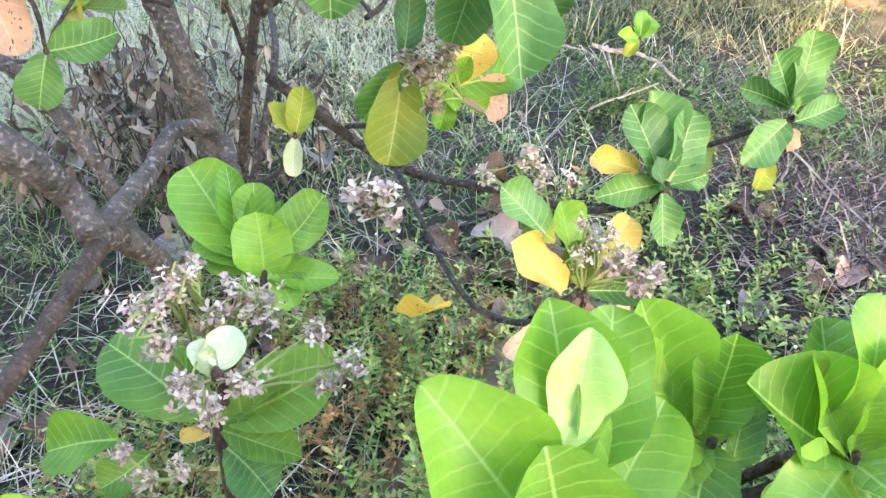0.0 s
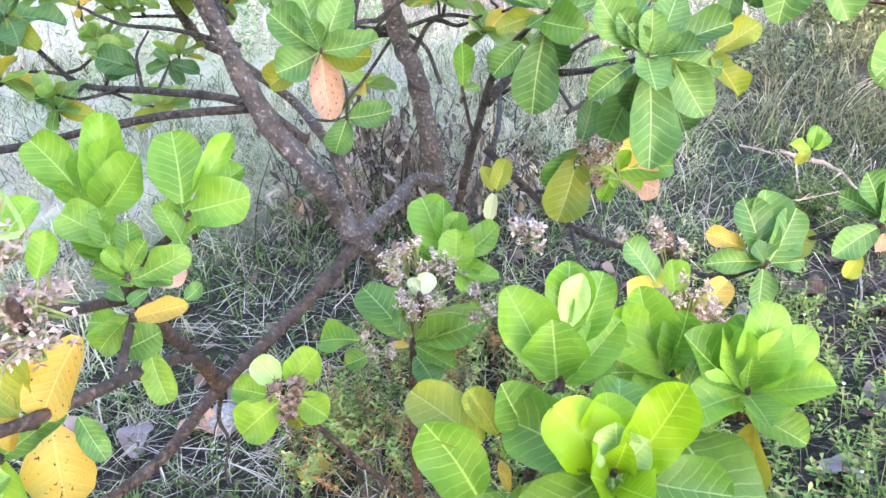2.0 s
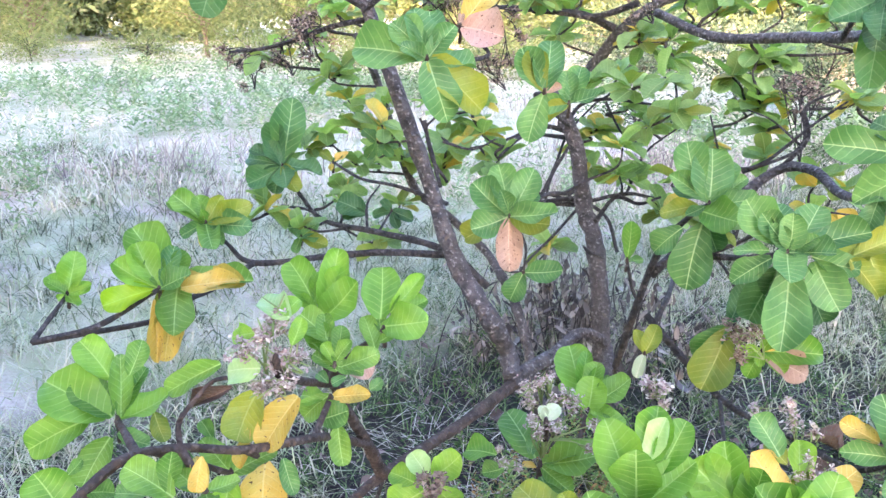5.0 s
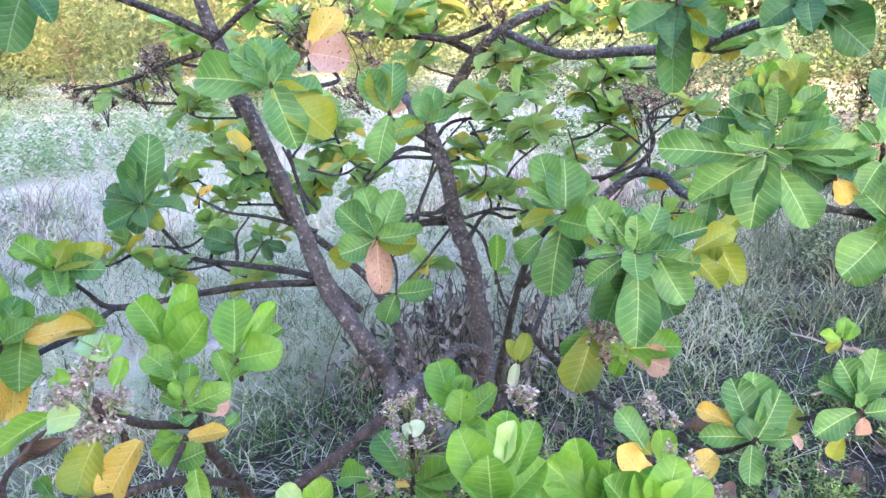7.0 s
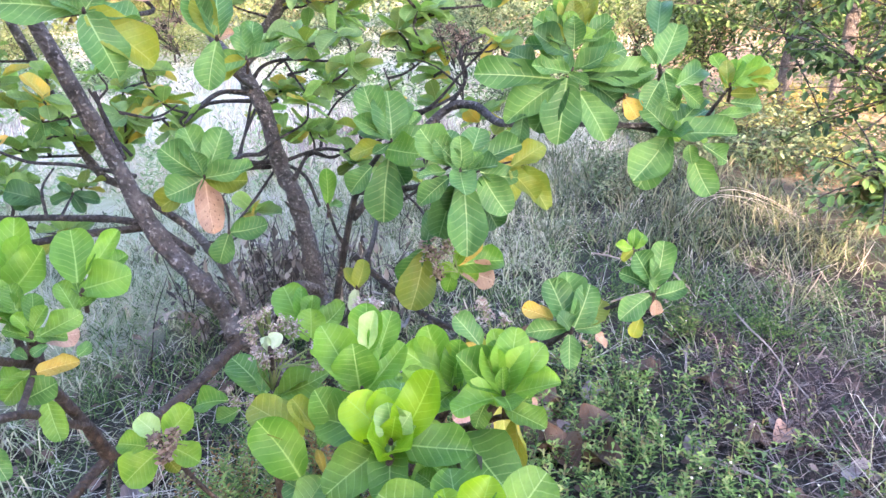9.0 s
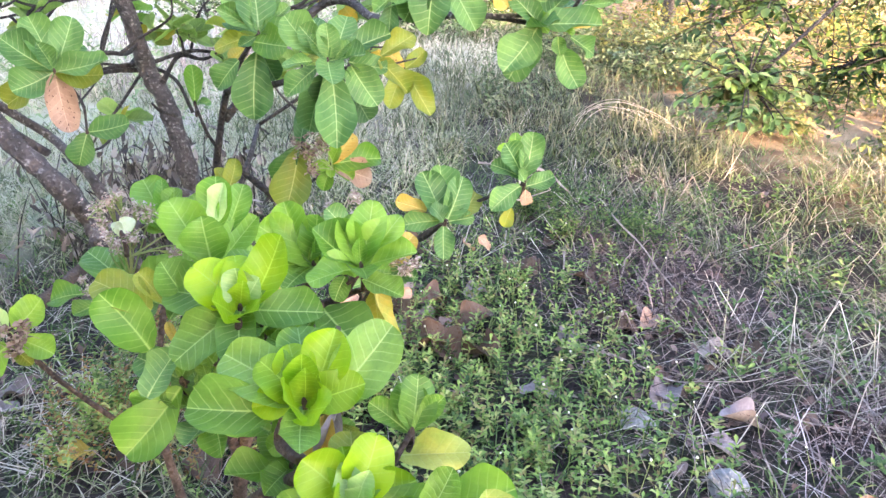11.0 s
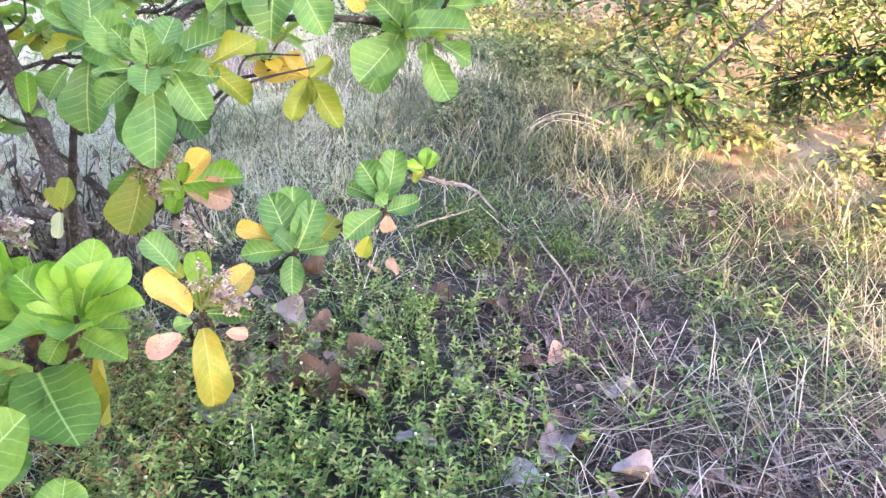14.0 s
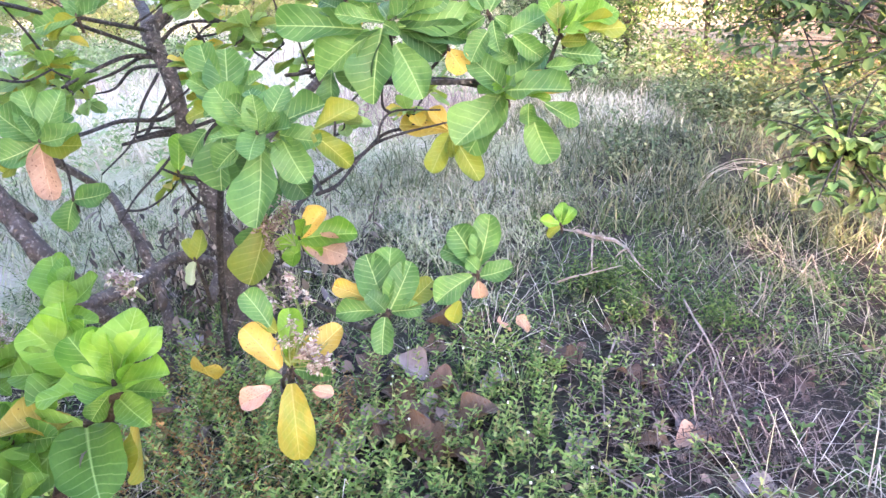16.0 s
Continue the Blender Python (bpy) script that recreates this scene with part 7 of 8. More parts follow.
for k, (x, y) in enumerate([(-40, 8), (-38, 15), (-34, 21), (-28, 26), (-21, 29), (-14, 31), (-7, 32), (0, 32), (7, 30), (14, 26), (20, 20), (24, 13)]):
    tree("far_tree", (x, y), 8.0, 0.15, (x, y, 3.6), (6.0, 1.6, 2.8), 12000, 0.52, BUSH_SUN_HAZE if k < 6 else BUSH_BLUE if k < 9 else BUSH_SUN_GOLD, BARK_FAR, 160 + k, "sunlit leafy tree beyond the field", lumps=34, cols=1, rows=2)

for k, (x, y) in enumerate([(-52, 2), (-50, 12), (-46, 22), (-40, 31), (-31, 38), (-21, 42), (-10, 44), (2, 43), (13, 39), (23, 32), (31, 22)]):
    tree("far_tree", (x, y), 10.0, 0.18, (x, y, 4.6), (8.0, 1.6, 3.6), 12000, 0.70, BUSH_SUN_HAZE if k < 6 else BUSH_SUN if k < 9 else BUSH_SUN_GOLD, BARK_FAR, 190 + k, "sunlit leafy tree in the wood beyond the field", lumps=44, cols=1, rows=2)

# dead stalks of tall grass, bent over in arches
for k, (foot, crest, tip) in enumerate([
    ((0.912, 4.00), (1.130, 4.00, 0.165), (1.485, 3.98, 0.070)), ((0.834, 4.14), (1.184, 4.10, 0.200), (1.585, 4.06, 0.040)),
]):
    base = Vector((*foot, hill(*foot) - 0.01))
    bent = thing("bent_stalk", base, "pale dead grass stalks bent over in an arch", "stalk")
    rng = random.Random(700 + k)
    for j in range(3):
        off = Vector((rng.uniform(-0.05, 0.05), rng.uniform(-0.08, 0.08), rng.uniform(-0.03, 0.03)))
        low = base + Vector((off.x * 0.3, off.y * 0.3, 0))
        top, end = Vector(crest) + off, Vector(tip) + off * 1.5
        limb("stalk", [low, low.lerp(top, 0.55) + Vector((-0.02, 0, 0.045)), top, top.lerp(end, 0.55) + Vector((0, 0, 0.03)), end], [0.0017, 0.0016, 0.0013, 0.0011, 0.0007], GRASS_DRY, bent, seed=700 + 7 * k + j, sides=5, wobble=0.05)

# trees added out of view behind the walk, to throw the shade
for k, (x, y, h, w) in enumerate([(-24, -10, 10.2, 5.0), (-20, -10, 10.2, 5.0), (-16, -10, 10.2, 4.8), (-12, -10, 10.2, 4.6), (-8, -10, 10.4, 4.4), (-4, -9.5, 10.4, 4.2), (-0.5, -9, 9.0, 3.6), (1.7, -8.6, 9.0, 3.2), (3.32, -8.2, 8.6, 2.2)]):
    tree("shade_tree", (x, y), h, 0.2, (x, y, h * 0.52), (w * 0.55, 1.2, h * 0.42), 5200, 0.42, BUSH, BARK_FAR, 110 + k, "unseen dense tree added to throw shade over the shrub", lumps=40, cols=1, rows=2)


# ---- flower clusters ----
def panicle(parent, foot, heads, mat, seed, petals=26, label="", stalk=None, size=0.0125):
    """A branching flower stalk from foot to each head (place and radius), a tuft of small blooms at every head."""
    rng = random.Random(seed)
    base = Vector(foot)
    V, F, n = [], [], 0
    for c, r in heads:
        c = Vector(c)
        mid = base.lerp(c, 0.5) + Vector((rng.uniform(-0.01, 0.01), rng.uniform(-0.01, 0.01), 0.006))
        ways = [[base, mid, c]] + [[mid.lerp(c, rng.uniform(0.3, 0.9)), c + Vector([rng.gauss(0, r * 0.3) for _ in range(3)]), c + Vector([rng.gauss(0, r * 0.75) for _ in range(3)])] for _ in range(5)]
        for w in ways:
            v, f = tube([q - base for q in w], [0.0018, 0.0014, 0.0008], 5, 0.0, 3)
            V += v
            F += [tuple(k + n for k in q) for q in f]
            n += len(v)
    cluster = part("flower_stalk", raw_mesh("flower_stalk", V, F), stalk or STALK, parent, label)
    cluster.location = base - parent.location
    for c, r in heads:
        spots = []
        for _ in range(petals):
            p = Vector(c) - base + Vector([rng.gauss(0, r * 0.43) for _ in range(3)])
            a = rng.uniform(0, 360)
            for k in range(4):
                spots.append((p, leaf_turn(Vector((rng.gauss(0, 0.5), rng.gauss(0, 0.5), 1)).normalized(), a + k * 90 + rng.uniform(-25, 25), rng.uniform(-40, 60)), size * rng.uniform(0.6, 1.3), size * rng.uniform(0.45, 0.75)))
        tuft = scatter_leaves("flower_head", spots, None, mat, nu=2, nv=2)
        tuft.parent = cluster
    return cluster


panicle(young_shrub, (-0.175, 0.459, 0.626), [((-0.187, 0.411, 0.792), 0.018), ((-0.170, 0.426, 0.800), 0.014), ((-0.158, 0.435, 0.804), 0.016), ((-0.125, 0.437, 0.787), 0.016), ((-0.104, 0.435, 0.776), 0.016), ((-0.172, 0.398, 0.769), 0.012), ((-0.141, 0.421, 0.778), 0.010), ((-0.146, 0.364, 0.759), 0.013), ((-0.131, 0.358, 0.746), 0.013), ((-0.108, 0.378, 0.755), 0.015)], PETAL, 1, petals=34, size=0.0062, label="cream and pink dried flower heads")
panicle(young_shrub, (-0.137, 0.414, 0.701), [((-0.069, 0.449, 0.741), 0.011), ((-0.043, 0.434, 0.719), 0.014), ((-0.062, 0.420, 0.710), 0.009)], PETAL, 2, petals=30, size=0.0062)
panicle(young_shrub, (-0.201, 0.376, 0.642), [((-0.223, 0.387, 0.662), 0.008), ((-0.207, 0.374, 0.644), 0.011), ((-0.182, 0.387, 0.642), 0.008)], PETAL, 3, petals=24, size=0.006)
panicle(shrub, (-0.260, -0.101, 0.972), [((-0.238, -0.102, 1.076), 0.020), ((-0.254, -0.140, 1.051), 0.018), ((-0.245, -0.119, 1.062), 0.013), ((-0.216, -0.102, 1.036), 0.020), ((-0.225, -0.115, 1.034), 0.013), ((-0.216, -0.123, 1.009), 0.021), ((-0.227, -0.137, 1.009), 0.013)], PETAL, 4, petals=46, size=0.0068, label="cream and brown dried flower heads")
panicle(young_shrub, (-0.336, 0.325, 0.565), [((-0.336, 0.303, 0.592), 0.015), ((-0.311, 0.308, 0.578), 0.015), ((-0.316, 0.292, 0.565), 0.012), ((-0.311, 0.324, 0.596), 0.010)], DRYBUD, 5, petals=14)
panicle(shrub, (0.043, 1.190, 0.617), [((-0.036, 1.166, 0.693), 0.030), ((0.008, 1.176, 0.685), 0.030), ((-0.019, 1.160, 0.665), 0.022), ((0.021, 1.190, 0.714), 0.022), ((-0.002, 1.150, 0.629), 0.018)], DRYBUD, 6, petals=22, label="brown dry flower sprays")
panicle(shrub, (0.229, 0.843, 0.490), [((0.282, 0.855, 0.523), 0.018), ((0.313, 0.835, 0.509), 0.016), ((0.259, 0.849, 0.507), 0.014), ((0.298, 0.828, 0.494), 0.012)], PETAL, 7, petals=26)
panicle(shrub, (0.224, 0.848, 0.474), [((0.240, 0.870, 0.535), 0.022), ((0.211, 0.846, 0.529), 0.014), ((0.264, 0.891, 0.542), 0.014), ((0.304, 0.874, 0.473), 0.014), ((0.220, 0.874, 0.564), 0.014)], PETAL, 15, petals=18, size=0.0075)
panicle(shrub, (0.188, 0.979, 0.502), [((0.082, 0.982, 0.585), 0.020), ((0.167, 0.975, 0.586), 0.022), ((0.121, 0.963, 0.557), 0.018), ((0.145, 0.997, 0.622), 0.014), ((0.209, 0.966, 0.582), 0.014), ((0.173, 0.937, 0.526), 0.012), ((0.158, 0.986, 0.604), 0.016)], PETAL, 8, petals=11)
panicle(shrub, (-0.033, 0.735, 0.654), [((-0.067, 0.711, 0.718), 0.020), ((-0.036, 0.711, 0.711), 0.020), ((-0.055, 0.703, 0.701), 0.016), ((-0.035, 0.693, 0.681), 0.014), ((-0.076, 0.705, 0.710), 0.014)], PETAL, 9, petals=10)
panicle(shrub, (-0.069, 1.829, 1.004), [((-0.092, 1.800, 1.233), 0.035), ((-0.144, 1.788, 1.251), 0.025), ((-0.048, 1.808, 1.207), 0.025), ((-0.105, 1.791, 1.172), 0.020)], DRYBUD, 10, petals=12, stalk=BARK_THIN)
panicle(shrub, (-0.756, 1.128, 1.447), [((-0.760, 1.061, 1.490), 0.030), ((-0.711, 1.096, 1.503), 0.030), ((-0.792, 1.038, 1.448), 0.025), ((-0.691, 1.113, 1.431), 0.030), ((-0.694, 1.107, 1.312), 0.030), ((-0.668, 1.128, 1.371), 0.025)], DRYBUD, 11, petals=14, stalk=BARK_THIN)
panicle(shrub, (-1.248, 0.953, 1.389), [((-1.273, 0.926, 1.398), 0.030), ((-1.261, 0.938, 1.351), 0.030), ((-1.289, 0.905, 1.368), 0.020), ((-1.265, 0.934, 1.429), 0.020)], DRYBUD, 12, petals=16, stalk=BARK_THIN)
panicle(shrub, (-1.525, 0.928, 1.310), [((-1.572, 0.862, 1.288), 0.030), ((-1.584, 0.847, 1.314), 0.020), ((-1.555, 0.885, 1.270), 0.020)], DRYBUD, 13, petals=12, stalk=BARK_THIN)


for k, (x, y, z, w) in enumerate([(-1.506, 1.114, 1.379, 0.055), (-1.083, 1.382, 1.456, 0.05), (-1.063, 1.641, 1.261, 0.06), (-0.597, 1.791, 1.499, 0.05), (-0.126, 1.945, 1.213, 0.05), (-1.620, 1.130, 1.306, 0.045), (-1.777, 1.088, 1.252, 0.04)]):
    turn = random.Random(400 + k)
    panicle(shrub, (x + 0.02, y + 0.02, z - 0.09), [((x + turn.gauss(0, w * 0.7), y + turn.gauss(0, w * 0.7), z + turn.gauss(0, w * 0.7)), 0.026) for _ in range(7)], DRYBUD, 30 + k, petals=15, stalk=BARK_THIN, size=0.011)


# ---- leaves further back on the shrub, past counting ----
def thicket(centres, mats, seed, size, per=9):
    rng = random.Random(seed)
    groups = {m: [] for m in mats}
    for c in centres:
        c = Vector(c)
        axis = Vector((rng.gauss(0, 0.35), rng.gauss(-0.25, 0.3), 1)).normalized()
        for k in range(per):
            m = rng.choices(mats, [6, 0.8, 1.5])[0]
            groups[m].append((c + Vector([rng.gauss(0, 0.008) for _ in range(3)]), leaf_turn(axis, k * 137.5 + rng.uniform(-25, 25), rng.uniform(-35, 55)), size * rng.uniform(0.65, 1.15), size * rng.uniform(0.5, 0.72)))
        foot = min((q for owner, q in COURSE if owner is shrub), key=lambda q: (q - c).length + 0.8 * max(0.0, q.z - c.z + 0.04))
        bow = (c - foot).length * 0.16
        limb("twig", [foot, foot.lerp(c, 0.35) + Vector((rng.gauss(0, bow), rng.gauss(0, bow), -0.3 * bow)), foot.lerp(c, 0.75) + Vector((rng.gauss(0, bow) * 0.5, 0, -0.5 * bow)), c],
             [0.0062, 0.005, 0.004, 0.003], BARK_THIN, shrub, sides=5, seed=seed)
    for m, spots in groups.items():
        scatter_leaves("foliage", spots, shrub, m, nu=4, nv=6)


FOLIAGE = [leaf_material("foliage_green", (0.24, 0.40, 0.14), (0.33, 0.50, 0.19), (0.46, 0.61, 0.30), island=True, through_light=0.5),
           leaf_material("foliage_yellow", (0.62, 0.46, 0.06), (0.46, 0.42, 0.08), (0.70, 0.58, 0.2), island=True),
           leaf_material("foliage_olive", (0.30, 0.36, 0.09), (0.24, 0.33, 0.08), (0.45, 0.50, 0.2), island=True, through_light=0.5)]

thicket([(-0.60, 1.75, 1.20), (-0.59, 1.90, 1.06), (-0.48, 1.86, 1.13), (-0.27, 2.06, 1.13), (-0.49, 1.96, 0.87), (-0.57, 1.64, 1.02), (-0.47, 1.69, 1.25), (-0.82, 1.96, 1.02), (-1.02, 1.49, 1.03), (-0.97, 1.50, 0.94), (-1.34, 1.72, 1.04), (-0.78, 1.79, 1.21), (-0.98, 1.90, 1.36), (-1.18, 1.48, 0.89), (-1.35, 1.45, 0.91), (-1.26, 1.23, 1.07), (-1.48, 1.35, 1.02), (-1.55, 1.41, 0.87), (-1.53, 1.25, 1.21)], FOLIAGE, 200, 0.10)
thicket([(-1.55, 1.37, 1.12), (-0.30, 2.10, 1.31), (-0.33, 1.77, 1.49), (-0.69, 2.00, 1.34), (-0.98, 1.75, 1.51), (-1.18, 1.43, 1.49), (-0.98, 1.41, 1.56), (-1.65, 1.38, 1.47), (-0.21, 2.00, 1.07), (-1.39, 1.36, 0.60), (-1.57, 1.36, 0.77), (-1.32, 1.53, 0.91), (-1.66, 1.36, 0.98), (-0.63, 1.77, 0.90), (-1.22, 1.70, 1.11), (-1.17, 1.49, 0.99), (-1.51, 1.50, 0.90), (-0.62, 2.10, 1.36), (-0.27, 2.07, 0.76)], FOLIAGE, 219, 0.10)
thicket([(-0.95, 1.71, 1.49), (-1.00, 1.57, 1.53), (-0.95, 1.95, 1.45), (-0.74, 2.04, 1.11), (-0.81, 1.99, 1.01), (-0.70, 2.16, 1.03), (-0.87, 2.05, 0.84), (-0.70, 2.02, 0.85), (-0.59, 2.21, 1.05), (-0.46, 2.13, 0.98), (-0.35, 2.19, 1.14), (-0.28, 2.22, 1.31), (-0.25, 2.02, 1.49), (-0.69, 2.29, 1.25), (-0.86, 2.21, 1.20), (-0.98, 2.12, 0.91)], FOLIAGE, 251, 0.105, 9)
thicket([(-1.21, 1.75, 1.02), (-1.13, 1.46, 1.23), (-1.25, 1.48, 1.13), (-1.26, 1.71, 0.95), (-1.17, 1.76, 0.88), (-1.26, 1.56, 0.91), (-1.43, 1.20, 1.43), (-1.35, 1.28, 1.44), (-1.55, 1.21, 1.32), (-1.74, 1.13, 1.28), (-1.70, 1.19, 1.30), (-1.48, 1.28, 1.24), (-1.37, 1.38, 1.12), (-1.33, 1.40, 1.00), (-1.39, 1.32, 0.94), (-1.44, 1.23, 0.78), (-1.38, 0.97, 0.75), (-1.29, 1.36, 0.76)], FOLIAGE, 252, 0.085, 7)
thicket([(0.04, 1.98, 1.19), (0.15, 1.98, 1.10), (-0.03, 1.93, 0.93), (-0.29, 1.71, 0.76), (-0.49, 1.86, 0.77), (-1.21, 1.28, 1.53), (-1.31, 1.59, 1.46), (-0.48, 2.16, 1.44), (-0.76, 2.16, 1.36), (-1.70, 1.29, 0.93), (-0.96, 1.91, 0.54), (-1.61, 0.84, 0.76), (-1.54, 0.96, 0.79), (0.01, 2.28, 1.37), (-0.15, 2.36, 1.43)], FOLIAGE, 253, 0.11, 10)
thicket([(-0.48, 2.14, 1.54), (-0.68, 1.95, 1.38), (-0.61, 2.20, 1.50), (-0.26, 2.20, 1.29), (-0.40, 2.16, 1.23), (-0.26, 2.09, 1.17), (0.09, 2.37, 1.37), (0.21, 2.18, 1.41), (-0.12, 2.34, 1.47), (-0.60, 2.09, 1.29), (-0.87, 1.86, 1.56), (-0.96, 1.69, 1.48), (0.02, 2.26, 1.53), (0.27, 2.18, 1.27)], FOLIAGE, 254, 0.115, 10)
thicket([(-0.07, 2.19, 0.77), (-0.00, 2.26, 0.85), (-1.33, 1.67, 0.95), (-0.27, 2.25, 0.94)], FOLIAGE, 238, 0.10)


# ---- what lies on the ground ----
def fallen_leaf(at, turn, tilt, length, kind, label):
    ob = part("fallen_leaf", LEAF_MESH[kind, 6 if tilt >= 25 and kind in "rv" else 5 if tilt < 25 else 2], None)
    ob.matrix_basis = pose(*at, tilt, random.Random(int(turn * 7)).uniform(-14, 14), turn) @ Matrix.Diagonal((length * 0.7, length, length, 1))
    return tagged(ob, label, "leaf", "fallen leaves")


def stick(points, girth, label, mat=None):
    """A crooked stick through the points, with a few side twigs."""
    rng = random.Random(len(points) + int(abs(points[0][0]) * 1000))
    base, line = Vector(points[0]), []
    for a, b in zip(points, points[1:]):
        a, b = Vector(a) - base, Vector(b) - base
        bow = (b - a).length * 0.035
        line += [a, a.lerp(b, rng.uniform(0.35, 0.65)) + Vector((rng.gauss(0, bow), rng.gauss(0, bow), rng.gauss(0, bow * 0.6)))]
    line.append(Vector(points[-1]) - base)
    v, f = tube(line, [girth * (1 - 0.6 * k / (len(line) - 1)) for k in range(len(line))], 7, 0.2, 4, len(points))
    for _ in range(2 if girth > 0.0028 else 0):
        k = rng.randrange(1, len(line) - 1)
        way = (line[k + 1] - line[k]).normalized()
        tip = line[k] + (way + Vector((rng.gauss(0, 0.6), rng.gauss(0, 0.6), rng.uniform(-0.1, 0.3)))) * rng.uniform(0.04, 0.10)
        u, g = tube([line[k], line[k].lerp(tip, 0.5) + Vector((0, 0, 0.006)), tip], [girth * 0.5, girth * 0.4, girth * 0.2], 5, 0.1, 3)
        f += [tuple(i + len(v) for i in q) for q in g]
        v += u
    ob = part("stick", raw_mesh("stick", v, f), mat or STICK)
    ob.location = points[0]
    return tagged(ob, label, "stick", "fallen sticks")



fallen_leaf((0.064, 1.449, hill(0.064, 1.449) + 0.02), 81, 9, 0.11, "r", "brown dead leaf lying flat on the soil")
fallen_leaf((0.092, 1.209, hill(0.092, 1.209) + 0.02), 45, 16, 0.11, "v", "pale lilac-grey dead leaf on dark soil")
fallen_leaf((0.229, 1.266, hill(0.229, 1.266) + 0.02), 15, 4, 0.11, "r", "brown dead leaf lying flat on the soil")
fallen_leaf((0.677, 1.855, hill(0.677, 1.855) + 0.02), 89, 16, 0.11, "r", "brown dead leaf lying flat on the soil")
fallen_leaf((0.890, 1.788, hill(0.890, 1.788) + 0.02), 75, 16, 0.12, "r", "brown dead leaf lying flat on the soil")
fallen_leaf((1.037, 1.534, hill(1.037, 1.534) + 0.02), 10, 9, 0.12, "v", "pale lilac-grey dead leaf on dark soil")
fallen_leaf((0.779, 1.453, hill(0.779, 1.453) + 0.02), 163, 9, 0.11, "v", "pale lilac-grey dead leaf on dark soil")
fallen_leaf((1.288, 1.403, hill(1.288, 1.403) + 0.02), 206, 9, 0.12, "r", "brown dead leaf lying flat on the soil")
fallen_leaf((0.667, 1.850, hill(0.667, 1.850) + 0.02), 32, 4, 0.11, "r", "brown dead leaf lying flat on the soil")
fallen_leaf((0.860, 1.768, hill(0.860, 1.768) + 0.02), 273, 16, 0.11, "r", "brown dead leaf lying flat on the soil")
fallen_leaf((1.001, 1.486, hill(1.001, 1.486) + 0.02), 96, 9, 0.10, "r", "brown dead leaf lying flat on the soil")
fallen_leaf((1.026, 1.146, hill(1.026, 1.146) + 0.02), 170, 9, 0.12, "v", "pale lilac-grey dead leaf on dark soil")
fallen_leaf((1.080, 0.906, hill(1.080, 0.906) + 0.02), 261, 16, 0.09, "v", "pale lilac-grey dead leaf on dark soil")
fallen_leaf((1.278, 1.360, hill(1.278, 1.360) + 0.02), 93, 4, 0.11, "v", "pale lilac-grey dead leaf on dark soil")
fallen_leaf((1.062, 1.225, hill(1.062, 1.225) + 0.02), 139, 9, 0.10, "r", "brown dead leaf lying flat on the soil")
fallen_leaf((-0.368, 0.635, hill(-0.368, 0.635) + 0.02), 38, 4, 0.11, "r", "brown dead leaf lying flat on the soil")
fallen_leaf((-0.870, 0.763, hill(-0.870, 0.763) + 0.02), 121, 16, 0.12, "p", "pinkish dry leaf fallen on the weeds")
fallen_leaf((-1.029, 0.592, hill(-1.029, 0.592) + 0.02), 30, 16, 0.12, "v", "pale lilac-grey dead leaf on dark soil")
fallen_leaf((-0.784, 0.524, hill(-0.784, 0.524) + 0.02), 186, 4, 0.12, "r", "brown dead leaf lying flat on the soil")
fallen_leaf((-0.305, 1.390, hill(-0.305, 1.390) + 0.02), 209, 4, 0.11, "r", "brown dead leaf lying flat on the soil")
fallen_leaf((-0.014, 1.421, hill(-0.014, 1.421) + 0.02), 218, 16, 0.11, "r", "brown dead leaf lying flat on the soil")
fallen_leaf((0.889, 1.805, hill(0.889, 1.805) + 0.02), 340, 9, 0.12, "r", "brown dead leaf lying flat on the soil")
fallen_leaf((0.058, 1.240, hill(0.058, 1.240) + 0.02), 252, 4, 0.12, "v", "pale lilac-grey dead leaf on dark soil")
fallen_leaf((-0.895, 0.798, hill(-0.895, 0.798) + 0.02), 340, 16, 0.11, "v", "pale lilac-grey dead leaf on dark soil")
fallen_leaf((1.048, 1.180, hill(1.048, 1.180) + 0.02), 164, 16, 0.12, "v", "pale lilac-grey dead leaf on dark soil")
fallen_leaf((1.008, 1.485, hill(1.008, 1.485) + 0.02), 317, 9, 0.12, "p", "pinkish dry leaf fallen on the weeds")
fallen_leaf((0.274, 1.464, hill(0.274, 1.464) + 0.02), 200, 9, 0.11, "r", "brown dead leaf lying flat on the soil")
fallen_leaf((-0.122, 1.446, hill(-0.122, 1.446) + 0.02), 48, 16, 0.11, "r", "brown dead leaf lying flat on the soil")
fallen_leaf((-0.745, 0.940, hill(-0.745, 0.940) + 0.02), 35, 16, 0.11, "r", "brown dead leaf lying flat on the soil")
fallen_leaf((1.105, 0.183, 0.356), 8, 62, 0.10, "p", "peach-coloured dry leaf upright on a stalk")
fallen_leaf((-0.033, 0.897, 0.370), 200, 40, 0.12, "y", "bright yellow leaf caught low in the weeds")
fallen_leaf((-0.506, 0.706, hill(-0.506, 0.706) + 0.03), 150, 20, 0.10, "y", "orange-yellow leaf fallen on the litter")
fallen_leaf((0.408, 1.922, 0.053), 120, 40, 0.075, "p", "beige curled leaf caught in the weeds")
fallen_leaf((0.468, 1.932, 0.053), 60, 50, 0.07, "p", "beige curled leaf caught in the weeds")
stick([(0.973, 2.193, 0.130), (1.053, 2.003, 0.100), (1.113, 1.823, 0.060), (1.166, 1.627, 0.040), (1.205, 1.503, 0.010), (1.254, 1.374, -0.020)], 0.0038, "thin pale dry stick lying over the litter")
stick([(0.960, 1.775, 0.000), (1.006, 1.941, 0.040), (1.051, 2.042, 0.080)], 0.0040, "thin pale dry stick lying over the litter")
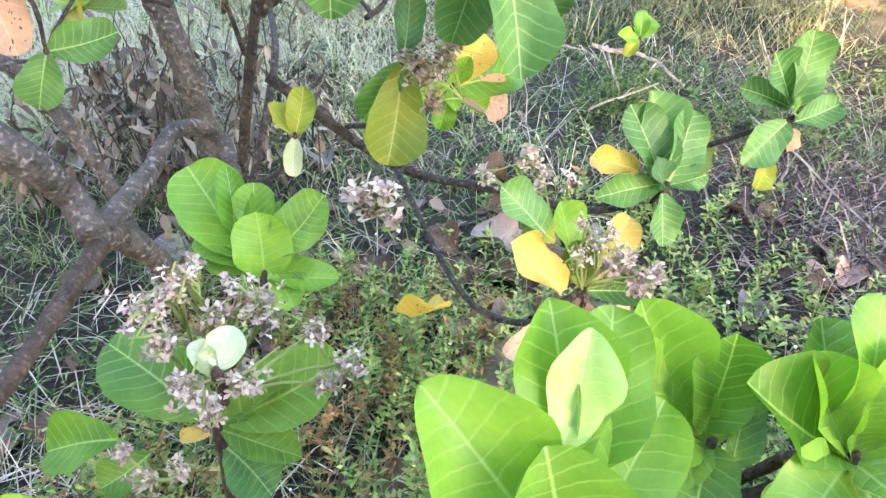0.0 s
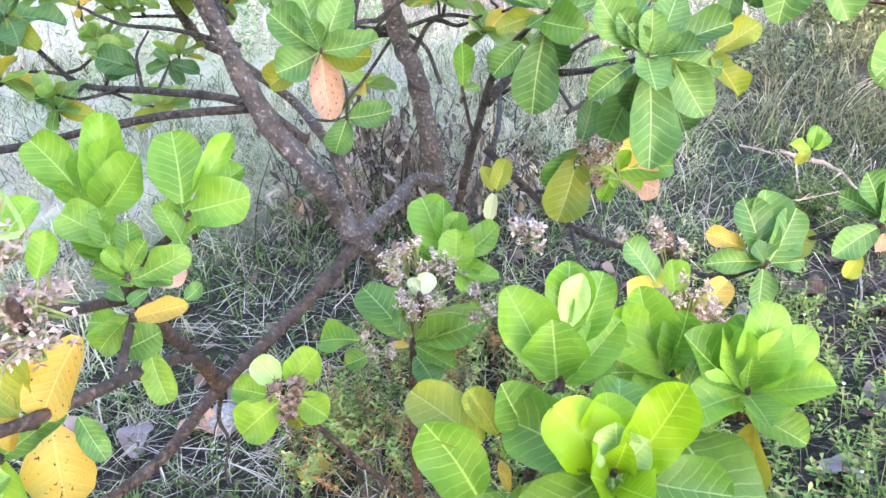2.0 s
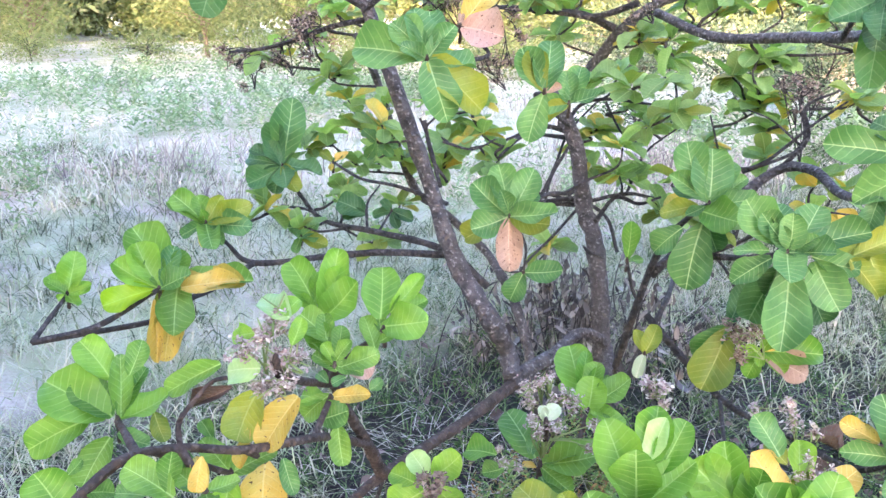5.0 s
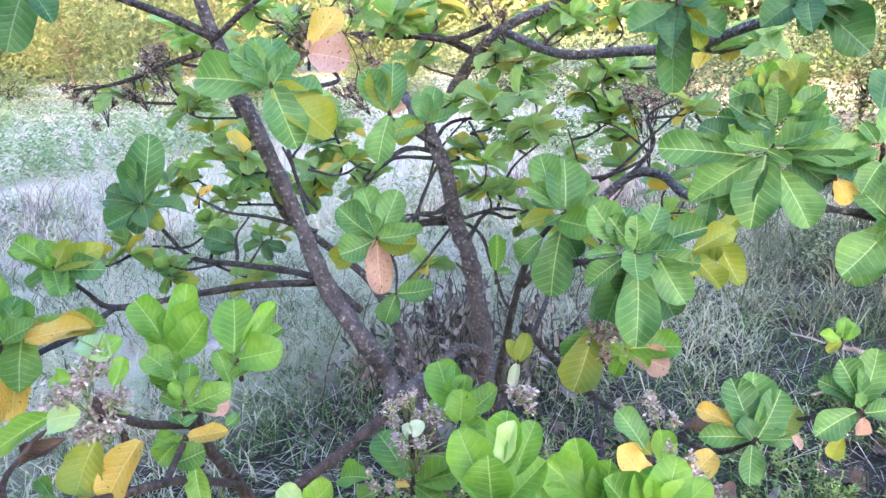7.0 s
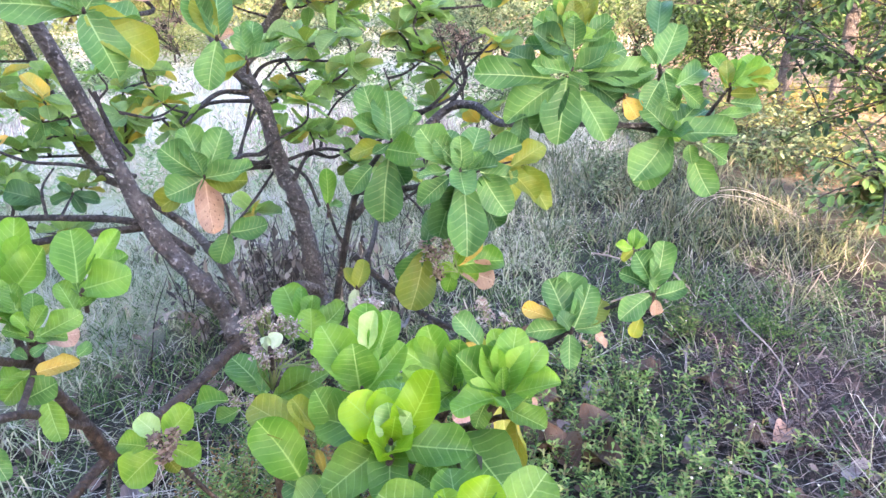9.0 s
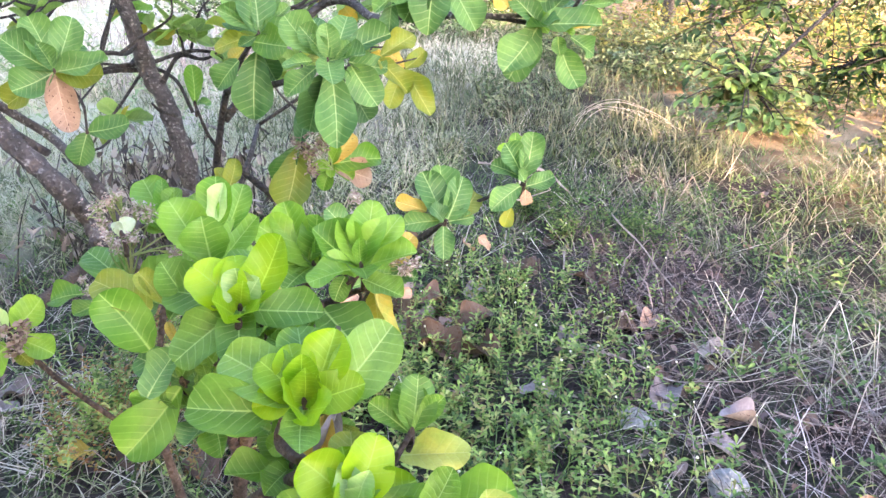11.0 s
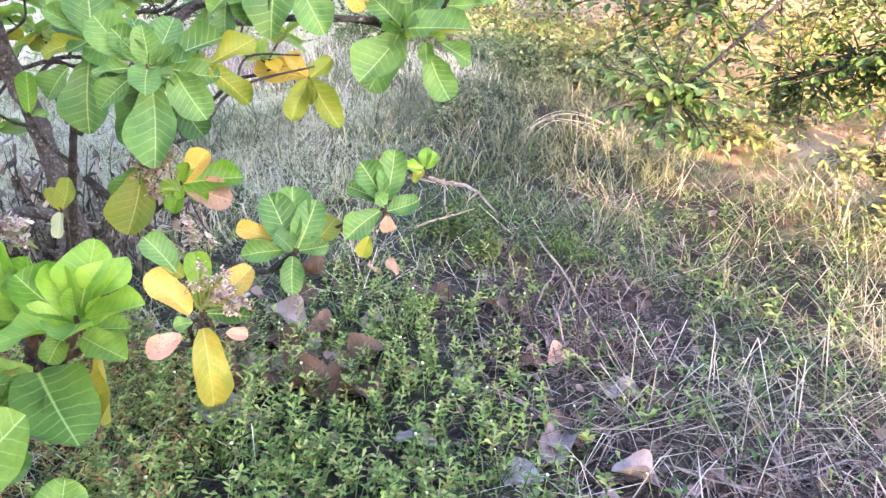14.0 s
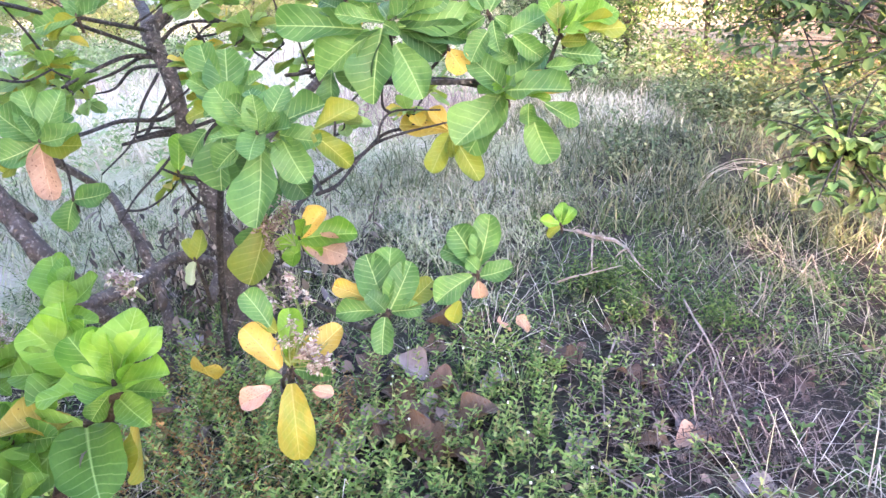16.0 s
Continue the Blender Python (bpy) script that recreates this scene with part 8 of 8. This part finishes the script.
stick([(0.768, 1.986, 0.050), (0.754, 1.787, 0.020), (0.810, 1.505, 0.000)], 0.0040, "thin pale dry stick lying over the litter")
stick([(0.821, 1.349, 0.000), (0.888, 1.303, 0.000), (0.957, 1.262, 0.000)], 0.0040, "thin pale dry stick lying over the litter")
stick([(0.506, 2.583, 0.220), (0.665, 2.556, 0.200), (0.730, 2.498, 0.190), (0.810, 2.410, 0.140)], 0.0090, "bleached bent stick with side twigs in dry grass")
stick([(0.570, 2.627, 0.200), (0.602, 2.442, 0.100)], 0.0050, "bleached bent stick with side twigs in dry grass")
stick([(0.478, 2.337, 0.080), (0.598, 2.361, 0.120), (0.722, 2.410, 0.150)], 0.0050, "bleached bent stick with side twigs in dry grass")
stick([(0.373, 2.866, 0.120), (0.512, 2.808, 0.120)], 0.0060, "thin pale dry stick lying over the litter")
stick([(0.786, 1.343, 0.000), (0.906, 1.253, 0.020), (1.048, 1.144, 0.020), (1.245, 1.149, 0.030), (1.340, 1.173, 0.040)], 0.0030, "thin pale dry stick lying over the litter")
stick([(1.600, 0.794, 0.050), (1.597, 0.696, 0.020), (1.562, 0.537, 0.000)], 0.0040, "thin pale dry stick lying over the litter")
stick([(1.279, 0.948, 0.020), (1.356, 0.855, 0.020), (1.390, 0.729, 0.000)], 0.0030, "thin pale dry stick lying over the litter")
stick([(1.218, 0.883, 0.030), (1.234, 0.702, 0.000), (1.244, 0.629, -0.020)], 0.0030, "thin pale dry stick lying over the litter")
stick([(1.514, 1.243, 0.060), (1.567, 1.052, 0.030), (1.554, 0.843, 0.000)], 0.0030, "thin pale dry stick lying over the litter")
stick([(1.572, 1.229, 0.080), (1.599, 1.053, 0.030)], 0.0030, "thin pale dry stick lying over the litter")
stick([(1.289, 0.999, 0.040), (1.499, 0.944, 0.030), (1.601, 0.865, 0.020)], 0.0030, "thin pale dry stick lying over the litter")
stick([(1.073, 0.890, 0.020), (1.146, 0.812, 0.020), (1.218, 0.806, 0.000)], 0.0040, "thin pale dry stick lying over the litter")
stick([(-0.250, 1.389, 0.140), (-0.183, 1.363, 0.100), (-0.109, 1.326, 0.060)], 0.0090, "grey broken stick under the shrub")
stick([(-0.994, 3.340, 0.000), (-0.745, 3.446, 0.020), (-0.314, 3.541, 0.020), (-0.088, 3.589, 0.000)], 0.0060, "thin pale dry stick lying over the litter")
stick([(-0.570, 0.456, 0.420), (-0.640, 0.514, 0.200), (-0.705, 0.567, -0.030)], 0.0050, "upright dead twig under the shrub", BARK_THIN)
stick([(1.105, 0.183, -0.040), (1.113, 0.207, 0.339)], 0.0025, "thin pale dry stick lying over the litter")
for k in range(64):
    x, y = (spread.normal(-0.1, 0.45), spread.normal(1.35, 0.4)) if k < 34 else (spread.normal(0.14, 0.17), spread.normal(1.44, 0.16))
    fallen_leaf((x, y, hill(x, y) + 0.015), spread.uniform(0, 360), spread.choice([4, 14, 30]), spread.uniform(0.09, 0.15), "rrv"[k % 3], "brown dead leaf lying under the shrub" if k % 3 < 2 else "pale lilac-grey dead leaf on dark soil")


def pale_lump(at, size, seed, label):
    """A crumpled, faceted lump."""
    rng = random.Random(seed)
    bm = bmesh.new()
    bmesh.ops.create_icosphere(bm, subdivisions=2, radius=1.0)
    for v in bm.verts:
        n = noise.noise(v.co * 1.6 + Vector((seed, 0, 0))) * 0.45 + rng.uniform(-0.07, 0.07)
        v.co = Vector((v.co.x * size[0], v.co.y * size[1], v.co.z * size[2])) * (1 + n)
    ob = part("stone", bm, STONE)
    ob.location = at
    return tagged(ob, label, "stone", "pale stones")


STONE = bark_material("stone_pale", (0.26, 0.26, 0.27), (0.40, 0.40, 0.41), (0.52, 0.52, 0.53))

pale_lump((1.111, 0.750, hill(1.111, 0.750) + 0.02), (0.05, 0.045, 0.035), 1, "whitish grey stone among the weeds")
pale_lump((0.922, 1.009, hill(0.922, 1.009) + 0.01), (0.05, 0.05, 0.018), 2, "flat pale greenish stone half under weeds")
pale_lump((-0.891, 0.788, hill(-0.891, 0.788) + 0.02), (0.05, 0.05, 0.03), 3, "whitish stone under the shrub")


def white_buds(n, seed):
    """Small round white flower heads on thin stalks, among the weeds."""
    rng = random.Random(seed)
    V, F, SV, SF = [], [], [], []
    bm = bmesh.new()
    bmesh.ops.create_icosphere(bm, subdivisions=1, radius=1.0)
    ball = [v.co.copy() for v in bm.verts]
    tri = [tuple(v.index for v in f.verts) for f in bm.faces]
    bm.free()
    for x, y in area(n, -0.4, 2.2, 0.3, 2.4, lambda x, y: 0.15 + 0.85 * lush(x, y)):
        h = rng.uniform(0.08, 0.2)
        z = hill(x, y)
        top = Vector((x + rng.gauss(0, 0.03), y + rng.gauss(0, 0.03), z + h))
        s, f = tube([Vector((x, y, z)), Vector((x, y, z)).lerp(top, 0.6), top], [0.001, 0.0009, 0.0008], 4, 0, 2)
        k = len(SV)
        SV += s
        SF += [tuple(i + k for i in q) for q in f]
        k = len(V)
        r = rng.uniform(0.0026, 0.0046)
        V += [top + c * r * rng.uniform(0.85, 1.15) for c in ball]
        F += [tuple(i + k for i in q) for q in tri]
    t = thing("white_flowers", (0, 0, 0), "tiny round white flower heads on thin stalks", "flowers", kind="stuff")
    part("flower_heads", raw_mesh("flower_heads", V, F), WHITE, t)
    part("flower_stalks", raw_mesh("flower_stalks", SV, SF), STALK, t)


white_buds(260, 51)
weeds("slender_herb", tufts(34, 7, 0.05, -0.6, 0.2, 0.65, 1.4), 0.22, 0.020, 53, "slender olive-green herb with tiny leaves", WEED, 0.012)
weeds("reddish_herb", area(200, -0.65, 0.15, 0.6, 1.35), 0.20, 0.015, 43, "dry reddish-brown herb with tiny leaves", HERB)
